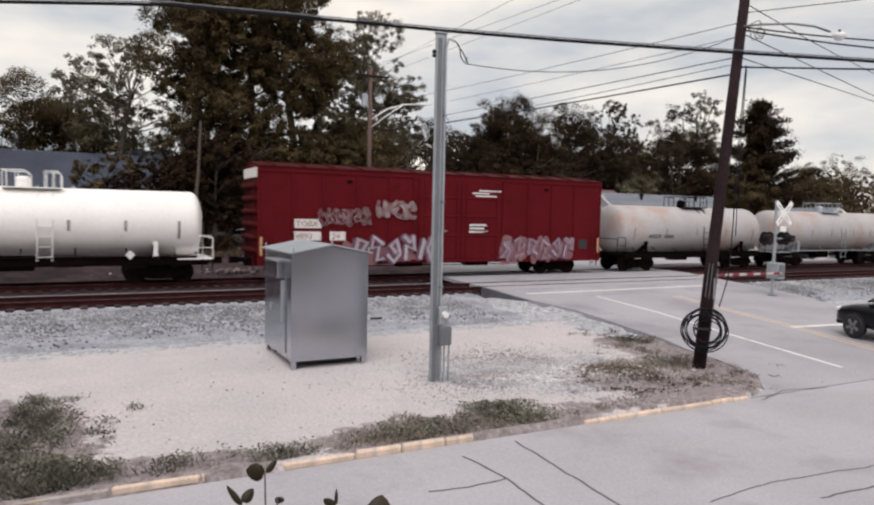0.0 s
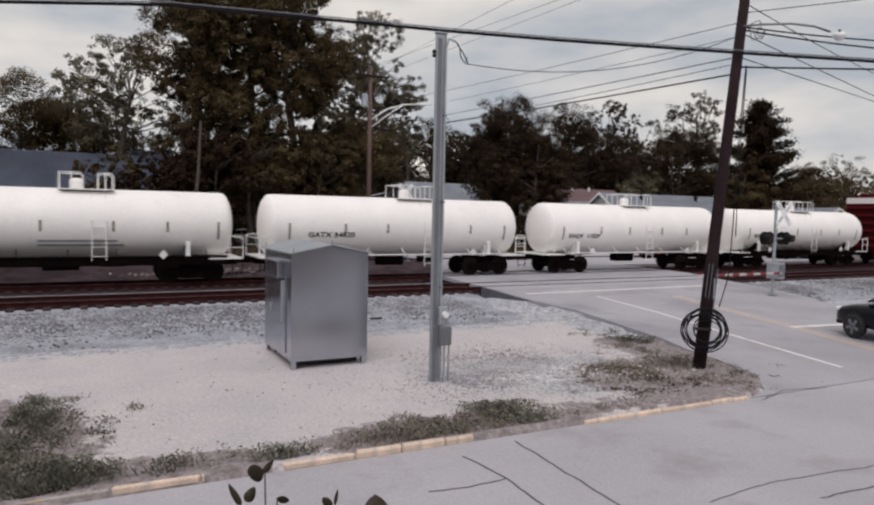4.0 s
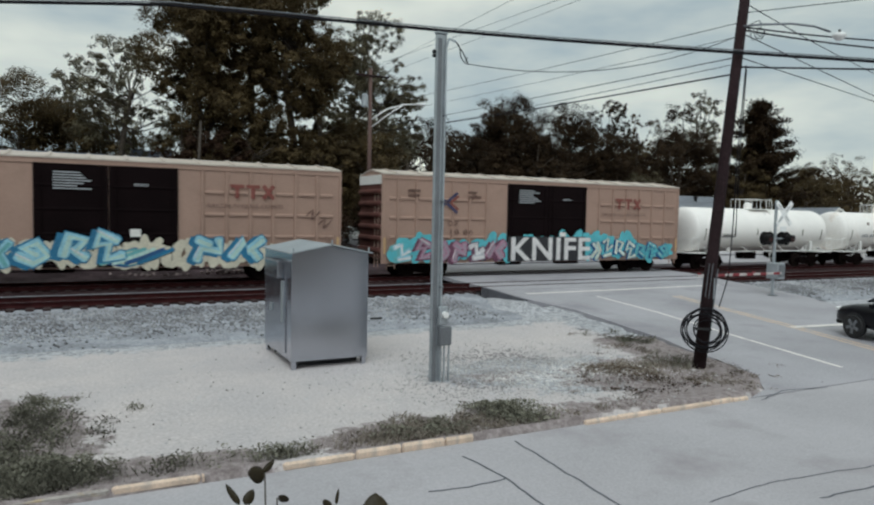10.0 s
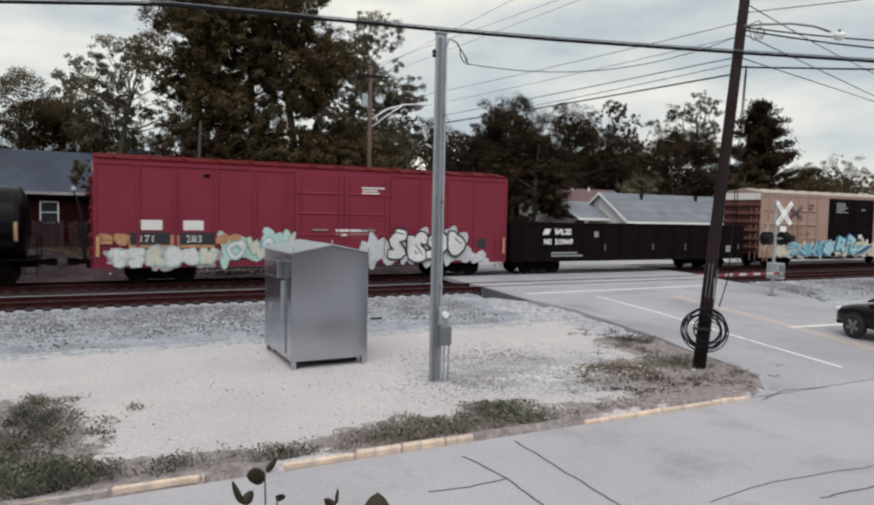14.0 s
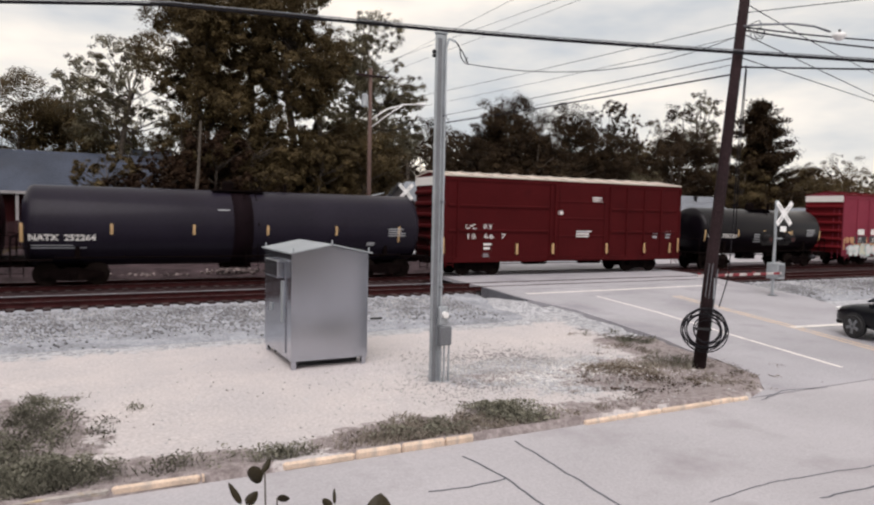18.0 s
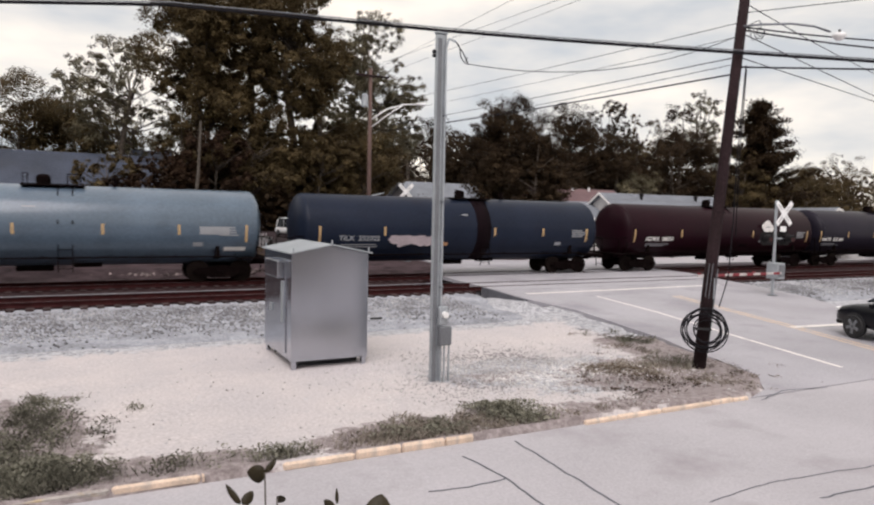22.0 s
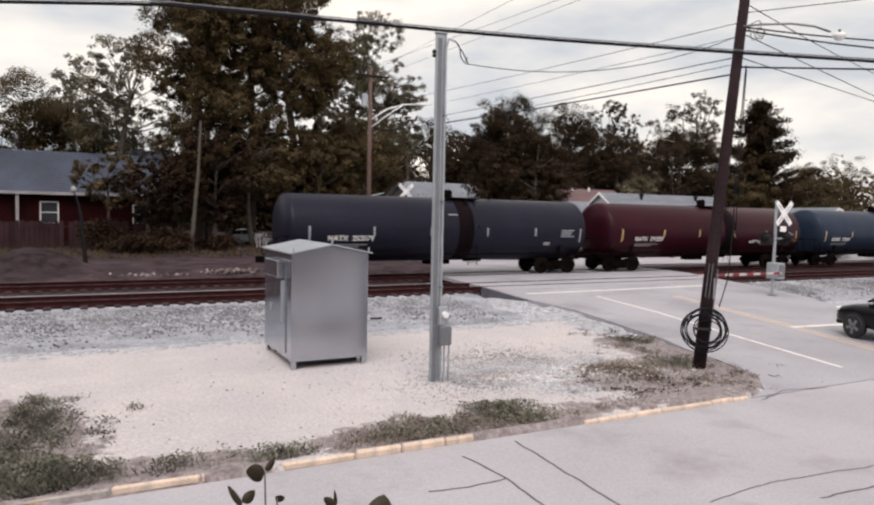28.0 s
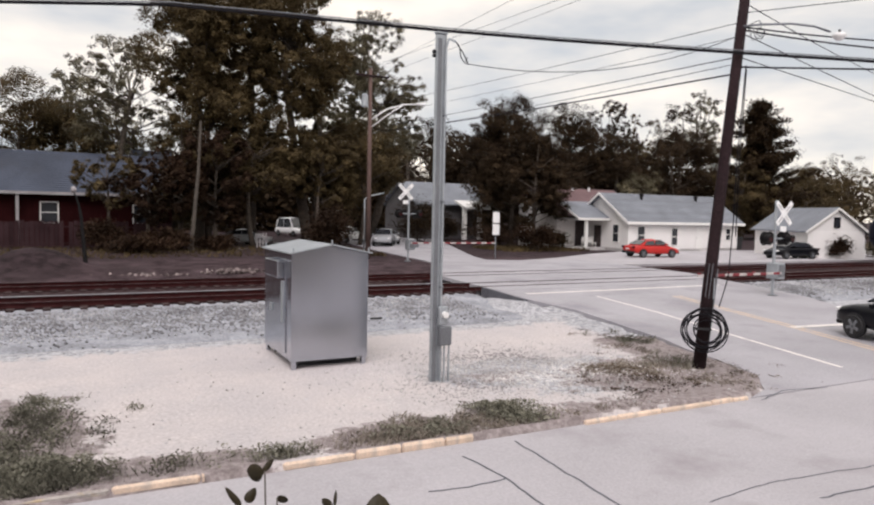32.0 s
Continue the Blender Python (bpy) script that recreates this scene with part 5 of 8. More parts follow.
    for xx in (-L / 2 + 0.85, L / 2 - 0.92):
        for s in (-1, 1):
            w_ = part("wheel", lathe(B(), [(-0.10, r * 0.8), (-0.11, r * 0.95), (-0.08, r), (0.08, r), (0.11, r * 0.95), (0.10, r * 0.8)], 22, "y", (xx, s * (W / 2 - 0.06), r)), M_BLACK, t)
            bm = lathe(B(), [(-0.015, r * 0.72), (0.015, r * 0.70)], 20, "y", (xx, s * (W / 2 + 0.042), r))
            part("rim", bm, M_BLACK, w_)
            bm = B()
            for k_ in range(5):
                a = 2 * math.pi * k_ / 5 + 0.3
                box(bm, 0.03, -0.012, -0.045, r * 0.68, 0.012, 0.045, 0.0, Matrix.Translation((xx, s * (W / 2 + 0.062), r)) @ Euler((0, a, 0)).to_matrix().to_4x4())
            part("spokes", bm, M_GALV_DARK, w_)
    for s in (-1, 1):
        part("headlight", box(B(), L / 2 - 0.30, s * W / 2 * 0.70 - 0.14, 0.62 + 0.08 * suv, L / 2 - 0.04, s * W / 2 * 0.70 + 0.14, 0.72 + 0.08 * suv, 0.03), M_SIGN, t)
        part("tail_light", box(B(), -L / 2 - 0.03, s * W / 2 * 0.76 - 0.15, 0.72, -L / 2 + 0.1, s * W / 2 * 0.76 + 0.15, 0.9, 0.02), M_REDLENS, t)
        part("mirror", box(B(), L / 2 - 1.65, s * (W / 2 + 0.1) - 0.09, 1.0, L / 2 - 1.53, s * (W / 2 + 0.1) + 0.09, 1.13, 0.02), paint, t)
    part("bumper", box(B(), L / 2 - 0.25, -W / 2 + 0.2, 0.28, L / 2 - 0.01, W / 2 - 0.2, 0.42, 0.05), M_BLACK, t)
    part("bumper", box(B(), -L / 2 - 0.04, -W / 2 + 0.1, 0.32, -L / 2 + 0.12, W / 2 - 0.1, 0.5, 0.03), M_BLACK, t)
    part("number_plate", box(B(), -L / 2 - 0.045, -0.2, 0.62, -L / 2 - 0.025, 0.2, 0.74), M_SIGN, t)
    return t


def gloss(name, c, rough=0.3):
    m = surf(name, c, rough, 0.0, 0.06, 2, 60, 0.0, spec=0.18)
    m.node_tree.nodes["Principled BSDF"].inputs["Coat Weight"].default_value = 0.06
    return m


M_CAR_RED = gloss("red_car_paint", (0.46, 0.03, 0.026))
M_CAR_BLACK = gloss("black_car_paint", (0.004, 0.0042, 0.007))
M_CAR_WHITE = gloss("white_car_paint", (0.75, 0.75, 0.76))
M_CAR_SILVER = gloss("silver_car_paint", (0.35, 0.36, 0.38))
car("bright red sedan parked in front of the white house", "car", M_CAR_RED, pose(41.1, 41.5, 0.42, 0, 0, -8), 4.5, 1.8, 1.46, name="sedan")
car("black sedan parked beside the white garage", "car", M_CAR_BLACK, pose(53.0, 37.6, 0.42, 0, 0, 172), 4.6, 1.8, 1.45, name="sedan")
car("black sport utility car waiting at the stop line", "car", M_CAR_BLACK, pose(21.5, 11.05, 0.02, 0, -2, 78), 4.6, 1.86, 1.66, True, name="suv")
car("silver car waiting on the road behind the crossing", "car", M_CAR_SILVER, pose(25.6, 60.5, 0.43, 0, 0, -118), 4.6, 1.8, 1.6, True, name="suv")
car("silver car standing beside the road behind the crossing", "car", M_CAR_SILVER, pose(27.6, 64.5, 0.43, 0, 0, -100), 4.5, 1.8, 1.45, name="sedan")
# van added to stand in for a bright gap between the trunks
car("white van standing in for a bright patch behind the trees", "van", M_CAR_WHITE, pose(22.9, 83, 0.42, 0, 0, -70), 4.9, 2.0, 2.3, True, name="van")
car("silver car parked in the yard behind bushes", "car", M_CAR_SILVER, pose(13.0, 62.5, 0.42, 0, 0, -20), 4.6, 1.8, 1.45, name="sedan")
car("white car parked behind the trees", "car", M_CAR_WHITE, pose(24.6, 68, 0.42, 0, 0, -80), 4.6, 1.8, 1.6, True, name="suv")


# ---- trees and bushes ----
LEAFAGE = 2.5


def leaf_cards(centres, lo, hi, seed, flat=0.5, out=None):
    """Small pointed leaves at the centres, turned at random or, with out, facing outwards from their spray."""
    g = np.random.default_rng(seed)
    k = len(centres)
    n = g.normal(size=(k, 3))
    n[:, 2] = np.abs(n[:, 2]) + flat
    if out is not None:
        n = 0.55 * n + 1.1 * out
    n /= np.linalg.norm(n, axis=1, keepdims=True)
    u = np.cross(n, g.normal(size=(k, 3)))
    u /= np.linalg.norm(u, axis=1, keepdims=True)
    v = np.cross(n, u)
    s = g.uniform(lo, hi, (k, 1))
    c = np.asarray(centres)
    quad = np.stack([c - u * s, c - v * s * 0.6 + n * s * 0.15, c + u * s, c + v * s * 0.6 + n * s * 0.15], 1).reshape(-1, 3)
    f = np.arange(4 * k).reshape(k, 4)
    return quad, f


def limb(bm, a, b_, r0, r1, g, n=6):
    a, b_ = Vector(a), Vector(b_)
    k = 5
    bend = Vector((g.normal(), g.normal(), 0)) * (b_ - a).length * 0.05
    pts = [a + (b_ - a) * (i / k) + bend * math.sin(math.pi * i / k) for i in range(k + 1)]
    tube(bm, pts, r0, n, r1)


def tree(x, y, h, w, seed, leaves, label, material=None, airy=0.0, base=0.22, z=0.38, size=(0.06, 0.135), lobes=22, lean=0.0, gap=None):
    """A broad-leaved tree: tapered trunk, forking limbs and a crown of leafy lobes with gaps. airy: how open its crown is; gap: (x, z, rx, rz) of a hole in the crown."""
    g = np.random.default_rng(seed)
    t = thing("tree", label, "tree", pose(x, y, z))
    bm = B()
    ctr_z = h * (base + 1) / 2
    rz = h * (1 - base) / 2
    r0 = max(0.10, 0.022 * h)
    top = Vector((lean, 0, h * 0.72))
    limb(bm, (0, 0, -0.3), top, r0, r0 * 0.35, g, 10)
    cs = []
    for i in range(lobes):
        for _ in range(30):
            p = g.uniform(-1, 1, 3)
            d = np.linalg.norm(p)
            hole = gap and ((p[0] * w / 2 - gap[0]) / gap[2]) ** 2 + ((ctr_z + p[2] * rz - gap[1]) / gap[3]) ** 2 < 1
            if 0.35 < d < 0.98 and not hole:
                break
        taper = 1.0 - 0.22 * max(0, p[2])
        rad = g.uniform(0.14, 0.30) * min(w, h) * (0.52 if airy else 0.74)
        cs.append((np.array([p[0] * w / 2 * taper, p[1] * w / 2 * taper, ctr_z + p[2] * rz]), rad))
    # spread the lobes to the crown's full width and height
    fx = (w / 2) / max(abs(c[0]) + 0.75 * r for c, r in cs)
    top_z = max(c[2] + 0.6 * r for c, r in cs)
    cs = [(np.array([c[0] * fx + lean * c[2] / h, c[1] * fx, base * h + (c[2] - base * h) * (h - base * h) / (top_z - base * h)]), r) for c, r in cs]
    for c, rad in cs:
        s = Vector((lean * 0.5, 0, 0)) + Vector((0, 0, max(h * 0.15, min(h * 0.68, c[2] - 0.35 * math.hypot(c[0], c[1]) - 0.4))))
        limb(bm, s, c, r0 * (0.13 if airy else 0.30), 0.025, g, 6)
    part("trunk", bm, M_BARK, t, smooth=True)
    wts = np.array([r ** 2 for _, r in cs])
    wts /= wts.sum()
    pts, outs = [], []
    for (c, rad), q in zip(cs, wts):
        k = int(LEAFAGE * leaves * q)
        # each lobe carries domed clumps: leaves roof them over, the undersides stay open and dark
        sub = max(7, int(k / (45 if airy else 120)))
        skin = g.normal(size=(sub, 3))
        skin /= np.linalg.norm(skin, axis=1, keepdims=True)
        skin = c + skin * rad * (g.uniform(0.2, 1.0, (sub, 1)) ** 0.4) * np.array([1.05, 1.05, 1.0])
        rc = np.clip(0.36 * rad, 0.35, 0.95) * g.uniform(0.6, 1.25, (sub, 1)) * (0.62 if airy else 1.0)
        pick = g.integers(0, sub, k)
        d = g.normal(size=(k, 3))
        d /= np.linalg.norm(d, axis=1, keepdims=True)
        d[:, 2] = np.where(g.random(k) < 0.62, np.abs(d[:, 2]), d[:, 2])
        pts.append(skin[pick] + d * rc[pick] * (g.uniform(0.12, 1.0, (k, 1)) ** 0.5) * np.array([1.05, 1.05, 0.92]) + g.normal(size=(k, 3)) * 0.05)
        outs.append(0.5 * (skin[pick] - c) / rad + d + np.array([0, 0, 0.25]))
    pts, outs = np.concatenate(pts), np.concatenate(outs)
    pts[:, 2] = np.maximum(pts[:, 2], 0.5)
    v, f = leaf_cards(pts, size[0], size[1], seed + 1, 0.5, outs)
    part("crown", raw_mesh("crown", v, f, material or M_LEAF), None, t)
    return t


def conifer(x, y, h, w, seed, leaves, label, z=0.38):
    g = np.random.default_rng(seed)
    t = thing("conifer", label, "tree", pose(x, y, z))
    bm = B()
    limb(bm, (0, 0, -0.3), (0, 0, h), 0.02 * h, 0.03, g, 8)
    pts = []
    k = 140
    for i in range(k):
        a = i / k
        zz = h * (0.14 + 0.84 * a)
        reach = w / 2 * (1 - a) ** 0.62 * g.choice((0.35, 0.6, 0.9, 1.2)) * g.uniform(0.85, 1.1) + 0.5
        th = g.uniform(0, 6.28)
        end = Vector((math.cos(th) * reach, math.sin(th) * reach, zz + g.uniform(-0.05, 0.55) * reach))
        limb(bm, (0, 0, zz - 0.3), end, 0.05, 0.015, g, 5)
        n = int(leaves / k * (0.4 + 1.2 * (1 - a)))
        s = g.uniform(0.15, 1.0, (n, 1))
        pts.append(np.array([[0, 0, zz - 0.3]]) * (1 - s) + np.array([list(end)]) * s + g.normal(size=(n, 3)) * np.array([0.46, 0.46, 0.30]))
    part("trunk", bm, M_BARK, t, smooth=True)
    v, f = leaf_cards(np.concatenate(pts), 0.12, 0.30, seed + 1)
    part("crown", raw_mesh("crown", v, f, M_LEAF3), None, t)
    return t


def bush(x, y, h, w, seed, leaves, label, material=None, z=0.38, size=(0.06, 0.14)):
    g = np.random.default_rng(seed)
    t = thing("bush", label, "bush", pose(x, y, z))
    bm = B()
    cs = []
    for i in range(9):
        c = np.array([g.uniform(-0.36, 0.36) * w, g.uniform(-0.36, 0.36) * w, g.uniform(0.35, 0.8) * h])
        cs.append(c)
        limb(bm, (c[0] * 0.2, c[1] * 0.2, -0.1), c, 0.04, 0.012, g, 5)
    part("stems", bm, M_BARK, t)
    pts = np.concatenate([c + g.normal(size=(leaves // 5, 3)) * np.array([w * 0.15, w * 0.15, h * 0.15]) for c in cs])
    pts[:, 2] = np.maximum(pts[:, 2], 0.08)
    v, f = leaf_cards(pts, size[0], size[1], seed + 1)
    part("foliage", raw_mesh("foliage", v, f, material or M_LEAF), None, t)
    return t


BIG = "large dark broad-leaved tree behind the railway"
AIRY = "open-crowned tree with pale sky gaps"
tree(8.7, 60, 22.2, 9.8, 11, 36000, BIG, M_LEAF, 0.0, 0.46, lobes=46)
# this column and seed 72 are placed to fit the big tree's outline in view
tree(9.5, 60.5, 14.5, 4.8, 12, 14000, "leafy column filling out the outline of the big tree", M_LEAF, 0.0, 0.12, lobes=24)
tree(18.2, 60.5, 24.4, 9.6, 71, 32000, BIG, M_LEAF, 0.0, 0.42, lobes=52, lean=-2.6, gap=(-1.2, 12.6, 1.2, 1.0))
tree(19.4, 61, 15.0, 4.6, 72, 10000, "leafy column filling out the outline of the big tree", M_LEAF, 0.0, 0.25, lobes=20)
tree(13.6, 63.5, 22.6, 6.6, 74, 13000, BIG, M_LEAF, 0.0, 0.50, lobes=30)
tree(14.0, 62.5, 12.8, 9.0, 73, 16000, "small bushy tree beside the yard", M_LEAF, 0.0, 0.34, lobes=26)
tree(12.6, 57.5, 11.0, 8.5, 75, 13000, "small bushy tree beside the yard", M_LEAF, 0.0, 0.44, lobes=26)
tree(7.2, 58.5, 10.5, 5.0, 76, 7000, "small bushy tree in front of the brick house", M_LEAF, 0.0, 0.2, lobes=18)
tree(26.4, 68, 23.2, 12.5, 13, 36000, AIRY, M_LEAF2, 1.0, 0.22, lobes=84)
tree(23.6, 62, 10.6, 11.0, 14, 17000, "mid-sized tree with dull olive leaves", M_LEAF, 0.0, 0.36, lobes=20)
tree(3.9, 66, 18.4, 12.5, 15, 9500, AIRY, M_LEAF2, 1.0, 0.44, lobes=40)
tree(0.2, 74, 12.8, 12.0, 16, 20000, "rounded dark tree at the edge of the wood", M_LEAF, 0.0, 0.08)
tree(8.0, 74, 12.5, 11.0, 42, 13000, "rounded dark tree at the edge of the wood", M_LEAF2, 0.0, 0.08)
tree(-5.0, 74, 14.0, 11.5, 47, 18000, "rounded dark tree at the edge of the wood", M_LEAF, 0.0, 0.08)
tree(-9.5, 76, 13.5, 11.0, 17, 13000, "rounded dark tree at the edge of the wood", M_LEAF, 0.0, 0.08)
tree(-17, 72, 15.0, 11.0, 18, 9000, "rounded dark tree at the edge of the wood", M_LEAF, 0.0, 0.08)
tree(4.4, 55, 7.6, 6.8, 19, 5200, "thin brown tree in front of the brick house", M_LEAF4, 1.0, 0.30, size=(0.07, 0.14), lobes=24)
tree(9.4, 56, 9.2, 6.6, 20, 8000, "small bushy tree in front of the brick house", M_LEAF4, 0.0, 0.22, size=(0.07, 0.16))
tree(1.6, 55.5, 7.6, 4.6, 21, 1300, "thin young tree in front of the brick house", M_LEAF, 1.0, 0.30, size=(0.07, 0.15))
tree(18.2, 57, 9.5, 6.5, 22, 9000, "small bushy tree beside the yard", M_LEAF, 0.0, 0.44, size=(0.07, 0.16))
tree(40.0, 87, 15.6, 12.0, 23, 11000, "rounded tree behind the grey house", M_LEAF3, 0.0, 0.08)
tree(46.5, 90, 16.6, 12.0, 24, 13000, "rounded tree behind the grey house", M_LEAF3, 0.0, 0.08)
tree(40.9, 62, 15.3, 10.6, 25, 33000, "dense dark maple beside the white house", M_LEAF3, 0.0, 0.12, lobes=46)
# added and placed so that it covers the house wing from the camera
tree(38.7, 54.4, 10.6, 6.8, 49, 15000, "small dark tree standing in for low maple foliage", M_LEAF3, 0.0, 0.20, lobes=30)
# added dark bush takes the place of shadow under the maple
bush(36.0, 57.5, 2.0, 4.0, 66, 2000, "dark bush standing in for shade under the maple", M_LEAF4)
tree(48.0, 72, 13.5, 8.5, 26, 11000, "dark tree behind the white house", M_LEAF3, 0.0, 0.08)
tree(62.5, 80, 19.0, 13.5, 27, 27000, "tall dark tree behind the white house", M_LEAF3, 0.0, 0.08, lobes=44)
tree(54.0, 88, 19.0, 12.0, 43, 12000, "tall dark tree behind the white house", M_LEAF3, 0.0, 0.08)
tree(70.5, 78, 16.8, 10.5, 28, 16000, "mid-sized tree behind the white house", M_LEAF3, 0.0, 0.06)
tree(73.0, 84, 21.0, 10.0, 29, 9500, AIRY, M_LEAF3, 1.0, 0.30, lobes=34)
tree(81.0, 86, 20.0, 11.0, 30, 12000, AIRY, M_LEAF, 1.0, 0.20, lobes=36)
tree(84.0, 79, 21.0, 11.5, 31, 19000, "tall dark tree behind the white house", M_LEAF3, 0.0, 0.06)
tree(95.0, 86, 24.6, 11.0, 32, 8000, AIRY, M_LEAF2, 1.0, 0.36, lobes=34)
tree(77.5, 75, 15.6, 11.0, 33, 16000, "mid-sized tree behind the white house", M_LEAF3, 0.0, 0.04)
tree(90.5, 82, 17.5, 11.0, 44, 15000, "dark tree behind the garage", M_LEAF3, 0.0, 0.05)
tree(104.5, 84, 15.0, 10.0, 45, 10000, "dark tree behind the garage", M_LEAF3, 0.0, 0.05)
tree(114, 78, 12.5, 11.0, 46, 9000, "rounded olive tree behind the garage", M_LEAF, 0.0, 0.04)
conifer(98.3, 76, 22.6, 15.5, 34, 52000, "tall spruce with ragged branches")
tree(92.5, 74, 13.5, 11.0, 35, 11000, "rounded olive tree behind the garage", M_LEAF, 0.0, 0.04)
tree(108, 74, 11.0, 11.0, 36, 10000, "rounded olive tree behind the garage", M_LEAF, 0.0, 0.04)
tree(121, 80, 14.0, 13.0, 37, 12000, "rounded tree along the railway", M_LEAF, 0.0, 0.04)
tree(141, 88, 17.0, 16.0, 38, 6000, "rounded tree along the railway", M_LEAF, 0.0, 0.04)
tree(134, 74, 12.0, 12.0, 39, 6000, "rounded tree along the railway", M_LEAF, 0.0, 0.04)
tree(57.0, 73, 9.5, 9.0, 40, 9000, "mid-sized tree behind the white house", M_LEAF3, 0.0, 0.04)
tree(67.0, 71, 9.0, 9.0, 41, 8000, "mid-sized tree behind the white house", M_LEAF2, 0.0, 0.04)
bush(1.2, 54.5, 2.2, 2.6, 51, 2600, "dark bush along the fence", M_LEAF4)
bush(5.2, 53.0, 1.9, 3.0, 52, 2600, "dark bush along the fence", M_LEAF4)
bush(9.0, 52.5, 1.2, 2.4, 53, 2000, "dark bush at the yard's edge", M_LEAF4)
bush(3.2, 50.5, 1.3, 4.0, 63, 2200, "low dark brambles at the yard's edge", M_LEAF4)
bush(16.3, 50.0, 3.4, 4.0, 55, 3000, "dark bush beside the road", M_LEAF4)
bush(36.2, 51.0, 2.3, 3.2, 56, 2400, "dark round bush in front of the white house", M_LEAF4)
bush(40.2, 53.2, 1.6, 2.4, 57, 1500, "low bush beside the porch", M_LEAF3)
bush(57.2, 36.6, 1.9, 2.2, 58, 1800, "leafy bush against the garage", M_LEAF4)
bush(64.5, 36.5, 1.8, 3.5, 59, 1800, "bushes at the end of the garage", M_LEAF2)
bush(33.5, 70.0, 4.4, 5.5, 60, 4200, "dark bush beside the grey house", M_LEAF3)
bush(38.0, 71.5, 3.0, 4.0, 67, 2600, "dark bush before the grey house", M_LEAF3)
bush(60.5, 40.0, 1.2, 2.0, 61, 1000, "low bush against the garage", M_LEAF)

# far woods close the view
far_pts = []
for i in range(150):
    cx, cy = -90 + i * 2.4 + rnd.uniform(-2, 2), rnd.uniform(96, 118)
    hh = rnd.uniform(13, 18) if cx > 28 else rnd.uniform(9, 12)
    g = np.random.default_rng(500 + i)
    far_pts.append(np.clip(g.normal(size=(1200 if -5 < cx < 110 else 500, 3)), -1.75, 1.75) * np.array([2.2, 2.2, hh * 0.24]) + np.array([cx, cy, hh * 0.48]))
# unseen woods added off to the left, to darken the cabin's side reflection
for i in range(26):
    cx, cy, hh = rnd.uniform(-27, -23), -22 + i * 3.0, rnd.uniform(9, 12)
    far_pts.append(np.clip(np.random.default_rng(860 + i).normal(size=(900, 3)), -1.75, 1.75) * np.array([1.9, 1.9, hh * 0.22]) + np.array([cx, cy, hh * 0.46]))
# unseen woods added behind the camera, for dark reflections in cabin and tanks
for i in range(46):
    cx, cy, hh = -75 + i * 3.4 + rnd.uniform(-1.5, 1.5), rnd.uniform(-34, -28), rnd.uniform(8, 12)
    far_pts.append(np.clip(np.random.default_rng(800 + i).normal(size=(900, 3)), -1.75, 1.75) * np.array([1.9, 1.9, hh * 0.22]) + np.array([cx, cy, hh * 0.46]))
far_pts = np.concatenate(far_pts)
far_pts[:, 2] = np.maximum(far_pts[:, 2], 0.4)
v, f = leaf_cards(far_pts, 0.34, 0.66, 900)
tagged(new("far_woods", raw_mesh("far_woods", v, f, M_LEAF3)), "belt of dark woodland, in part unseen and added for reflections", "woods", kind="stuff")

# grass, weeds and litter
def blades(name, spots, lo, hi, material, label, width=0.012, spread=0.4):
    g = np.random.default_rng(len(spots))
    p = np.asarray(spots)
    k = len(p)
    h = g.uniform(lo, hi, k)
    th = g.uniform(0, 6.28, k)
    lean = g.uniform(0, spread, k) * h
    d = np.stack([np.cos(th), np.sin(th), np.zeros(k)], 1)
    s = np.stack([-np.sin(th), np.cos(th), np.zeros(k)], 1) * width
    up_ = np.array([[0, 0, 1.0]])
    v = np.stack([p - s, p + s, p + d * lean[:, None] * 0.4 + up_ * h[:, None] * 0.6 + s * 0.7, p + d * lean[:, None] + up_ * h[:, None]], 1).reshape(-1, 3)
    f = (np.array([[0, 1, 2, 3]]) + 4 * np.arange(k)[:, None])
    return tagged(new(name, raw_mesh(name, v, f, material)), label, "grass", kind="stuff")


def patch(n, cx, cy, rx, ry, clump=0):
    out = []
    cl = [(rng.normal(cx, rx), rng.normal(cy, ry)) for _ in range(max(1, clump))]
    for _ in range(n):
        if clump:
            c = cl[rng.integers(len(cl))]
            x, y = rng.normal(c[0], 0.10), rng.normal(c[1], 0.10)
        else:
            x, y = rng.normal(cx, rx), rng.normal(cy, ry)
        if y > 9.55:
            out.append((x, y, ground_z(x, y) - 0.01))
    return out


green = patch(12000, -1.2, 11.1, 0.65, 0.95, 150) + patch(900, 0.9, 9.80, 0.8, 0.13, 26) + patch(1300, 14.0, 14.8, 0.4, 0.35, 36) + patch(600, 12.9, 12.3, 0.4, 0.4, 20) + patch(6500, -0.45, 10.0, 0.30, 0.20, 70) + patch(2200, -0.75, 13.3, 0.28, 0.55, 40) + patch(250, 0.05, 11.9, 0.25, 0.5, 10) + patch(900, 2.6, 9.65, 0.25, 0.08, 8)
weed_pts = []
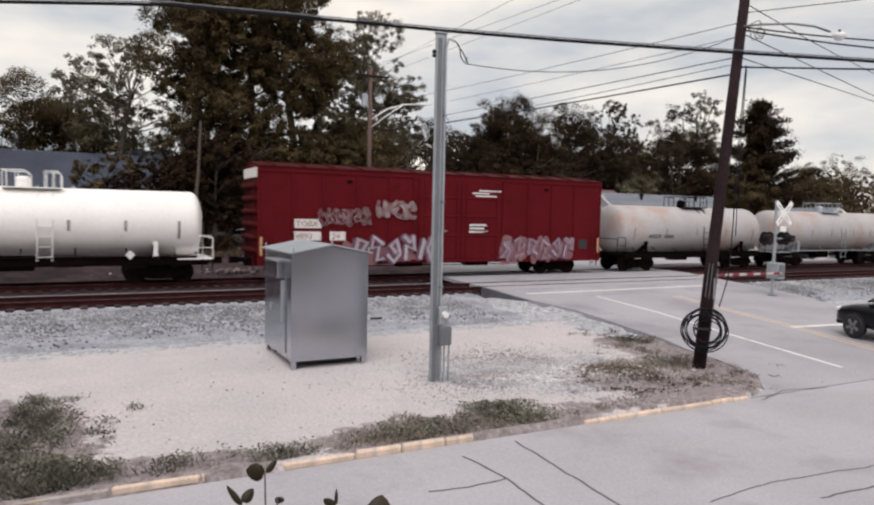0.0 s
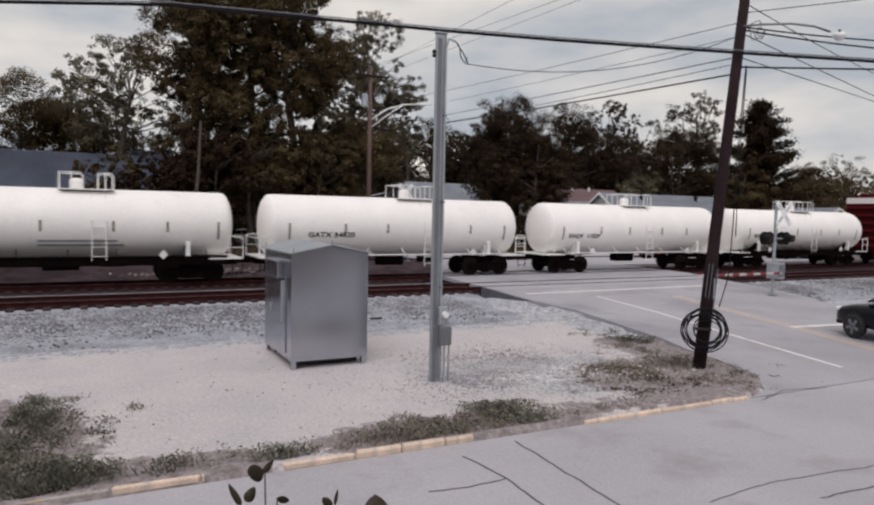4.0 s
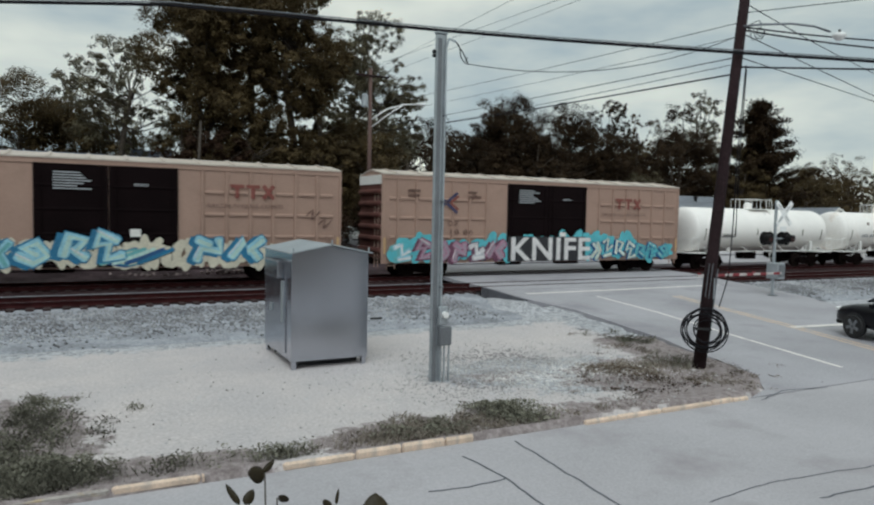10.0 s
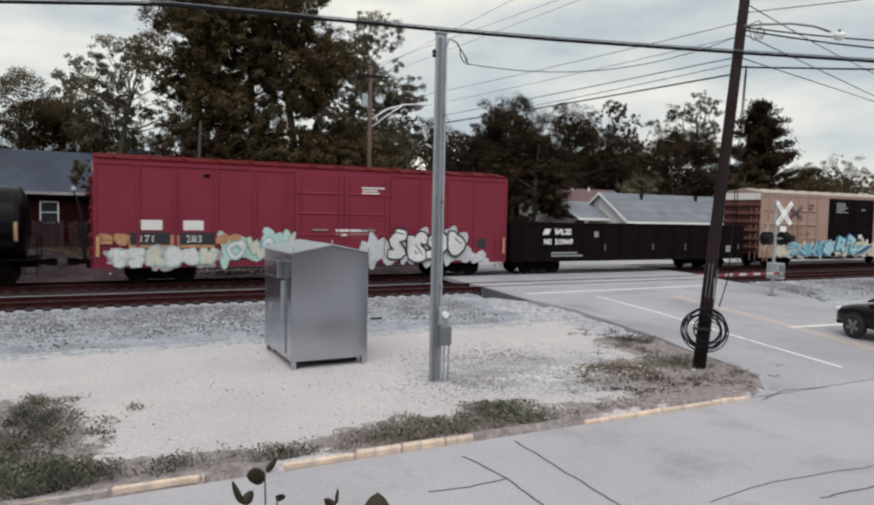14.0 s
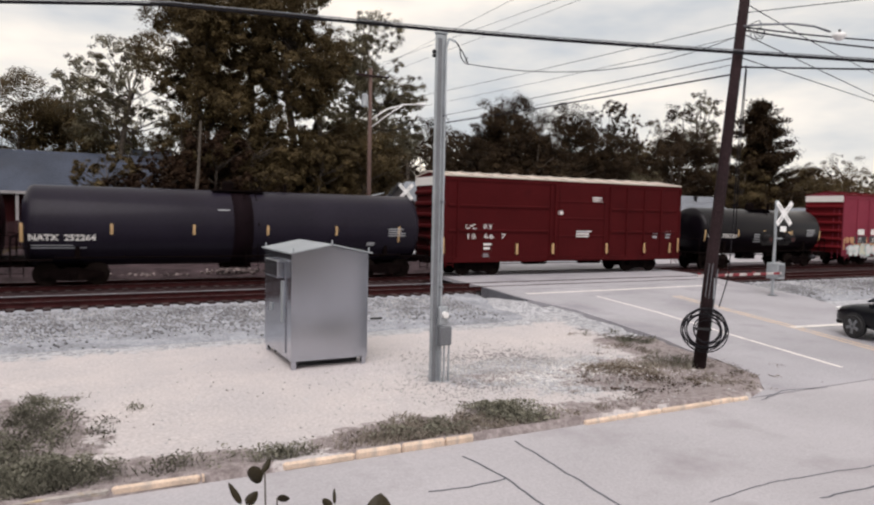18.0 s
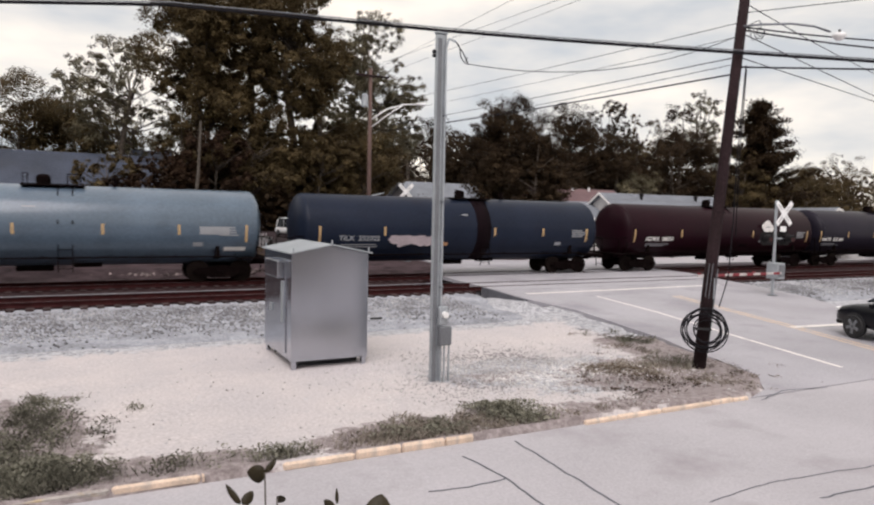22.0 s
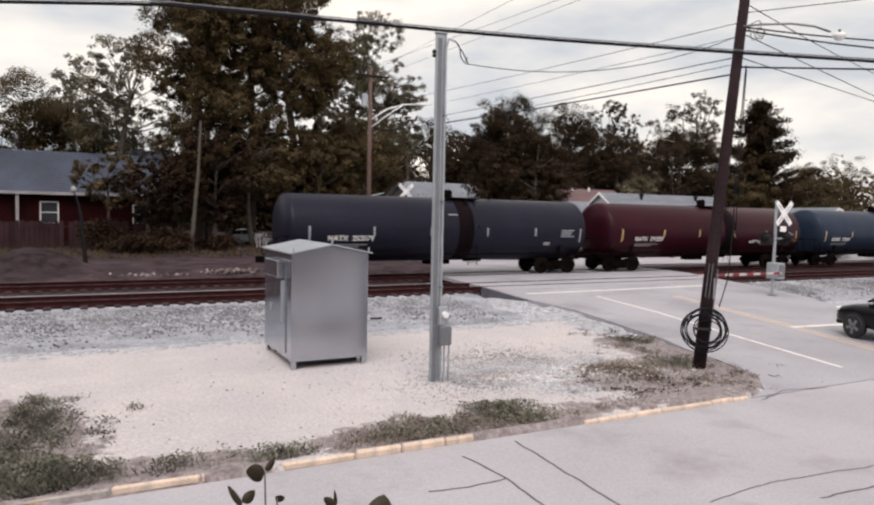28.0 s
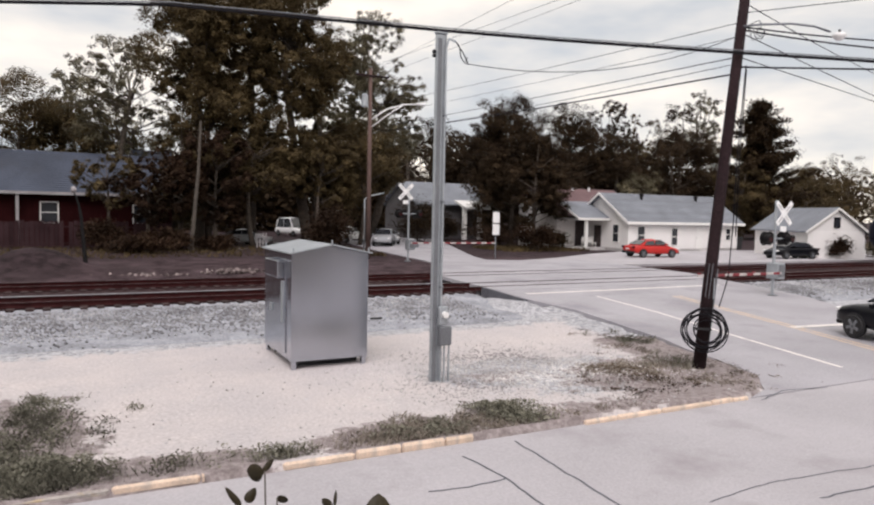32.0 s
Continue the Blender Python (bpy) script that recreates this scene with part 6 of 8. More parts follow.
for x, y, z in green:
    hgt = 0.05 + 0.30 * max(0.0, noise.noise((x * 1.8, y * 1.8, 5)) + 0.25) if y < 13.5 else 0.05
    weed_pts.append((x + rnd.gauss(0, 0.03), y + rnd.gauss(0, 0.03), z + 0.01 + hgt * rnd.random()))
for _ in range(5200):
    x, y = rng.normal(6.42, 0.26), rng.normal(10.12, 0.34)
    if y > 9.52:
        x -= 0.35 * (y - 10.1)
        weed_pts.append((x + 0.35, y, ground_z(x, y) + 0.36 * math.sqrt(rnd.random()) * math.exp(-((y - 10.2) / 0.55) ** 2) * (0.55 + 0.45 * noise.noise((x * 4, y * 4, 2)))))
for _ in range(2600):
    x, y = rng.normal(5.0, 0.42), rng.normal(9.95, 0.25)
    if y > 9.55:
        weed_pts.append((x, y, ground_z(x, y) + 0.16 * rnd.random() * max(0.1, noise.noise((x * 3, y * 3, 7)) + 0.4)))
v, f = leaf_cards(weed_pts, 0.010, 0.034, 78, 0.6)
tagged(new("weeds", raw_mesh("weeds", v, f, M_WEED)), "low grey-green weeds at the gravel's edge", "weeds", kind="stuff")
blades("weed_stalks", green[::6], 0.03, 0.20, M_WEED, "thin weed stalks at the gravel's edge", 0.005, 1.0)
dry = patch(2800, 4.7, 9.78, 0.9, 0.17, 70) + patch(2200, 4.9, 10.1, 0.45, 0.28, 60) + patch(1800, 6.3, 10.0, 0.36, 0.30, 50) + patch(1700, 11.1, 12.2, 0.45, 0.3, 40) + patch(1500, 12.6, 12.0, 0.5, 0.4, 30) + patch(1500, 11.8, 11.6, 1.4, 0.9, 60) + patch(900, 13.4, 13.4, 0.35, 1.2, 26) + patch(700, 12.9, 10.5, 0.7, 0.5, 20) + patch(350, 8.6, 9.8, 0.9, 0.25, 14)
blades("dry_grass", dry, 0.02, 0.09, M_GRASS, "low dry grass and dead weeds", 0.009, 1.6)
far_grass = [(rng.uniform(-12, 15.5), rng.uniform(46, 57), 0.36) for _ in range(5000)] + [(rng.uniform(33, 42), rng.uniform(50, 57), 0.36) for _ in range(2500)] + [(rng.uniform(16, 20.0), rng.uniform(46, 58), 0.36) for _ in range(1500)]
blades("lawn", far_grass, 0.12, 0.4, M_LEAF, "rough grass before the houses", 0.04, 0.8)
litter = []
for cx, cy, rx, ry, n in ((11.0, 11.4, 1.2, 0.6, 30), (6.6, 10.3, 0.5, 0.4, 30), (-0.9, 11.6, 0.8, 1.0, 120)):
    for _ in range(n):
        x, y = rng.normal(cx, rx), rng.normal(cy, ry)
        if y > 9.5:
            litter.append((x, y, ground_z(x, y) + 0.015))
for cx, cy, rx, ry, n in ((10.9, 11.35, 0.30, 0.16, 420), (11.3, 11.15, 0.22, 0.12, 260), (9.75, 10.75, 0.16, 0.08, 120), (10.05, 10.55, 0.13, 0.07, 90), (10.35, 10.35, 0.20, 0.08, 160), (11.25, 10.5, 0.25, 0.07, 170), (11.7, 10.35, 0.16, 0.07, 120), (10.0, 11.9, 0.10, 0.06, 50), (10.9, 12.3, 0.45, 0.14, 300), (11.3, 12.0, 0.3, 0.10, 300), (9.7, 11.5, 0.12, 0.06, 60), (12.2, 10.8, 0.2, 0.08, 90)):
    for _ in range(n // 2):
        x, y = rng.normal(cx, rx), rng.normal(cy, 1.5 * ry)
        if y > 9.5:
            litter.append((x, y, ground_z(x, y) + 0.012 + 0.06 * rng.random() * math.exp(-((x - cx) / rx) ** 2)))
v, f = leaf_cards(litter, 0.012, 0.040, 77, 0.8)
tagged(new("leaf_litter", raw_mesh("leaf_litter", v, f, leafy("dead_leaves", (0.03, 0.022, 0.018), (0.12, 0.085, 0.06), 0.8))), "dead brown leaves scattered on the soil", "leaves", kind="stuff")
rub = [(rng.normal(6.9, 0.75), rng.normal(35.6, 0.35), 0.34 + 0.16 * rng.random()) for _ in range(150)] + [(rng.normal(3.2, 0.9), rng.normal(35.3, 0.25), 0.33) for _ in range(40)] + [(rng.normal(-1.5, 2.6), rng.normal(36.4, 0.5), 0.33) for _ in range(60)]
scatter_stones("rubble", rub, 0.05, 0.14, leafy("mauve_rubble", (0.10, 0.08, 0.085), (0.36, 0.31, 0.32), 0.9, 0.0), "pale broken rubble heaped beside the far track")

# sapling that reaches up before the camera
sap = thing("sapling", "slender sapling with a few broad dark leaves at its tips", "sapling", pose(0.62, 2.30, -0.12))
bm = B()
TIPS = [(-0.074, 0.0, 2.795), (-0.148, 0.02, 2.683), (-0.036, -0.02, 2.708), (0.181, 0.0, 2.636), (0.317, -0.05, 2.56)]
for tx, ty, tz in TIPS:
    tube(bm, [(0, 0, -0.05), (tx * 0.3, ty * 0.3, 1.0), (tx * 0.75, ty * 0.8, 2.1), (tx, ty, tz)], 0.010, 6, 0.0028)
part("stem", bm, surf("sapling_bark", (0.07, 0.06, 0.05), 0.8, 0, 0.3, 8, 60, 0.2), sap, smooth=True)
M_SAPLEAF = surf("dark_sapling_leaf", (0.036, 0.028, 0.014), 0.5, 0, 0.3, 12, 80, 0.1, (0.075, 0.045, 0.026), 0.3, dirt_scale=14, spec=0.25)


def leaf_blade(L, W):
    """One broad leaf with a raised midrib fold and drooping tip."""
    bm = B()
    k = 8
    mid, lef, rig = [], [], []
    for i in range(k + 1):
        a = i / k
        hw = W / 2 * math.sin(math.pi * a ** 0.75) ** 0.65 + 0.0005
        z = -0.12 * L * a * a
        mid.append(bm.verts.new((0, L * a, z)))
        lef.append(bm.verts.new((-hw, L * a, z + hw * 0.35)))
        rig.append(bm.verts.new((hw, L * a, z + hw * 0.35)))
    for i in range(k):
        bm.faces.new((lef[i], mid[i], mid[i + 1], lef[i + 1]))
        bm.faces.new((mid[i], rig[i], rig[i + 1], mid[i + 1]))
    thicken(bm, (0, 0, -0.0008))
    return bm


SAP_LEAVES = []
for i, (px, py, pz, rx, ry, rz, L, W) in enumerate([(-0.074, 0.0, 2.797, 75, -100, -15, 0.066, 0.062), (-0.076, 0.0, 2.797, 70, 42, -15, 0.055, 0.022), (-0.148, 0.02, 2.687, 80, -32, -10, 0.085, 0.022), (-0.139, 0.02, 2.691, 70, 40, -20, 0.055, 0.036), (-0.037, -0.02, 2.712, 65, 125, -15, 0.05, 0.026), (0.181, 0.0, 2.636, 80, 2, -20, 0.055, 0.012), (0.176, 0.0, 2.632, 60, -70, -20, 0.055, 0.034), (0.317, -0.05, 2.56, 72, 8, -20, 0.105, 0.1)]):
    o = part("leaf", leaf_blade(L, W), M_SAPLEAF, sap, smooth=True)
    o.matrix_basis = pose(px, py, pz, rx, ry, rz)
    SAP_LEAVES.append((o, (px, py, pz, rx, ry, rz)))


# ---- the freight train ----
# frame and bogie base set near black by eye
M_FRAME = surf("near_black_car_frame", (0.0055, 0.0032, 0.0032), 0.95, 0.0, 0.4, 2, 25, 0.2, (0.022, 0.013, 0.011), 0.15, spec=0.04)
M_WHEEL = surf("brown_wheel_steel", (0.011, 0.007, 0.006), 0.9, 0.0, 0.3, 4, 30, 0.1, spec=0.1)
def enamel(name, base, dirt, rough, coat, spec=0.08):
    """Glossy car enamel under a hard clear coat, stained in broad patches."""
    m = surf(name, base, rough, 0, 0.22, 0.5, 12, 0.0, dirt, 0.22, dirt_scale=0.4, spec=spec)
    b = m.node_tree.nodes["Principled BSDF"]
    b.inputs["Coat Weight"].default_value = coat
    b.inputs["Coat Roughness"].default_value = 0.20
    b.inputs["Coat IOR"].default_value = 1.55
    return m


M_TANKWHITE = surf("white_tank_paint", (0.90, 0.87, 0.84), 0.5, 0, 0.06, 0.6, 12, 0.02, (0.62, 0.57, 0.52), 0.10, dirt_scale=0.5)
M_TANKSTAIN = surf("stained_white_tank_paint", (0.88, 0.85, 0.82), 0.5, 0, 0.10, 0.6, 12, 0.02, (0.55, 0.42, 0.33), 0.22, dirt_scale=0.6)
M_TANKGREY = surf("grey_tank_paint_rust_streaked", (0.42, 0.40, 0.40), 0.55, 0, 0.15, 0.5, 12, 0.02, (0.42, 0.26, 0.19), 0.45, dirt_scale=0.35)
M_TANKBLACK = enamel("black_tank_paint", (0.0036, 0.0026, 0.0046), (0.007, 0.005, 0.006), 0.3, 0.17)
M_TANKCHAR = enamel("charcoal_tank_paint", (0.0155, 0.0128, 0.0215), (0.0135, 0.0092, 0.0155), 0.4, 0.09)
M_TANKMAROONBLK = enamel("brown_black_tank_paint", (0.0145, 0.0032, 0.0066), (0.016, 0.0042, 0.0074), 0.42, 0.035)
M_TANKBLUE = enamel("blue_grey_tank_paint", (0.0128, 0.0180, 0.034), (0.013, 0.0125, 0.024), 0.4, 0.08)
M_TANKSLATE = enamel("dark_slate_tank_paint", (0.0140, 0.0140, 0.0250), (0.013, 0.0105, 0.018), 0.4, 0.09)
M_TANKPALE = enamel("pale_blue_grey_tank_paint", (0.088, 0.126, 0.174), (0.052, 0.070, 0.092), 0.34, 0.7, 0.3)
M_TANKMID = enamel("slate_tank_paint", (0.0190, 0.0300, 0.053), (0.016, 0.019, 0.034), 0.4, 0.12)
M_TANKMAROON = enamel("maroon_tank_paint", (0.029, 0.0042, 0.0092), (0.012, 0.003, 0.0072), 0.4, 0.10)
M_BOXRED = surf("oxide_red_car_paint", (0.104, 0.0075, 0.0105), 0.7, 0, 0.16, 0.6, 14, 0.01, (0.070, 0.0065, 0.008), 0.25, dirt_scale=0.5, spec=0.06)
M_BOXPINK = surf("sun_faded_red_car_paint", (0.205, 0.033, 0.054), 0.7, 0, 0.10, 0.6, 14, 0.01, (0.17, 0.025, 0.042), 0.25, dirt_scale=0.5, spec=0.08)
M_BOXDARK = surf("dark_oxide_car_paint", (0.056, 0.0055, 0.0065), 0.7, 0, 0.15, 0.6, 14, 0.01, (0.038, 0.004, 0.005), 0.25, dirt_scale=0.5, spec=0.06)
M_BOXTAN = surf("tan_yellow_car_paint", (0.358, 0.243, 0.195), 0.65, 0, 0.08, 0.6, 14, 0.01, (0.31, 0.212, 0.168), 0.25, dirt_scale=0.5, spec=0.2)
M_BOXDOOR = surf("black_door_paint", (0.006, 0.003, 0.0035), 0.85, 0, 0.3, 0.8, 14, 0.01, spec=0.08)
M_GONBLACK = surf("black_gondola_paint", (0.0075, 0.004, 0.0045), 0.85, 0, 0.3, 0.8, 14, 0.02, spec=0.08)
M_ROOFMETAL = surf("pale_roof_sheet", (0.55, 0.48, 0.42), 0.5, 0.2, 0.15, 1, 14, 0.02)
M_YSTRIPE = surf("yellow_reflective_strip", (0.54, 0.36, 0.17), 0.5, 0, 0.05, 4, 20, 0)
M_DSTRIPE = surf("dull_grey_strip", (0.22, 0.20, 0.17), 0.5, 0, 0.1, 4, 20, 0)
M_BELT = surf("black_band_paint", (0.0075, 0.0038, 0.0055), 0.7, 0, 0.3, 1, 12, 0.0, spec=0.05)
M_TXTWHITE = surf("white_stencil_paint", (0.72, 0.70, 0.68), 0.6, 0, 0.08, 4, 20, 0)
M_TXTBLACK = surf("black_stencil_paint", (0.045, 0.045, 0.05), 0.6, 0, 0.1, 4, 20, 0)
M_TXTGREY = surf("faded_grey_stencil_paint", (0.30, 0.31, 0.33), 0.6, 0, 0.1, 4, 20, 0)
M_TXTRED = surf("red_emblem_paint", (0.20, 0.058, 0.046), 0.6, 0, 0.1, 4, 20, 0)
M_TXTBLUE = surf("blue_emblem_paint", (0.045, 0.042, 0.10), 0.6, 0, 0.1, 4, 20, 0)
M_TXTBROWN = surf("brown_stencil_paint", (0.12, 0.065, 0.05), 0.6, 0, 0.1, 4, 20, 0)


def spray(name, c):
    return surf(name, c, 0.55, 0, 0.18, 1.5, 12, 0.0)


S_WHITE, S_GREY, S_CYAN, S_TEAL = spray("white_spray", (0.68, 0.66, 0.66)), spray("grey_spray", (0.40, 0.37, 0.39)), spray("cyan_spray", (0.12, 0.45, 0.52)), spray("teal_spray", (0.16, 0.40, 0.42))
S_PINK, S_BLUE, S_NAVY, S_CREAM, S_BLACK = spray("mauve_spray", (0.36, 0.20, 0.28)), spray("light_blue_spray", (0.30, 0.55, 0.66)), spray("navy_spray", (0.02, 0.08, 0.22)), spray("cream_spray", (0.60, 0.56, 0.45)), spray("black_spray", (0.02, 0.02, 0.025))
S_ROSE, M_DULLORANGE = spray("rose_grey_spray", (0.30, 0.25, 0.27)), spray("dull_orange_stencil", (0.30, 0.17, 0.08))
S_DEEPBLUE, S_PURPLE = spray("deep_blue_spray", (0.03, 0.16, 0.30)), spray("dark_mauve_spray", (0.13, 0.05, 0.09))
S_LILAC = spray("lilac_grey_spray", (0.30, 0.25, 0.30))
S_DUSK = spray("dull_rose_spray", (0.22, 0.10, 0.11))
S_PALEGREY = spray("pale_grey_spray", (0.52, 0.53, 0.56))
S_MINT, S_ORANGE = spray("mint_spray", (0.45, 0.62, 0.58)), spray("orange_spray", (0.45, 0.24, 0.12))

# one bogie, shared by all cars
def bogie_meshes():
    bm = B()
    for s in (-1, 1):
        y = s * 1.0
        prism(bm, [(-1.15, 0.50), (-0.95, 0.62), (-0.35, 0.66), (-0.25, 0.72), (0.25, 0.72), (0.35, 0.66), (0.95, 0.62), (1.15, 0.50), (1.15, 0.36), (0.85, 0.36), (0.40, 0.20), (-0.40, 0.20), (-0.85, 0.36), (-1.15, 0.36)], "y", y - 0.06, y + 0.06)
        for k in (-0.12, 0.0, 0.12):
            lathe(bm, [(0.22, 0.06), (0.50, 0.06)], 8, "z", (k, y + s * 0.08, 0))
        for xx in (-0.89, 0.89):
            lathe(bm, [(-0.09, 0.13), (0.09, 0.13)], 12, "y", (xx, y + s * 0.05, 0.46))
    box(bm, -0.22, -1.0, 0.42, 0.22, 1.0, 0.66, 0.02)
    frame_me = mesh_of(bm)
    frame_me.materials.append(M_FRAME)
    bm = B()
    for s in (-1, 1):
        lathe(bm, [(-0.07, 0.25), (-0.065, 0.40), (-0.06, 0.455), (0.05, 0.455), (0.06, 0.48), (0.07, 0.48), (0.075, 0.25)] if s > 0 else [(-0.075, 0.25), (-0.07, 0.48), (-0.06, 0.48), (-0.05, 0.455), (0.06, 0.455), (0.065, 0.40), (0.07, 0.25)], 24, "y", (0, -s * 0.75, 0.455))
    lathe(bm, [(-0.75, 0.08), (0.75, 0.08)], 10, "y", (0, 0, 0.455))
    wheel_me = mesh_of(bm)
    wheel_me.materials.append(M_WHEEL)
    bm = B()
    box(bm, -0.5, -0.10, -0.10, 0.15, 0.10, 0.10, 0.02)
    prism(bm, [(0.10, -0.14), (0.42, -0.12), (0.48, 0.0), (0.36, 0.10), (0.10, 0.14)], "z", -0.14, 0.14)
    coup_me = mesh_of(bm)
    coup_me.materials.append(M_FRAME)
    return frame_me, wheel_me, coup_me


BOGIE, WHEELSET, COUPLER = bogie_meshes()
TRACK_Y, RAIL_Z = 31.2, 0.4535
CARS = []


def rail_car(name, label, category, left, right, truck_in, reach):
    """An empty car at its place at the start: ends, bogies, couplers. Returns it with its half length."""
    c = thing(name, label, category, pose((left + right) / 2, TRACK_Y, RAIL_Z), "cars of the freight train")
    h = (right - left) / 2
    for s in (-1, 1):
        b_ = part("bogie", BOGIE, None, c)
        b_.matrix_basis = pose(s * (h - truck_in), 0, 0)
        for k in (-0.89, 0.89):
            part("wheelset", WHEELSET, None, b_).matrix_basis = pose(k, 0, 0)
        part("coupler", COUPLER, None, c).matrix_basis = pose(s * (h + reach), 0, 0.88, 0, 0, 0 if s > 0 else 180)
    CARS.append(c)
    return c, h


def on_shell(R, zc, z, lift=0.006):
    """y on the near side of a round tank at height z."""
    return -math.sqrt(max(0.01, R * R - (z - zc) ** 2)) - lift


def shell_patch(R, zc, x0, x1, z0, z1, lift=0.006, n=5):
    """A thin patch that follows the tank's round side."""
    bm = B()
    lo, hi = [], []
    for i in range(n + 1):
        z = z0 + (z1 - z0) * i / n
        y = on_shell(R, zc, z, lift)
        lo.append(bm.verts.new((x0, y, z)))
        hi.append(bm.verts.new((x1, y, z)))
    for i in range(n):
        bm.faces.new((lo[i], hi[i], hi[i + 1], lo[i + 1]))
    return bm


def spread(o, x0, x1):
    """How much to widen writing so that it runs from x0 to x1."""
    return (x1 - x0) / max(v.co.x for v in o.data.vertices)


def shell_text(text, height, material, car_, R, zc, x, z, x1=None):
    """Writing on the tank's side, tilted as the side is at that height; x1: where it ends."""
    o = lettering(text, height, material, car_, x, 0, 0, bold=0.012)
    wide = spread(o, x, x1) if x1 is not None else 1.0
    a = math.asin(max(-1, min(1, (z + height / 2 - zc) / R)))
    o.matrix_basis = Matrix.Translation((x, on_shell(R, zc, z, 0.012 + 0.5 * height * height / (2 * R) * 0.2), z)) @ Euler((radians(90) - a, 0, 0)).to_matrix().to_4x4() @ Matrix.Diagonal((wide, 1, 1, 1))
    return o


def rail_line(bm, pts, r=0.025):
    return tube(bm, pts, r, 6)


def ladder(car_, x, y, z0, z1, w, material, lean=0.0, name="ladder"):
    bm = B()
    for s in (-w / 2, w / 2):
        rail_line(bm, [(x + s, y, z0), (x + s, y + lean, z1)], 0.022)
    k = max(2, int((z1 - z0) / 0.32))
    for i in range(k):
        a = (i + 0.4) / k
        rail_line(bm, [(x - w / 2, y + lean * a, z0 + (z1 - z0) * a), (x + w / 2, y + lean * a, z0 + (z1 - z0) * a)], 0.016)
    return part(name, bm, material, car_)


def tank_car(label, left, right, R, zc, paint, trim, stripes, stripe_mat, marks=(), dark_sill=False, cage=True, dome_x=0.0, belt=None, head_paint=None):
    """A tank car. stripes: places along the side; marks: (text, x from, x to, z, height, material); belt: a dark band from x to x."""
    c, h = rail_car("tank_car", label, "tank car", left, right, 1.75, 0.42)
    prof = [(-h + 0.46 * (1 - math.cos(math.pi / 2 * i / 10)), max(0.03, R * math.sin(math.pi / 2 * i / 10) ** 0.82)) for i in range(11)]
    body = prof + [(0, R)] + [(-s, r) for s, r in reversed(prof)]
    shell = part("tank_shell", lathe(B(), body, 40, "x", (0, 0, zc)), paint, c, smooth=True)
    for s in (-1, 1):
        part("seam_ring", lathe(B(), [(s * (h - 0.50) - 0.02, R + 0.004), (s * (h - 0.50) + 0.02, R + 0.004)], 40, "x", (0, 0, zc)), paint, shell, smooth=True)
    if belt:
        part("ladder_belt", lathe(B(), [(belt[0], R + 0.005), (belt[1], R + 0.005)], 40, "x", (0, 0, zc)), M_BELT, shell, "dark painted band round the tank", smooth=True)
    if head_paint:
        part("head_patch", lathe(B(), [(s - 0.012, r) for s, r in prof[:9]], 32, "x", (0, 0, zc)), head_paint, shell, smooth=True)
    # underframe and running gear
    part("stub_sill", box(B(), -h - 0.25, -0.35, 0.70, -h + 2.6, 0.35, 1.05, 0.02), M_FRAME, c)
    part("stub_sill", box(B(), h - 2.6, -0.35, 0.70, h + 0.25, 0.35, 1.05, 0.02), M_FRAME, c)
    for s in (-1, 1):
        part("saddle", prism(B(), [(-1.0, 1.0), (1.0, 1.0), (1.15, zc - 0.62 * R), (-1.15, zc - 0.62 * R)], "x", s * (h - 1.95) - 0.10, s * (h - 1.95) + 0.10), M_FRAME if dark_sill else trim, c)
        part("end_platform", box(B(), min(s * (h - 1.1), s * (h + 0.3)), -1.42, 1.0, max(s * (h - 1.1), s * (h + 0.3)), 1.42, 1.06, 0.01), trim, c)
        bm = B()
        for yy in (-1.4, 1.4):
            rail_line(bm, [(s * (h - 0.32), yy, 1.06), (s * (h - 0.32), yy, 1.88), (s * (h - 0.22), yy, 1.98), (s * (h + 0.2), yy, 1.98), (s * (h + 0.28), yy, 1.88), (s * (h + 0.28), yy, 1.06)])
            rail_line(bm, [(s * (h - 0.32), yy, 1.5), (s * (h + 0.28), yy, 1.5)], 0.018)
        rail_line(bm, [(s * (h + 0.28), -1.4, 1.88), (s * (h + 0.28), 1.4, 1.88)])
        part("handrail", bm, trim, c)
        ladder(c, s * (h + 0.05), -1.44, 0.42, 1.04, 0.42, M_FRAME, name="step")
        part("bolster_post", prism(B(), [(-0.14, 1.06), (0.14, 1.06), (0.09, 1.20), (0.08, 1.62), (0.12, 1.68), (0.06, 1.76), (-0.06, 1.76), (-0.12, 1.68), (-0.08, 1.62), (-0.09, 1.20)], "y", -1.40, -1.28), trim, c).matrix_basis = pose(s * (h - 1.95), 0, 0)
    bm = B()
    rail_line(bm, [(-h + 1.2, -1.42, 1.12), (h - 1.2, -1.42, 1.12)], 0.035)
    for k in range(7):
        xx = (-h + 1.2) + (2 * h - 2.4) * k / 6
        rail_line(bm, [(xx, -1.42, 1.12), (xx, on_shell(R, zc, max(zc - R * 0.72, 1.15), 0) + 0.05, max(zc - R * 0.72, 1.2))], 0.02)
    part("side_rail", bm, trim if not dark_sill else M_FRAME, c)
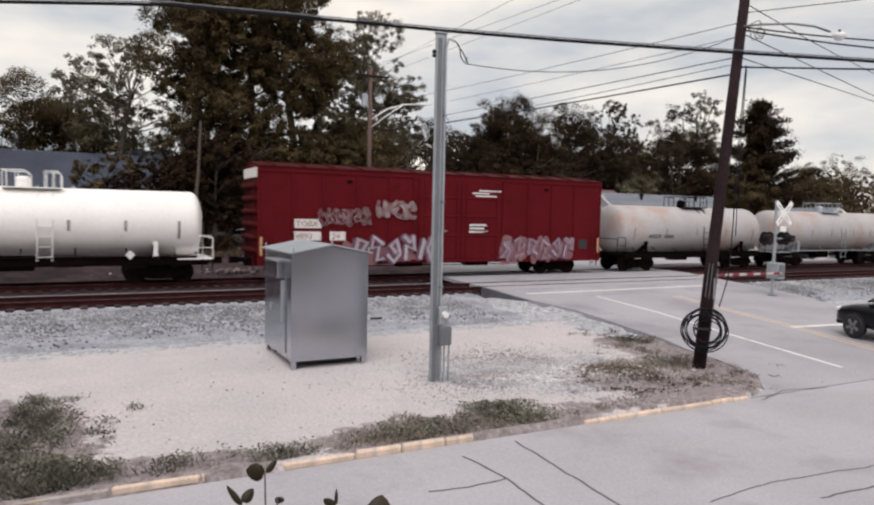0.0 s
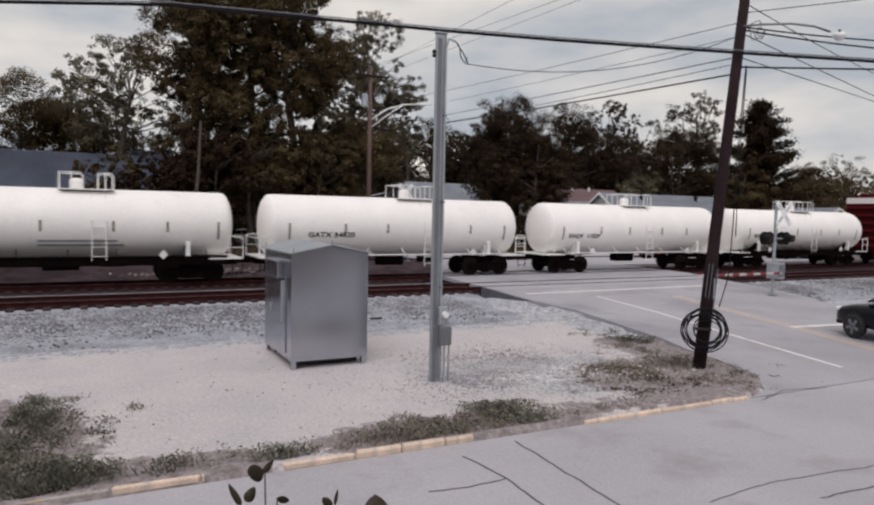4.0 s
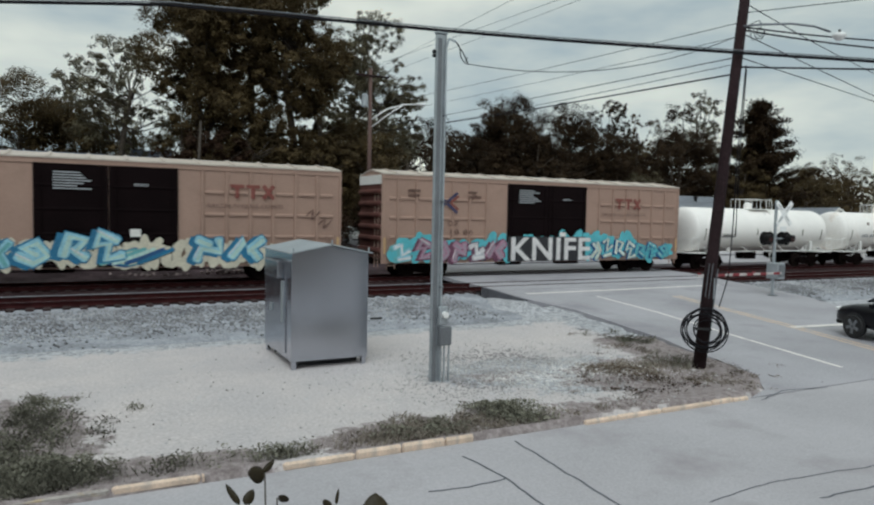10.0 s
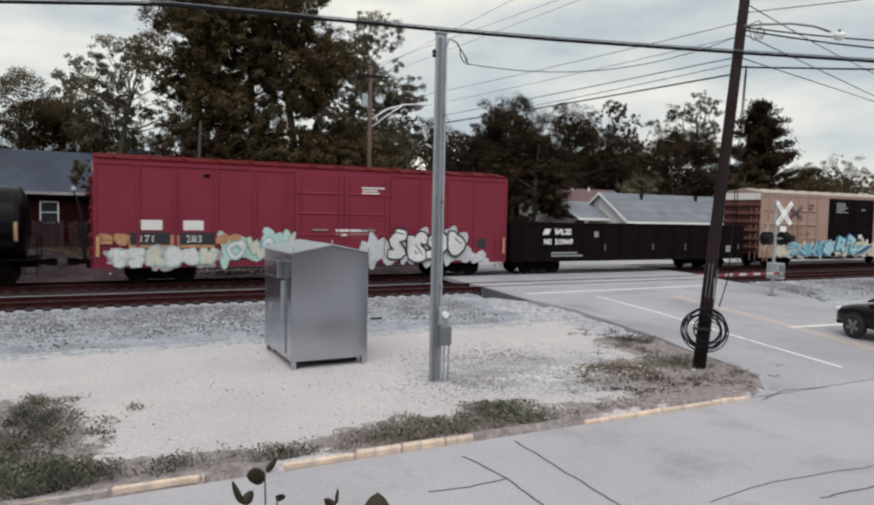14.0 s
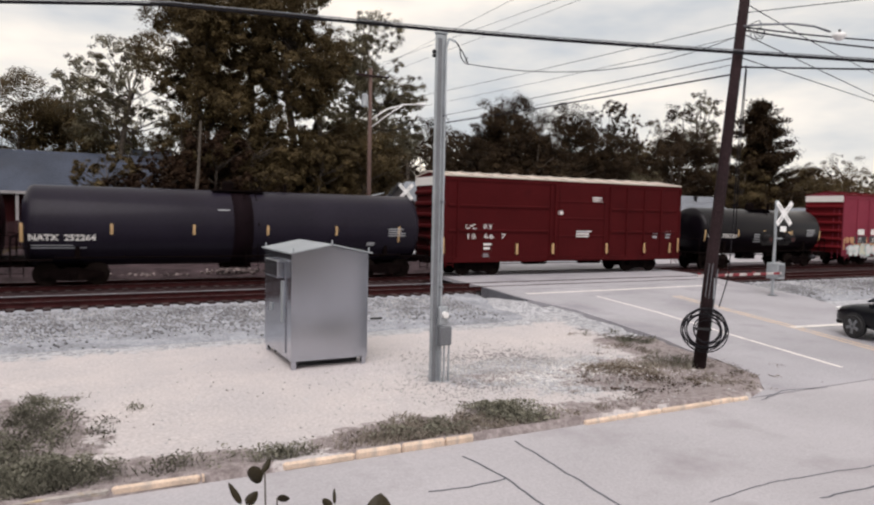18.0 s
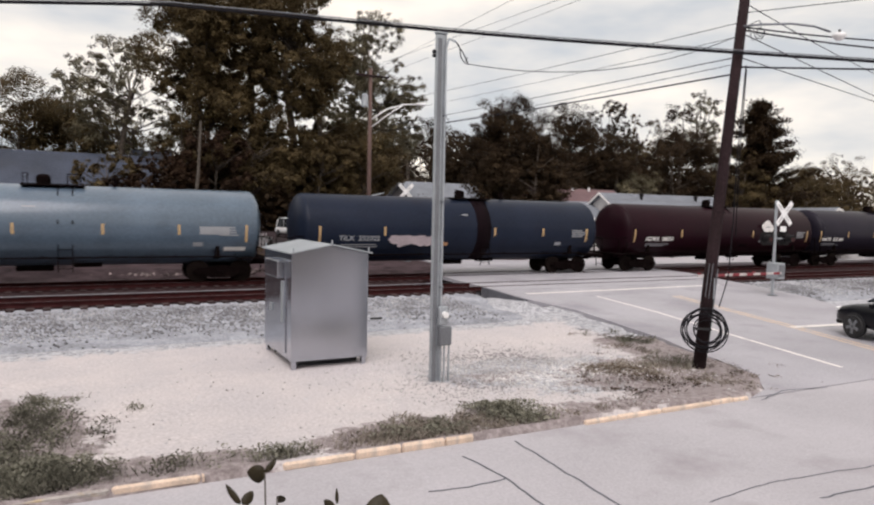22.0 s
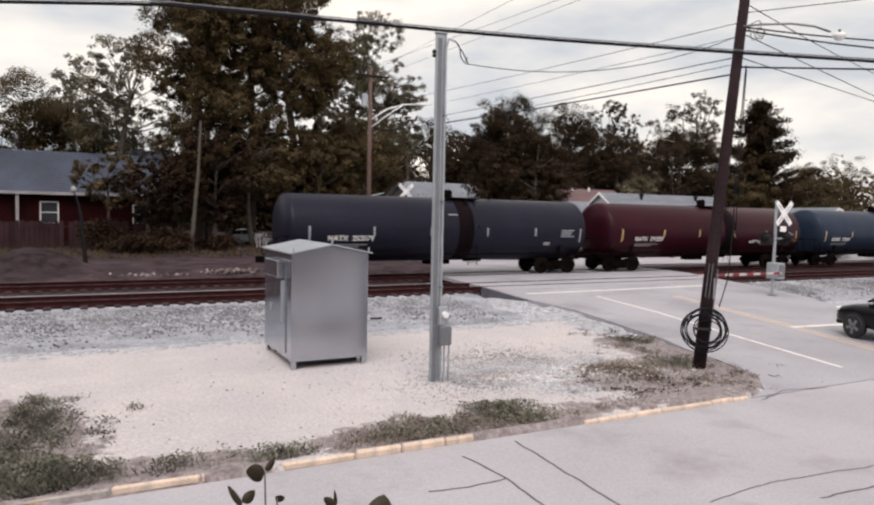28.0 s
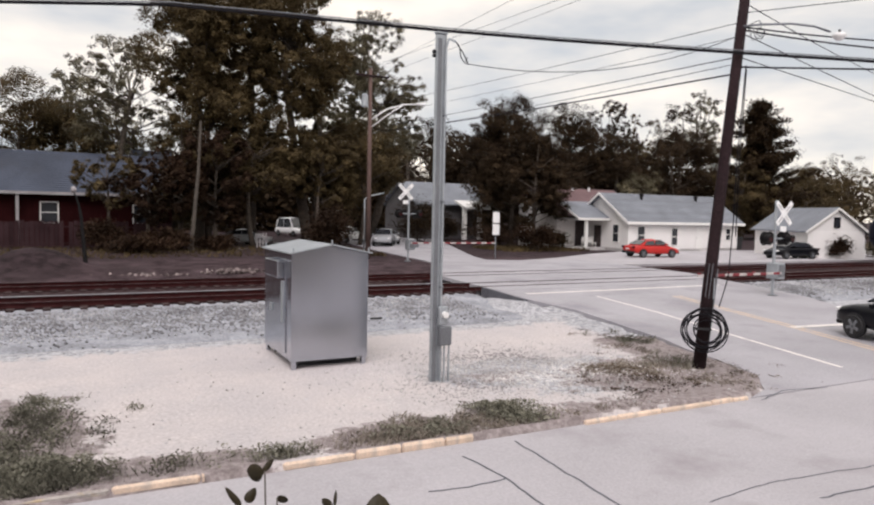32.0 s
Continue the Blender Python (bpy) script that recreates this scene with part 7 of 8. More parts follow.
    if dark_sill:
        part("side_sill", box(B(), -h + 0.3, -1.40, 0.78, h - 0.3, -1.26, 1.16, 0.02), M_FRAME, c)
    bm = B()
    box(bm, -0.9, -0.35, 0.55, 0.4, 0.25, zc - R + 0.1, 0.03)
    lathe(bm, [(-0.5, 0.16), (0.5, 0.16)], 12, "x", (1.6, -0.5, 0.85))
    rail_line(bm, [(-h + 2.6, 0.1, 0.80), (h - 2.6, 0.1, 0.80)], 0.03)
    part("brake_gear", bm, M_FRAME, c)
    # top fittings
    zt = zc + R
    ladder(c, dome_x + 0.42, -1.43, 1.0 if dark_sill else 0.55, zc + 0.1, 0.5, trim)
    bm = B()
    rail_line(bm, [(dome_x + 0.17, on_shell(R, zc, zc + 0.1) - 0.04, zc + 0.1), (dome_x + 0.17, on_shell(R, zc, zc + R * 0.8) - 0.05, zc + R * 0.8), (dome_x + 0.17, -0.5, zt + 0.02)], 0.022)
    rail_line(bm, [(dome_x + 0.67, on_shell(R, zc, zc + 0.1) - 0.04, zc + 0.1), (dome_x + 0.67, on_shell(R, zc, zc + R * 0.8) - 0.05, zc + R * 0.8), (dome_x + 0.67, -0.5, zt + 0.02)], 0.022)
    part("top_ladder", bm, trim, c)
    part("manway", lathe(B(), [(zt - 0.15, 0.26), (zt + 0.30, 0.26), (zt + 0.36, 0.23), (zt + 0.41, 0.15), (zt + 0.43, 0.03)], 20, "z", (dome_x - 0.35, 0, 0)), paint if trim is M_WHITE else trim, c, "domed valve housing")
    if cage:
        part("top_platform", box(B(), dome_x - 1.0, -0.85, zt - 0.06, dome_x + 1.0, 0.85, zt - 0.01, 0.01), trim, c)
        for a, b_ in ((-0.97, -0.12), (0.42, 0.97)):
            bm = B()
            for yy in (-0.82, 0.82):
                rail_line(bm, [(dome_x + a, yy, zt - 0.03), (dome_x + a, yy, zt + 0.62), (dome_x + b_ - 0.12, yy, zt + 0.62), (dome_x + b_, yy, zt + 0.50), (dome_x + b_, yy, zt - 0.03)])
                rail_line(bm, [(dome_x + (a + b_) / 2, yy, zt - 0.03), (dome_x + (a + b_) / 2, yy, zt + 0.62)], 0.018)
            end = dome_x + (a if a < 0 else b_ - 0.12)
            rail_line(bm, [(end, -0.82, zt + 0.62), (end, 0.82, zt + 0.62)])
            part("platform_railing", bm, trim, c)
    else:
        part("top_platform", box(B(), dome_x - 1.1, -0.75, zt - 0.05, dome_x + 1.1, 0.75, zt + 0.02, 0.01), M_FRAME, c)
        for a, b_ in ((-1.0, -0.85), (0.5, 0.95)):
            part("grab_rail", rail_line(B(), [(dome_x + a, -0.72, zt), (dome_x + a, -0.72, zt + 0.42), (dome_x + b_, -0.72, zt + 0.42), (dome_x + b_, -0.72, zt)]), M_FRAME, c)
        part("relief_valve", lathe(B(), [(zt, 0.09), (zt + 0.3, 0.09), (zt + 0.31, 0.14), (zt + 0.36, 0.12)], 12, "z", (dome_x + 2.2 if h > 7 else dome_x + 1.5, 0, 0)), M_FRAME, c)
    if trim is M_WHITE:
        for xx in (-h + 2.9, h - 2.9):
            part("placard", prism(B(), [(xx - 0.19, 1.22), (xx, 1.03), (xx + 0.19, 1.22), (xx, 1.41)], "y", -1.47, -1.45), M_TXTWHITE, c, "small white diamond placard")
    for k, xx in enumerate(stripes):
        tall = 0.42 if 0 < k < len(stripes) - 1 else 0.72
        part("reflective_strip", shell_patch(R, zc, xx - 0.048, xx + 0.048, zc - 0.30 - (tall - 0.42), zc + 0.12, 0.008), stripe_mat, c)
    for text, x, x1, z, hh, m in marks:
        shell_text(text, hh, m, c, R, zc, x, z, x1)
    return c, h


def bars(car_, x, y, z, w, h, rows, material, name="stencil_bar"):
    """Small unreadable stencils: a block of thin painted bars."""
    for i in range(rows):
        ww = w * rnd.uniform(0.6, 1.0)
        part(name, box(B(), x, y - 0.004, z + h * i / rows, x + ww, y, z + h * (i + 0.55) / rows), material, car_)


def shell_bars(car_, R, zc, x, z, w, h, rows, material):
    for i in range(rows):
        za = z + h * i / rows
        part("stencil_bar", shell_patch(R, zc, x, x + w * rnd.uniform(0.65, 1.0), za, za + h / rows * 0.5, 0.008, 2), material, car_)


def blob(bm, cx, cz, rx, rz, y, seed, wob=0.25, n=22):
    """A flat rounded spray shape on a side."""
    g = random.Random(seed)
    ph = [g.uniform(0, 6.28) for _ in range(4)]
    vs = []
    for i in range(n):
        a = 2 * math.pi * i / n
        r = 1 + wob * (math.sin(2 * a + ph[0]) * 0.5 + math.sin(3 * a + ph[1]) * 0.5 + math.sin(5 * a + ph[2]) * 0.3)
        sq = 1 / max(abs(math.cos(a)), abs(math.sin(a))) ** 0.5
        vs.append(bm.verts.new((cx + rx * r * sq * math.cos(a), y, cz + rz * r * sq * math.sin(a))))
    bm.faces.new(vs[::-1])


GLYPHS = (
    ((0.0, 0.1), (0.25, 0.95), (0.45, 0.25), (0.7, 0.9), (0.95, 0.05)),
    ((0.1, 0.9), (0.9, 0.75), (0.2, 0.45), (0.95, 0.1), (0.3, 0.0)),
    ((0.2, 0.0), (0.05, 0.6), (0.5, 1.0), (0.95, 0.6), (0.6, 0.15), (0.35, 0.5)),
    ((0.0, 0.7), (0.35, 1.0), (0.3, 0.1), (0.65, 0.0), (0.75, 0.9), (1.0, 0.5)),
    ((0.95, 0.9), (0.4, 0.95), (0.05, 0.5), (0.5, 0.05), (0.9, 0.35), (0.45, 0.55)),
    ((0.0, 0.0), (0.2, 0.8), (0.55, 0.4), (0.6, 1.0), (0.95, 0.7), (0.8, 0.0)),
    ((0.05, 0.3), (0.3, 0.0), (0.5, 0.6), (0.2, 0.95), (0.85, 1.0), (0.95, 0.15)),
)


def stroke(bm, pts, width, y, step, cuts=4):
    """A flat painted line, one ribbon bent round its corners; it rises a hair along its way."""
    fine = []
    for i in range(len(pts) - 1):
        p0, p1, p2, p3 = (Vector(pts[max(0, min(len(pts) - 1, k))]) for k in (i - 1, i, i + 1, i + 2))
        for j in range(cuts):
            t = j / cuts
            fine.append(p1 + (p2 - p0) * 0.5 * t + (2 * p0 - 5 * p1 + 4 * p2 - p3) * 0.5 * t * t + (3 * p1 - p0 - 3 * p2 + p3) * 0.5 * t ** 3)
    fine.append(Vector(pts[-1]))
    d0, d1 = (fine[1] - fine[0]).normalized(), (fine[-1] - fine[-2]).normalized()
    fine = [fine[0] - d0 * width * 0.3] + fine + [fine[-1] + d1 * width * 0.3]
    left, right = [], []
    for i, p in enumerate(fine):
        d = fine[min(i + 1, len(fine) - 1)] - fine[max(i - 1, 0)]
        d = d.normalized() if d.length > 1e-5 else Vector((1, 0))
        s = Vector((-d.y, d.x)) * (width / 2 * (0.7 if i in (0, len(fine) - 1) else 1))
        left.append(bm.verts.new((p.x + s.x, y - step * i, p.y + s.y)))
        right.append(bm.verts.new((p.x - s.x, y - step * i, p.y - s.y)))
    for i in range(len(fine) - 1):
        bm.faces.new((left[i], right[i], right[i + 1], left[i + 1]))


BLOCKS = (
    (((0.0, 0.1), (0.35, 0.95), (0.5, 0.4), (0.95, 1.0)), ((0.6, 0.5), (0.9, 0.0))),
    (((0.9, 0.7), (0.3, 1.0), (0.05, 0.5), (0.6, 0.6), (0.35, 0.0), (1.0, 0.15)),),
    (((0.1, 0.9), (0.55, 0.55), (0.05, 0.1)), ((0.5, 0.95), (0.9, 0.5), (0.55, 0.0))),
    (((0.05, 0.3), (0.5, 0.0), (0.95, 0.35), (0.6, 0.95), (0.2, 0.7), (0.6, 0.4)),),
    (((0.0, 0.8), (0.45, 1.0), (0.4, 0.3), (0.9, 0.6)), ((0.15, 0.0), (0.85, 0.12))),
    (((0.1, 0.0), (0.2, 0.6), (0.8, 0.4), (0.7, 1.0)), ((0.05, 1.0), (0.45, 0.75))),
    (((0.95, 0.1), (0.5, 0.35), (0.9, 0.8), (0.25, 0.95), (0.1, 0.2)),),
)


def block_letters(car_, x0, x1, z0, z1, n, fill, facet, shadow, seed, y, fat=0.30, label="sprayed block letters with dark shadow"):
    """Angular sprayed shapes that cannot be read: a dark shadow set off to one side, a pale fill, a second colour in the lower half and a thin shine."""
    g = random.Random(seed)
    w, hh = (x1 - x0) / n, z1 - z0
    for i in range(n):
        glyph = BLOCKS[(seed + 2 * i) % len(BLOCKS)]
        th = fat * min(w, hh) * g.uniform(0.9, 1.15)
        lean, sink = g.uniform(-0.18, 0.18), g.uniform(-0.10, 0.10) * hh
        lines = [[(x0 + w * i + th / 2 + (u + lean * (v - 0.5)) * (w - 0.6 * th), z0 + sink + th / 2 + v * (hh - th)) for u, v in line] for line in glyph]
        back = None
        for layer, (dx, dz, k, mat, nm) in enumerate(((-0.55, -0.15, 1.15, shadow, "graffiti_shadow"), (0, 0, 1.25, shadow, "graffiti_outline"), (0, 0, 0.95, fill, "graffiti_fill"), (0.06, -0.10, 0.42, facet, "graffiti_facet"), (-0.22, 0.20, 0.12, S_WHITE, "graffiti_shine"))):
            bm = B()
            for r, line in enumerate(lines if layer < 4 else lines[:1]):
                pts = line if layer != 4 else line[:2]
                stroke(bm, [(px + dx * th, pz + dz * th) for px, pz in pts], th * k, y - 0.009 * i - 0.0016 * layer - 0.0003 * r, 0.00005, 1)
            o = part(nm if back else "graffiti", bm, mat, back or car_, label if back is None else "")
            back = back or o


def graffiti(car_, x0, x1, z0, z1, n, fills, edge, seed, y=-1.478, fat=0.30, label="sprayed graffiti lettering"):
    """A row of overlapping fat sprayed strokes, each with an outline behind its fill and a thin shine line."""
    g = random.Random(seed)
    w = (x1 - x0) / n
    hh = z1 - z0
    for i in range(n):
        th = fat * min(w, hh) * g.uniform(0.85, 1.15)
        tilt = g.uniform(-0.12, 0.12)
        bx, bz, sx, sz = x0 + w * i - 0.06 * w, z0 + th / 2 + g.uniform(0, 0.05) * hh, w * 1.08, hh - th - g.uniform(0, 0.10) * hh
        flip, turned = g.random() < 0.5, g.random() < 0.5
        line = []
        for u, v in GLYPHS[(seed * 3 + i * 5) % len(GLYPHS)]:
            u, v = (1 - u if flip else u) + g.uniform(-0.17, 0.17), min(1.0, max(0.0, (1 - v if turned else v) + g.uniform(-0.16, 0.16)))
            line.append((bx + th / 2 + (u + tilt * (v - 0.5)) * (sx - th), bz + v * sz))
        yy = y - 0.011 * i
        bm = B()
        stroke(bm, line, th * 1.55, yy, 0.0002)
        outline = part("graffiti", bm, edge, car_, label)
        bm = B()
        stroke(bm, line, th, yy - 0.005, 0.0002)
        part("graffiti_fill", bm, fills[i % len(fills)], outline)
        bm = B()
        k = g.randrange(len(line) - 1)
        p, q = line[k], line[k + 1]
        stroke(bm, [(p[0] - th * 0.2, p[1] + th * 0.15), (q[0] - th * 0.2, q[1] + th * 0.15)], th * 0.14, yy - 0.0095, 0.0002)
        part("graffiti_stroke", bm, fills[(i + 1) % len(fills)] if len(fills) > 1 else edge, outline)


def cloud(car_, x0, x1, z0, z1, n, material, seed, y=-1.472):
    """A ragged sprayed ground behind letters."""
    g = random.Random(seed)
    for i in range(n):
        bm = B()
        cx = x0 + (x1 - x0) * (i + 0.5) / n
        blob(bm, cx, (z0 + z1) / 2 + g.uniform(-0.1, 0.1), (x1 - x0) / n * 0.85, (z1 - z0) * g.uniform(0.32, 0.55), y - 0.0002 * i, seed * 31 + i, 0.5, 34)
        part("graffiti_ground", bm, material, car_)


BOX_H, SILL = 5.0, 0.70


def box_car(label, left, right, paint, roof_paint, door0, door1, posts, door_paint=None, split=True, end_white=True, panel_rows=0, height=BOX_H, end_shade=None):
    """A box car: body, roof, corrugated ends, side posts or pressed panels, sliding doors, ladders, sill."""
    c, h = rail_car("box_car", label, "box car", left, right, 2.5, 0.5)
    bm = B()
    prism(bm, [(-1.45, SILL + 0.25), (1.45, SILL + 0.25), (1.45, height), (0, height + 0.22), (-1.45, height)], "x", -h, h)
    body = part("car_body", bm, paint, c)
    bm = B()
    for a, b_ in (((-1.52, height - 0.02), (0, height + 0.23)), ((0, height + 0.23), (1.52, height - 0.02))):
        prism(bm, [a, b_, (b_[0], b_[1] + 0.06), (a[0], a[1] + 0.06)], "x", -h - 0.03, h + 0.03)
    roof_ = part("roof", bm, roof_paint, c)
    for i in range(14):
        xx = -h + 2 * h * (i + 0.5) / 14
        part("roof_rib", prism(B(), [(-1.5, height + 0.042), (0, height + 0.292), (1.5, height + 0.042), (1.5, height + 0.09), (0, height + 0.34), (-1.5, height + 0.09)], "x", xx - 0.05, xx + 0.05), roof_paint, roof_)
    part("side_sill", box(B(), -h, -1.475, SILL, h, -1.38, SILL + 0.27, 0.015), paint, c)
    part("side_sill", box(B(), -h, 1.38, SILL, h, 1.475, SILL + 0.27, 0.015), paint, c)
    part("top_plate", box(B(), -h, -1.49, height - 0.22, h, -1.452, height - 0.025, 0.008), paint, c)
    part("centre_sill", box(B(), -h - 0.3, -0.3, 0.62, h + 0.3, 0.3, SILL + 0.26, 0.02), M_FRAME, c)
    for s in (-1, 1):
        # the ends take a darker colour with the shade between cars painted in
        part("end_sheet", box(B(), min(s * (h + 0.002), s * (h + 0.02)), -1.40, SILL + 0.26, max(s * (h + 0.002), s * (h + 0.02)), 1.40, height - 0.47), end_shade or paint, body)
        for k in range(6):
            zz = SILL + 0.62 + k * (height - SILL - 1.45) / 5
            part("end_corrugation", tube(B(), [(s * (h + 0.01), -1.34, zz), (s * (h + 0.06), -1.2, zz), (s * (h + 0.06), 1.2, zz), (s * (h + 0.01), 1.34, zz)], 0.14, 10), end_shade or paint, body, smooth=True)
        part("corner_post", box(B(), s * h - 0.06, -1.50, SILL, s * h + 0.06, -1.40, height, 0.015), paint, c)
        if end_white:
            part("white_end_panel", box(B(), min(s * (h + 0.003), s * (h + 0.05)), -1.48, height - 0.46, max(s * (h + 0.003), s * (h + 0.05)), 1.45, height - 0.03), M_TXTWHITE, c)
        ladder(c, s * (h - 0.42), -1.53, SILL - 0.25, SILL + 1.35, 0.42, paint)
        bm = B()
        rail_line(bm, [(s * (h + 0.12), -1.2, SILL - 0.2), (s * (h + 0.12), -1.2, height - 0.9)], 0.02)
        rail_line(bm, [(s * (h + 0.12), -0.8, SILL - 0.2), (s * (h + 0.12), -0.8, height - 0.9)], 0.02)
        part("end_ladder", bm, paint, c)
        part("reflective_strip", box(B(), s * (h - 0.10) - 0.05, -1.512, SILL + 0.45, s * (h - 0.10) + 0.05, -1.503, SILL + 1.25), M_YSTRIPE, c)
        part("underframe_gear", box(B(), min(s * 1.2, s * 2.6), -0.9, 0.50, max(s * 1.2, s * 2.6), -0.4, SILL, 0.05), M_FRAME, c)
    part("brake_rod", tube(B(), [(-h + 2, -0.6, 0.55), (h - 2, -0.6, 0.55)], 0.025, 6), M_FRAME, c)
    for xx in posts:
        part("side_post", prism(B(), [(xx - 0.07, -1.452), (xx - 0.05, -1.525), (xx + 0.05, -1.525), (xx + 0.07, -1.452)], "z", SILL + 0.27, height - 0.22), paint, c)
    if not panel_rows:
        for a, b_ in ((posts[1] + 0.2, posts[2] - 0.2), (posts[-3] + 0.2, posts[-2] - 0.2)):
            part("raised_panel", box(B(), a, -1.4585, SILL + 0.32, b_, -1.4525, height - 0.62, 0.002), paint, c)
            part("panel_latch", box(B(), b_ - 0.3, -1.50, height - 0.58, b_ - 0.05, -1.4525, height - 0.46, 0.01), M_FRAME, c)
    for j in range(panel_rows):
        zz = SILL + 0.35 + (height - SILL - 0.55) * (j + 1) / (panel_rows + 1)
        xs_ = sorted([-h + 0.25] + [p for p in posts] + [h - 0.25])
        for a, b_ in zip(xs_, xs_[1:]):
            if b_ - a < 0.4 or (a < door1 and b_ > door0):
                continue
            part("pressed_rib", prism(B(), [(-1.452, zz - 0.07), (-1.515, zz - 0.05), (-1.515, zz + 0.03), (-1.452, zz + 0.07)], "x", a + 0.12, b_ - 0.12), paint, c)
    dp = door_paint or paint
    cuts = [(door0, (door0 + door1) / 2 - 0.015), ((door0 + door1) / 2 + 0.015, door1)] if split else [(door0, door1)]
    for a, b_ in cuts:
        d = part("door", box(B(), a, -1.535, SILL + 0.20, b_, -1.455, height - 0.20, 0.015), dp, c)
        for zz in (SILL + 1.35, SILL + 2.3, SILL + 3.2):
            part("door_rib", prism(B(), [(-1.536, zz - 0.06), (-1.565, zz - 0.02), (-1.565, zz + 0.02), (-1.536, zz + 0.06)], "x", a + 0.1, b_ - 0.1), dp, d)
        for xx in (a + 0.25, b_ - 0.25):
            part("lock_bar", tube(B(), [(xx, -1.575, SILL + 0.25), (xx, -1.575, height - 0.35)], 0.022, 6), dp, d)
        part("door_handle", box(B(), (a + b_) / 2 - 0.35, -1.60, SILL + 1.55, (a + b_) / 2 + 0.35, -1.57, SILL + 1.61), M_TXTGREY if door_paint is None else dp, d)
    part("door_track", box(B(), door0 - 0.4, -1.56, SILL + 0.06, door1 + 0.4, -1.476, SILL + 0.19, 0.01), dp, c)
    return c, h


# cars in order from the front; the first two are ahead of the red box car
WS = (-5.6, -3.0, -0.9, 1.6, 3.6, 5.6)
tank_car("white tank car with black frame", 55.0, 67.5, 1.40, 2.44, M_TANKWHITE, M_WHITE, WS, M_DSTRIPE, dark_sill=True)
c, h = tank_car("pale grey tank car with a walkway railing on top", 40.9, 53.6, 1.38, 2.42, M_TANKGREY, M_GALV, WS, M_DSTRIPE)
c, h = tank_car("grey tank car with rust-stained shell", 27.2, 39.2, 1.42, 2.42, M_TANKGREY, M_FRAME, (-5.0, -2.5, 0, 2.5, 5.0), M_DSTRIPE, [("ACLX  4560", -3.9, -1.9, 1.95, 0.22, M_TXTBLACK)], True, True, 0.4)

POST_RED = (-7.9, -6.5, -4.9, -3.3, -2.0, 3.05, 4.6, 6.1, 7.6)
c, h = box_car("oxide red box car sprayed with grey graffiti, end top white", 6.72, 25.50, M_BOXRED, M_BOXDARK, -1.75, 2.85, POST_RED, end_shade=M_BOXDARK)
for i, (x, w) in enumerate(((-7.95, 1.15),)):
    part("white_plate", box(B(), x, -1.462, 2.35, x + w + 0.2, -1.455, 2.75), M_TXTWHITE, c)
    lettering("TOBX", 0.26, M_TXTRED, c, x + 0.2, -1.468, 2.42)
    part("white_plate", box(B(), x, -1.462, 1.80, x + w + 0.2, -1.455, 2.20), M_TXTWHITE, c)
    lettering("8893", 0.26, M_TXTRED, c, x + 0.2, -1.468, 1.87)
    part("white_plate", box(B(), x + 1.75, -1.462, 1.80, x + 2.5, -1.455, 2.20), M_TXTWHITE, c)
    lettering("24", 0.26, M_TXTRED, c, x + 1.85, -1.468, 1.87)
for i, xx in enumerate((1.35, 1.15, 1.55)):
    part("stencil_bar", box(B(), xx, -1.545, 4.0 + 0.13 * i, xx + 1.3 - 0.3 * (i == 1), -1.537, 4.07 + 0.13 * i), M_TXTWHITE, c)
graffiti(c, -6.7, -4.3, 2.45, 3.25, 6, [M_BOXRED], S_GREY, 3, -1.53, 0.2, label="outlined graffiti in pale grey")
graffiti(c, -3.95, -1.95, 2.85, 3.65, 5, [M_BOXRED], S_WHITE, 4, -1.53, 0.2, label="outlined graffiti in white")
cloud(c, -5.6, -2.0, 0.8, 1.6, 9, S_DUSK, 5, -1.53)
block_letters(c, -5.2, -1.0, 0.72, 2.05, 5, S_LILAC, S_GREY, S_PURPLE, 6, -1.59, 0.26)
cloud(c, 2.9, 7.2, 0.75, 1.9, 9, S_DUSK, 8, -1.53)
block_letters(c, 2.9, 7.6, 0.80, 2.0, 6, S_LILAC, S_DUSK, S_PURPLE, 2, -1.54, 0.26)
part("routing_plate", box(B(), 8.0, -1.47, 1.35, 8.55, -1.463, 1.85), S_BLACK, c)
bars(c, 1.0, -1.59, 2.2, 1.0, 0.5, 3, M_TXTWHITE)

c, h = tank_car("white tank car with black underframe", -8.73, 4.56, 1.36, 2.46, M_TANKWHITE, M_WHITE, WS, M_DSTRIPE, [("SHPX 300001", -5.12, -2.87, 2.0, 0.23, M_TXTBLACK)], True, True, 0.38)
c, h = tank_car("clean white tank car with white running gear", -23.5, -10.43, 1.40, 2.44, M_TANKWHITE, M_WHITE, WS, M_DSTRIPE, [("SHQX  11029", -5.22, -3.06, 1.95, 0.23, M_TXTBLACK)], False, True, 0.2)
c, h = tank_car("clean white tank car with white running gear", -38.62, -25.36, 1.40, 2.44, M_TANKWHITE, M_WHITE, WS, M_DSTRIPE, [("GATX 34820", -4.75, -2.54, 1.95, 0.23, M_TXTBLACK)], False, True, 0.85)
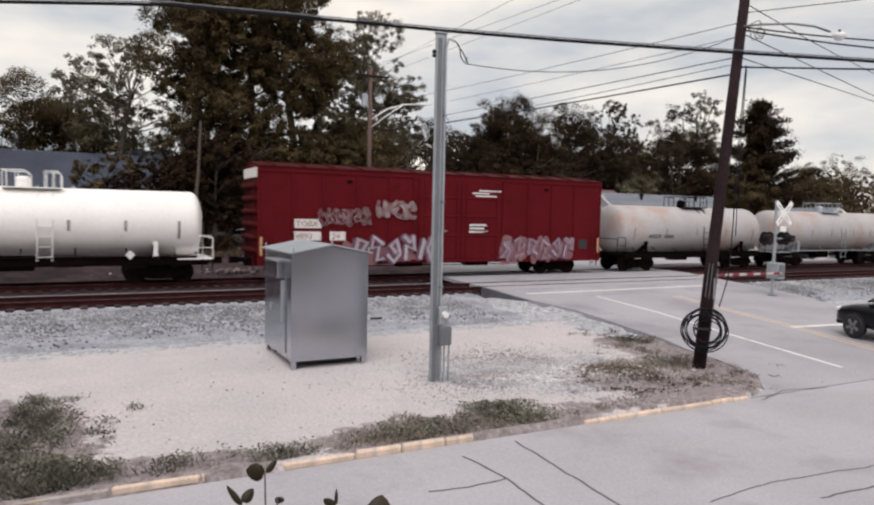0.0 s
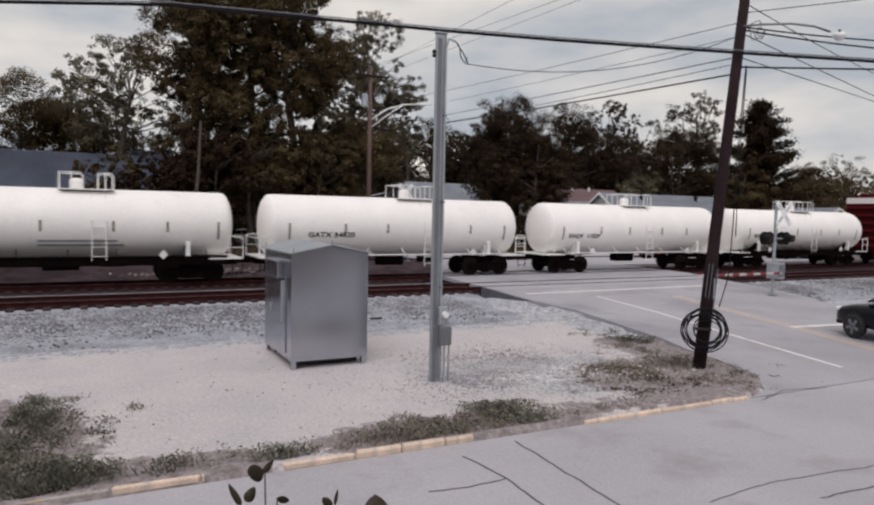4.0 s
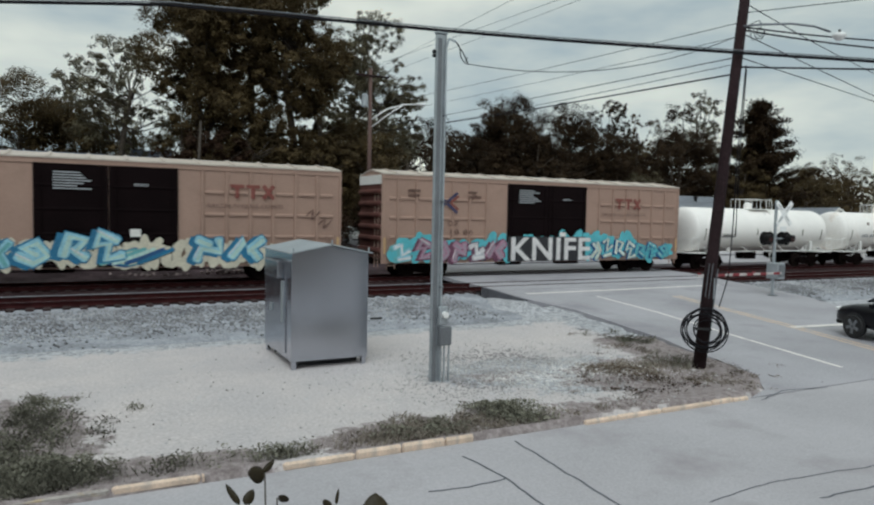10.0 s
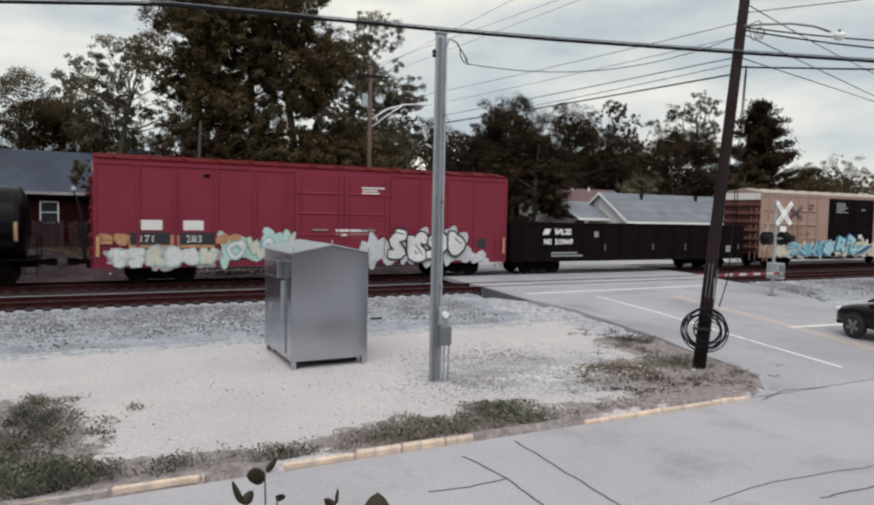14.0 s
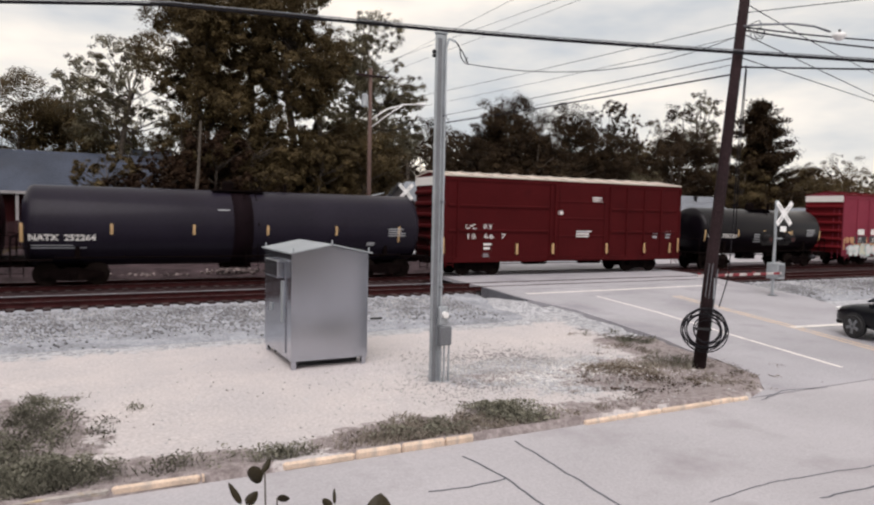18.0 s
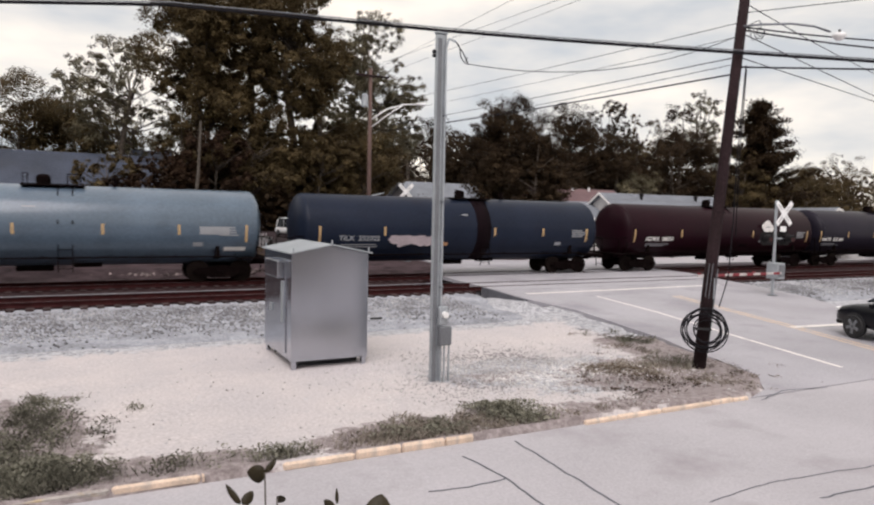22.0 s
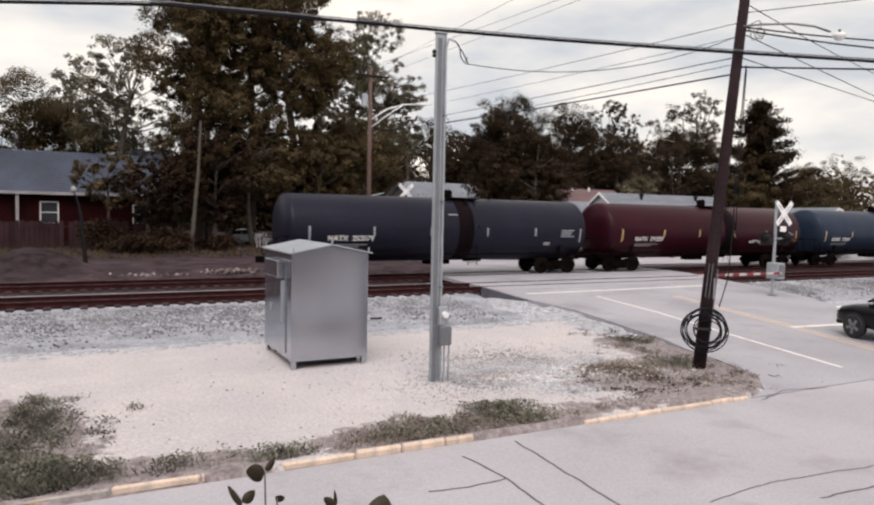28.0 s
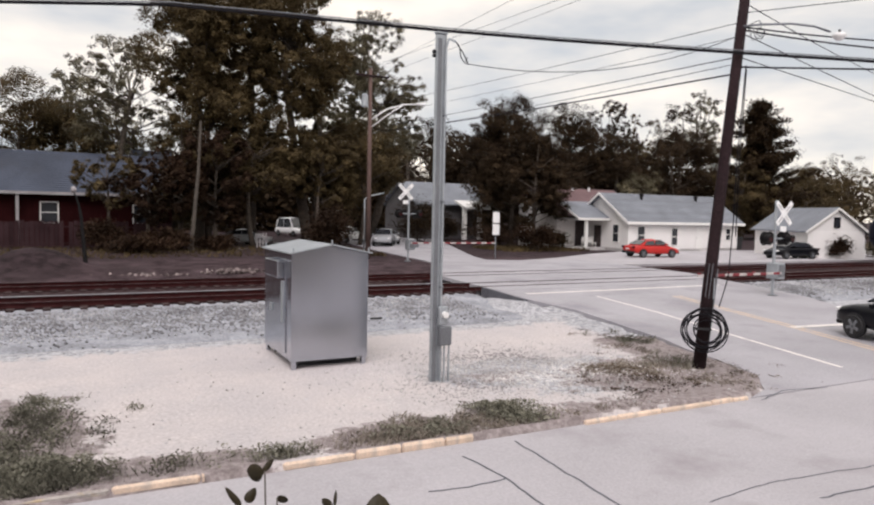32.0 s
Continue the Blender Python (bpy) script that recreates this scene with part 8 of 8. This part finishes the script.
c, h = tank_car("white tank car with a dark lettered patch and black frame", -52.55, -39.89, 1.38, 2.44, M_TANKWHITE, M_WHITE, WS, M_DSTRIPE, [("16477", -3.6, -2.8, 2.03, 0.20, M_TXTWHITE)], True, True, 0.67)
part("black_patch", shell_patch(1.38, 2.44, -4.79, -2.64, 1.97, 2.29, 0.007), M_TXTBLACK, c)
shell_bars(c, 1.38, 2.44, -1.0, 1.55, 3.6, 0.34, 2, M_TXTGREY)
c, h = tank_car("soiled white tank car with dark round spots", -67.21, -54.34, 1.40, 2.44, M_TANKSTAIN, M_WHITE, WS, M_DSTRIPE, [("GATX  34417", -4.4, -2.83, 2.05, 0.21, M_TXTGREY)], False, True, -0.16)
for sx, sz, sr in ((-3.6, 3.0, 0.13), (-1.1, 2.55, 0.12), (-0.65, 2.62, 0.14), (0.15, 2.6, 0.13), (1.2, 2.85, 0.12), (1.75, 2.75, 0.14), (1.3, 3.25, 0.10), (2.1, 2.5, 0.10)):
    y = on_shell(1.40, 2.44, sz, 0.02)
    part("round_spot", lathe(B(), [(y - 0.002, sr), (y + 0.04, sr * 1.02)], 14, "y", (sx, 0, sz)), M_TXTBROWN, c, "dark brown round patch")
c, h = tank_car("clean white tank car with white running gear", -81.98, -68.95, 1.42, 2.44, M_TANKWHITE, M_WHITE, WS, M_DSTRIPE, [("SHPX 200047", -5.29, -2.91, 2.0, 0.23, M_TXTBLACK)], False, True, 0.15)

POST_TAN = tuple(-8.7 + i * 0.98 for i in range(6)) + tuple(3.5 + i * 0.98 for i in range(6))
# brown of the tan cars' ends: dirt and painted shade together
M_ENDSHADE = surf("dirty_shaded_car_end", (0.105, 0.045, 0.038), 0.8, 0, 0.3, 1.0, 14, 0.05, (0.05, 0.02, 0.018), 0.3, spec=0.15)


def tan_car(left, right, number, label):
    c, h = box_car(label, left, right, M_BOXTAN, M_ROOFMETAL, -2.55, 2.55, POST_TAN, M_BOXDOOR, True, True, 3, 4.92, M_ENDSHADE)
    for s in (1, -1):
        for sx in (0, 180):
            for k, (a, b_, d0, d1, m) in enumerate(((0.06, 0.78, -0.07, 0.07, M_TXTBLUE), (0.20, 0.74, -0.21, -0.09, M_TXTRED))):
                o = part("emblem_bar", box(B(), a, -0.006, min(d0 * s, d1 * s), b_, 0, max(d0 * s, d1 * s)), m, c, "crossed emblem bars in red and blue")
                o.matrix_basis = pose(-6.15, -1.53 - 0.004 * k - 0.002 * (s > 0), 3.66, 0, -38 * s, 0) @ pose(0, 0, 0, 0, sx, 0)
    for text, x1, z in (("TB  OX", -5.42, 2.52), (number, -4.60, 2.10)):
        o = lettering(text, 0.27, M_TXTBROWN, c, -6.8, -1.53, z)
        o.matrix_basis = o.matrix_basis @ Matrix.Diagonal((spread(o, -6.8, x1), 1, 1, 1))
    for x0, w, z in ((4.62, 0.56, 4.02), (4.82, 0.16, 3.58), (5.28, 0.56, 4.02), (5.48, 0.16, 3.58)):
        part("emblem_shape", box(B(), x0, -1.534, z, x0 + w, -1.528, z + (0.14 if w > 0.5 else 0.45)), M_TXTRED, c, "red block emblem")
    for a in (-38, 38):
        o = part("emblem_shape", box(B(), -0.08, -0.007, -0.36, 0.08, 0, 0.36), M_TXTRED, c)
        o.matrix_basis = pose(6.22, -1.529 - 0.003 * (a > 0), 3.87, 0, a, 0)
    lettering("RAILCAR POOLING EXPERTS", 0.17, M_TXTBROWN, c, 3.7, -1.53, 3.18, wide=1.0)
    bars(c, -1.9, -1.58, 3.75, 1.35, 0.72, 7, M_TXTGREY)
    bars(c, 0.9, -1.58, 3.95, 0.75, 0.12, 2, M_TXTGREY)
    bars(c, -8.2, -1.53, 3.9, 0.75, 0.45, 2, M_TXTBROWN)
    bars(c, -4.9, -1.53, 3.9, 0.75, 0.45, 2, M_TXTBROWN)
    part("stencil_plate", box(B(), 0.75, -1.60, 1.95, 1.15, -1.582, 2.25), M_TXTWHITE, c)
    return c


c = tan_car(-102.55, -83.6, "67 18 86", "tan box car with black double doors and pink and turquoise graffiti")
cloud(c, -8.9, -1.8, 0.85, 1.95, 13, S_CYAN, 21, -1.583)
cloud(c, -1.8, 6.2, 0.95, 2.15, 13, S_CYAN, 26, -1.586)
cloud(c, 6.0, 8.9, 0.75, 1.5, 6, S_CYAN, 27, -1.583)
block_letters(c, -9.0, -8.0, 0.80, 1.75, 1, S_BLUE, S_WHITE, S_TEAL, 4, -1.595)
block_letters(c, -7.9, -4.9, 0.75, 1.90, 3, S_PINK, S_LILAC, S_PURPLE, 1, -1.595, 0.34)
block_letters(c, -4.9, -3.9, 0.80, 1.80, 1, S_PALEGREY, S_WHITE, S_PURPLE, 4, -1.595, 0.34)
block_letters(c, -3.9, -2.75, 0.80, 1.90, 1, S_PINK, S_LILAC, S_PURPLE, 0, -1.595, 0.36)
part("graffiti_ground", box(B(), -2.56, -1.604, 0.72, 2.5, -1.600, 2.02), S_BLACK, c)
lettering("KNIFE", 1.20, S_WHITE, c, -2.45, -1.610, 0.80, wide=1.16, name="graffiti_lettering", bold=0.035)
block_letters(c, 2.85, 6.1, 0.80, 1.95, 4, S_MINT, S_CREAM, S_NAVY, 2, -1.600, 0.26)
block_letters(c, 6.0, 8.7, 0.75, 1.75, 3, S_CYAN, S_TEAL, S_NAVY, 6, -1.600, 0.26)
c = tan_car(-123.6, -104.65, "67 24 99", "tan box car with black double doors and blue and cream graffiti")
cloud(c, -8.0, -3.4, 0.75, 1.6, 12, S_CREAM, 31, -1.583)
cloud(c, -3.4, 2.6, 0.75, 1.75, 15, S_CREAM, 33, -1.586)
cloud(c, 2.8, 6.6, 0.75, 1.65, 10, S_CREAM, 36, -1.583)
block_letters(c, -7.0, -4.3, 0.75, 1.75, 2, S_BLUE, S_TEAL, S_DEEPBLUE, 1, -1.595)
block_letters(c, -4.3, -3.3, 0.75, 1.9, 1, S_BLUE, S_TEAL, S_DEEPBLUE, 0, -1.597)
block_letters(c, -3.3, -2.0, 0.80, 2.0, 1, S_BLUE, S_MINT, S_DEEPBLUE, 3, -1.600, 0.36)
block_letters(c, -1.85, 0.45, 0.85, 2.25, 2, S_BLUE, S_MINT, S_DEEPBLUE, 6, -1.604, 0.34)
block_letters(c, -0.2, 1.6, 0.80, 1.55, 1, S_TEAL, S_CREAM, S_NAVY, 3, -1.600, 0.36)
for k in range(4):
    bm = B()
    stroke(bm, [(-0.3 + 0.45 * k, 0.9), (0.5 + 0.4 * k, 1.15), (1.3 + 0.35 * k, 1.45)], 0.16, -1.612 - 0.001 * k, 0.0001, 1)
    part("graffiti_stroke", bm, (S_TEAL, S_MINT, S_NAVY, S_DEEPBLUE)[k], c, "slanting sprayed flourish")
block_letters(c, 3.0, 6.0, 0.75, 1.95, 2, S_BLUE, S_MINT, S_DEEPBLUE, 5, -1.595)
for px, pz in ((8.2, 2.9), (8.75, 2.5)):
    bm = B()
    stroke(bm, [(px - 0.3, pz), (px, pz + 0.25), (px - 0.05, pz - 0.15), (px + 0.3, pz + 0.2)], 0.05, -1.53, 0.0003)
    part("graffiti_stroke", bm, M_TXTBROWN, c, "thin dark sprayed tag")
for k in range(3):
    bm = B()
    blob(bm, -9.0 + 0.08 * k, 1.5 + 0.55 * k, 0.26, 0.34, -1.5125 - 0.001 * k, 91 + k, 0.4, 30)
    part("paint_patch", bm, spray("pale_tan_scuff", (0.44, 0.34, 0.29)), c, "pale scuffed patch by the corner")

# gondola
c, h = rail_car("gondola_car", "black open gondola car with side posts", "gondola car", -142.75, -125.2, 2.3, 0.5)
GH = 2.72
for s in (-1, 1):
    part("side_wall", box(B(), -h, s * 1.45 - 0.03, 0.75, h, s * 1.45 + 0.03, GH, 0.01), M_GONBLACK, c)
    part("top_rim", box(B(), -h, s * 1.45 - 0.07, GH - 0.09, h, s * 1.45 + 0.07, GH + 0.03, 0.02), M_GONBLACK, c)
    part("end_wall", box(B(), s * h - 0.04, -1.45, 0.75, s * h + 0.04, 1.45, GH, 0.01), M_GONBLACK, c)
    part("end_rim", box(B(), s * h - 0.07, -1.45, GH - 0.09, s * h + 0.07, 1.45, GH + 0.03, 0.02), M_GONBLACK, c)
    ladder(c, s * (h - 0.3), -1.52, 0.45, 2.1, 0.42, M_GONBLACK)
    for k in range(13):
        xx = -h + 0.7 + k * (2 * h - 1.4) / 12
        part("side_post", prism(B(), [(xx - 0.10, s * 1.48), (xx - 0.06, s * 1.56), (xx + 0.06, s * 1.56), (xx + 0.10, s * 1.48)], "z", 0.75, GH - 0.09), M_GONBLACK, c)
part("floor", box(B(), -h, -1.42, 0.95, h, 1.42, 1.05), M_FRAME, c)
part("side_sill", box(B(), -h, -1.52, 0.68, h, -1.40, 0.86, 0.02), M_GONBLACK, c)
part("centre_sill", box(B(), -h - 0.3, -0.3, 0.62, h + 0.3, 0.3, 0.95, 0.02), M_FRAME, c)
part("emblem_shape", prism(B(), [(-6.89, 2.12), (-6.50, 2.12), (-6.33, 2.43), (-6.74, 2.43)], "y", -1.575, -1.570), M_TXTWHITE, c, "white block emblem")
for q in ([(-6.04, 2.12), (-5.90, 2.12), (-5.66, 2.30), (-5.70, 2.12), (-5.52, 2.12), (-5.58, 2.43), (-5.74, 2.43), (-5.96, 2.26), (-5.90, 2.43), (-6.10, 2.43)], [(-5.46, 2.12), (-5.02, 2.12), (-4.97, 2.22), (-5.22, 2.27), (-4.98, 2.34), (-5.02, 2.43), (-5.42, 2.43), (-5.46, 2.34), (-5.22, 2.28), (-5.46, 2.20)]):
    part("emblem_shape", prism(B(), q, "y", -1.575, -1.570), M_TXTWHITE, c)
o = lettering("NS  210449", 0.27, M_TXTWHITE, c, -6.79, -1.572, 1.62, bold=0.02)
o.matrix_basis = o.matrix_basis @ Matrix.Diagonal((spread(o, -6.79, -4.86), 1, 1, 1))
bars(c, -6.3, -1.572, 0.95, 2.4, 0.3, 2, M_TXTGREY)
for xx in (-2.6, 1.0, 3.6, 8.2):
    part("reflective_strip", box(B(), xx - 0.03, -1.57, 1.25, xx + 0.03, -1.562, 1.62), M_DSTRIPE, c)
part("stencil_plate", box(B(), 7.1, -1.57, 1.1, 7.55, -1.562, 1.5), M_TXTGREY, c)
part("stencil_plate", box(B(), -3.4, -1.572, 2.0, -3.1, -1.566, 2.3), M_TXTGREY, c)

c, h = box_car("faded red box car with white bubble graffiti", -162.05, -143.15, M_BOXPINK, M_BOXRED, -1.55, 2.95, POST_RED, end_shade=M_BOXRED)
part("number_panel", box(B(), -8.2, -1.47, 1.62, -6.7, -1.463, 2.12), S_BLACK, c)
lettering("171", 0.30, M_TXTWHITE, c, -7.9, -1.476, 1.72)
part("number_panel", box(B(), -6.35, -1.47, 1.62, -4.85, -1.463, 2.12), S_BLACK, c)
lettering("283", 0.30, M_TXTWHITE, c, -6.1, -1.476, 1.72)
part("white_plate", box(B(), -7.8, -1.47, 2.22, -7.0, -1.463, 2.62), M_TXTWHITE, c)
part("white_plate", box(B(), -6.2, -1.47, 2.22, -5.4, -1.463, 2.62), M_TXTWHITE, c)
for k, xa in enumerate((-9.15, -8.6, -4.75, -4.2)):
    bm = B()
    blob(bm, xa + 0.1, 1.85, 0.26, 0.22, -1.535 - 0.001 * k, 41 + k, 0.2)
    part("graffiti", bm, S_ORANGE, c, "dull orange sprayed shape")
part("graffiti_ground", box(B(), -8.25, -1.466, 1.5, -4.85, -1.464, 2.02), S_ORANGE, c)
cloud(c, -8.9, -4.9, 0.72, 1.5, 10, S_GREY, 48, -1.53)
graffiti(c, -8.9, -4.9, 0.72, 1.55, 6, [S_WHITE, S_WHITE, S_CREAM], S_MINT, 43, -1.54, 0.34)
cloud(c, -4.7, -1.2, 0.85, 2.1, 9, S_MINT, 44, -1.53)
graffiti(c, -4.4, -1.3, 0.95, 2.0, 4, [S_WHITE, S_CREAM], S_TEAL, 45, -1.54, 0.22)
cloud(c, 1.6, 4.0, 0.75, 1.9, 6, S_PALEGREY, 46, -1.585)
cloud(c, 3.2, 7.2, 0.75, 2.35, 9, S_PALEGREY, 49, -1.53)
cloud(c, 6.6, 8.3, 0.72, 1.25, 4, S_PALEGREY, 50, -1.528)
graffiti(c, 2.9, 7.0, 0.85, 2.35, 4, [S_WHITE], S_BLACK, 47, -1.60, 0.40)
bars(c, 1.55, -1.545, 3.95, 1.2, 0.36, 3, M_TXTWHITE)
bars(c, 0.3, -1.545, 2.0, 2.2, 0.4, 2, M_TXTWHITE)
part("routing_plate", box(B(), 7.8, -1.47, 1.45, 8.3, -1.463, 1.9), S_BLACK, c)

c, h = tank_car("short glossy black tank car with yellow strips", -175.87, -164.26, 1.48, 2.36, M_TANKBLACK, M_FRAME, (-5.64, -2.69, -0.26, 2.49, 5.39), M_YSTRIPE, [("GBRX 709309", -5.42, -2.85, 1.98, 0.25, M_TXTWHITE)], False, False, 0.4)
part("yellow_label", shell_patch(1.48, 2.36, 1.6, 2.37, 2.05, 2.4, 0.008), M_YSTRIPE, c)
shell_bars(c, 1.48, 2.36, 4.0, 2.1, 0.9, 0.5, 4, M_TXTGREY)
shell_bars(c, 1.48, 2.36, -1.2, 1.7, 1.0, 0.6, 4, M_TXTGREY)

POST_DARK = (-7.1, -1.45, 2.65, 3.9, 5.2, 6.5)
c, h = box_car("dark oxide red box car with pressed panels, end top white", -193.94, -177.94, M_BOXDARK, M_ROOFMETAL, -1.2, 2.4, POST_DARK, None, False, True, 2)
for text, x1, z in (("UC   RY", -5.05, 2.38), ("15  66  7", -4.25, 1.90)):
    o = lettering(text, 0.25, M_TXTWHITE, c, -6.65, -1.462, z)
    o.matrix_basis = o.matrix_basis @ Matrix.Diagonal((spread(o, -6.65, x1), 1, 1, 1))
bars(c, -5.6, -1.462, 1.35, 0.5, 0.4, 2, M_TXTWHITE)
bars(c, -5.6, -1.462, 0.98, 0.4, 0.2, 2, M_TXTGREY)
bars(c, 1.3, -1.545, 3.9, 0.9, 0.34, 3, M_TXTWHITE)
part("stencil_plate", box(B(), -1.0, -1.545, 3.2, -0.7, -1.537, 3.4), M_TXTWHITE, c)
bars(c, 0.2, -1.58, 2.0, 1.2, 0.4, 3, M_TXTWHITE)
bars(c, 5.9, -1.462, 1.95, 0.5, 0.5, 2, M_TXTGREY)
bars(c, 6.9, -1.462, 1.95, 0.45, 0.5, 3, M_TXTGREY)
for xx in (-3.6, -1.3, 2.4, 5.2, 7.2):
    part("reflective_strip", box(B(), xx - 0.06, -1.56, 1.1, xx + 0.06, -1.552, 1.65), M_YSTRIPE, c)

def long_tank(label, left, right, paint, mark, x0, x1, mark_mat, strips, dome_x, belt=None, height=0.24, strip_mat=M_YSTRIPE):
    c, h = tank_car(label, left, right, 1.60, 2.33, paint, M_FRAME, strips, strip_mat, [(mark, x0, x1, 1.80, height, mark_mat)], False, False, dome_x, belt)
    shell_bars(c, 1.60, 2.33, x0 + 0.1, 1.48, 1.9, 0.20, 2, M_TXTGREY)
    shell_bars(c, 1.60, 2.33, 6.5, 2.0, 0.95, 0.42, 4, M_TXTGREY)
    part("stencil_plate", shell_patch(1.60, 2.33, 5.45, 5.85, 1.55, 1.72, 0.008), M_TXTGREY, c)
    shell_bars(c, 1.60, 2.33, dome_x - 1.0, 3.05, 0.6, 0.10, 1, M_TXTGREY)
    return c


long_tank("long charcoal tank car with yellow strips and a dark band", -211.69, -194.93, M_TANKCHAR, "NATX  252264", -8.06, -5.79, M_TXTWHITE, (-8.27, -5.24, -2.17, 0.86, 3.95, 7.04), -0.2, (-0.56, 0.26))
c = long_tank("long brown-black tank car with a white diamond sign", -229.14, -212.22, M_TANKMAROONBLK, "ADMX  28830", -6.85, -4.69, M_TXTWHITE, (-7.73, -4.04, -1.25, 2.21, 4.96, 7.6), 0.0)
y = on_shell(1.60, 2.33, 2.6, 0.10)
sign = part("diamond_sign", prism(B(), [(2.90, 2.72), (3.40, 2.12), (3.60, 2.10), (4.07, 2.55), (4.03, 2.70), (3.60, 3.10), (3.40, 3.12), (2.95, 2.85)], "y", y - 0.012, y), M_TXTWHITE, c, "large white diamond sign on a round plate")
part("stencil_bar", box(B(), 3.30, y - 0.018, 2.66, 3.70, y - 0.0125, 2.72), M_TXTGREY, sign)
shell_bars(c, 1.60, 2.33, 2.9, 1.72, 1.2, 0.34, 3, M_TXTGREY)
part("stencil_plate", shell_patch(1.60, 2.33, 1.2, 1.9, 1.42, 1.6, 0.008), M_BELT, c)
c = long_tank("long dark blue-grey tank car with a pale painted-over patch", -247.95, -230.93, M_TANKBLUE, "TILX  292022", -6.69, -4.68, M_TXTGREY, (-7.6, -4.45, -1.5, 1.6, 4.6, 7.5), 0.7, (0.55, 1.37))
for i in range(6):
    bm = B()
    blob(bm, -3.9 + i * 0.38, 1.84 - 0.05 * (i % 2), 0.32, 0.24, on_shell(1.60, 2.33, 1.84, 0.05) - 0.0006 * i, 61 + i, 0.3)
    part("paint_patch", bm, S_ROSE, c, "pale pinkish painted-over patch")
part("orange_label", shell_patch(1.60, 2.33, -1.75, -1.05, 1.55, 1.72, 0.008), S_ORANGE, c)
c = long_tank("long pale blue-grey tank car with dark stains and a ladder", -266.27, -249.48, M_TANKPALE, "UTLX  661650", -6.52, -4.27, M_DULLORANGE, (-7.6, -4.0, -0.9, 2.1, 4.9, 7.6), 0.4, None, 0.20)
for xx in (-2.7, -2.2):
    for k in range(3):
        bm = B()
        blob(bm, xx + 0.05 * k, 1.7 + k * 0.22, 0.15, 0.20, on_shell(1.60, 2.33, 1.7 + k * 0.22, 0.04) - 0.001 * k, 71 + k, 0.3)
        part("stain_patch", bm, M_TANKCHAR, c, "dark running stain")
part("white_plate", shell_patch(1.60, 2.33, 5.7, 6.9, 2.05, 2.38, 0.009), M_TXTGREY, c)
part("white_plate", shell_patch(1.60, 2.33, 6.7, 7.6, 1.35, 1.52, 0.009), M_TXTWHITE, c)
long_tank("long slate blue tank car with yellow strips", -284.3, -267.79, M_TANKMID, "ADMX  25938", -6.91, -4.87, M_TXTWHITE, (-7.6, -4.65, -1.44, 1.45, 4.66, 7.79), 0.5, (0.3, 1.1))
c = long_tank("long maroon tank car, faded and streaked dark", -303.01, -286.08, M_TANKMAROON, "NATX  291259", -6.41, -4.25, M_TXTWHITE, (-7.4, -4.2, -1.3, 1.8, 4.7, 7.7), 0.8, (0.9, 1.9))
for i in range(11):
    bm = B()
    blob(bm, 3.3 + i * 0.29, 1.72 + 0.05 * (i % 3), 0.115, 0.085 + 0.03 * (i % 2), on_shell(1.60, 2.33, 1.72, 0.05), 81 + i, 0.4, 10)
    part("graffiti_stroke", bm, M_TXTGREY, c, "small pale grey sprayed tag")
long_tank("long dark slate tank car closing the train", -321.26, -304.27, M_TANKSLATE, "NATX  252079", -6.51, -4.27, M_TXTWHITE, (-7.36, -4.27, -1.3, 1.89, 4.83, 7.79), 0.7, (0.25, 1.1), strip_mat=M_TXTGREY)


# ---- what moves ----
def motions():
    way = [(0, 0), (0.5, 6.05), (1, 11.89), (1.5, 17.62), (2, 23.28), (2.5, 28.97), (3, 34.66), (3.5, 40.0), (4.5, 51.7), (5.5, 63.47), (6, 68.95), (7, 80.69), (7.5, 86.6), (7.75, 89.2), (7.9, 89.5), (8, 89.56), (8.1, 93.1), (8.5, 98.05), (9, 104.02), (9.5, 109.93), (10, 115.03), (10.5, 121.59), (11, 127.08), (12, 139.26), (13, 150.98), (14, 162.46), (14.5, 168.34), (15.5, 180.3), (16.5, 192.25), (17, 198.39), (17.5, 204.2), (18, 209.55), (18.5, 215.38), (19, 221.22), (20, 232.42), (20.5, 238.2), (21, 244.46), (22, 256.46), (23, 268.29), (24, 280.21), (25, 292.24), (25.5, 298.57), (26.5, 310.8), (27.5, 323.03), (28, 329.07), (28.5, 335.08), (29, 340.9), (29.5, 347.0), (30, 353.1), (30.5, 358.9), (31, 364.7), (31.5, 370.6), (32, 376.5)]
    for c in CARS:
        x0 = c.matrix_basis.translation.x
        walk(c, [(t, pose(x0 + s, TRACK_Y, RAIL_Z)) for t, s in way])
    for i, (o, (px, py, pz, rx, ry, rz)) in enumerate(SAP_LEAVES):
        rows = []
        for k in range(17):
            t = 2.0 * k
            a = 0.9 * t + 1.3 * i
            rows.append((t, pose(px + 0.006 * math.sin(a), py, pz + 0.004 * math.cos(1.7 * a), rx + 6 * math.sin(a), ry + 8 * math.sin(1.3 * a + 1), rz + 5 * math.cos(a))))
        walk(o, rows)


motions()
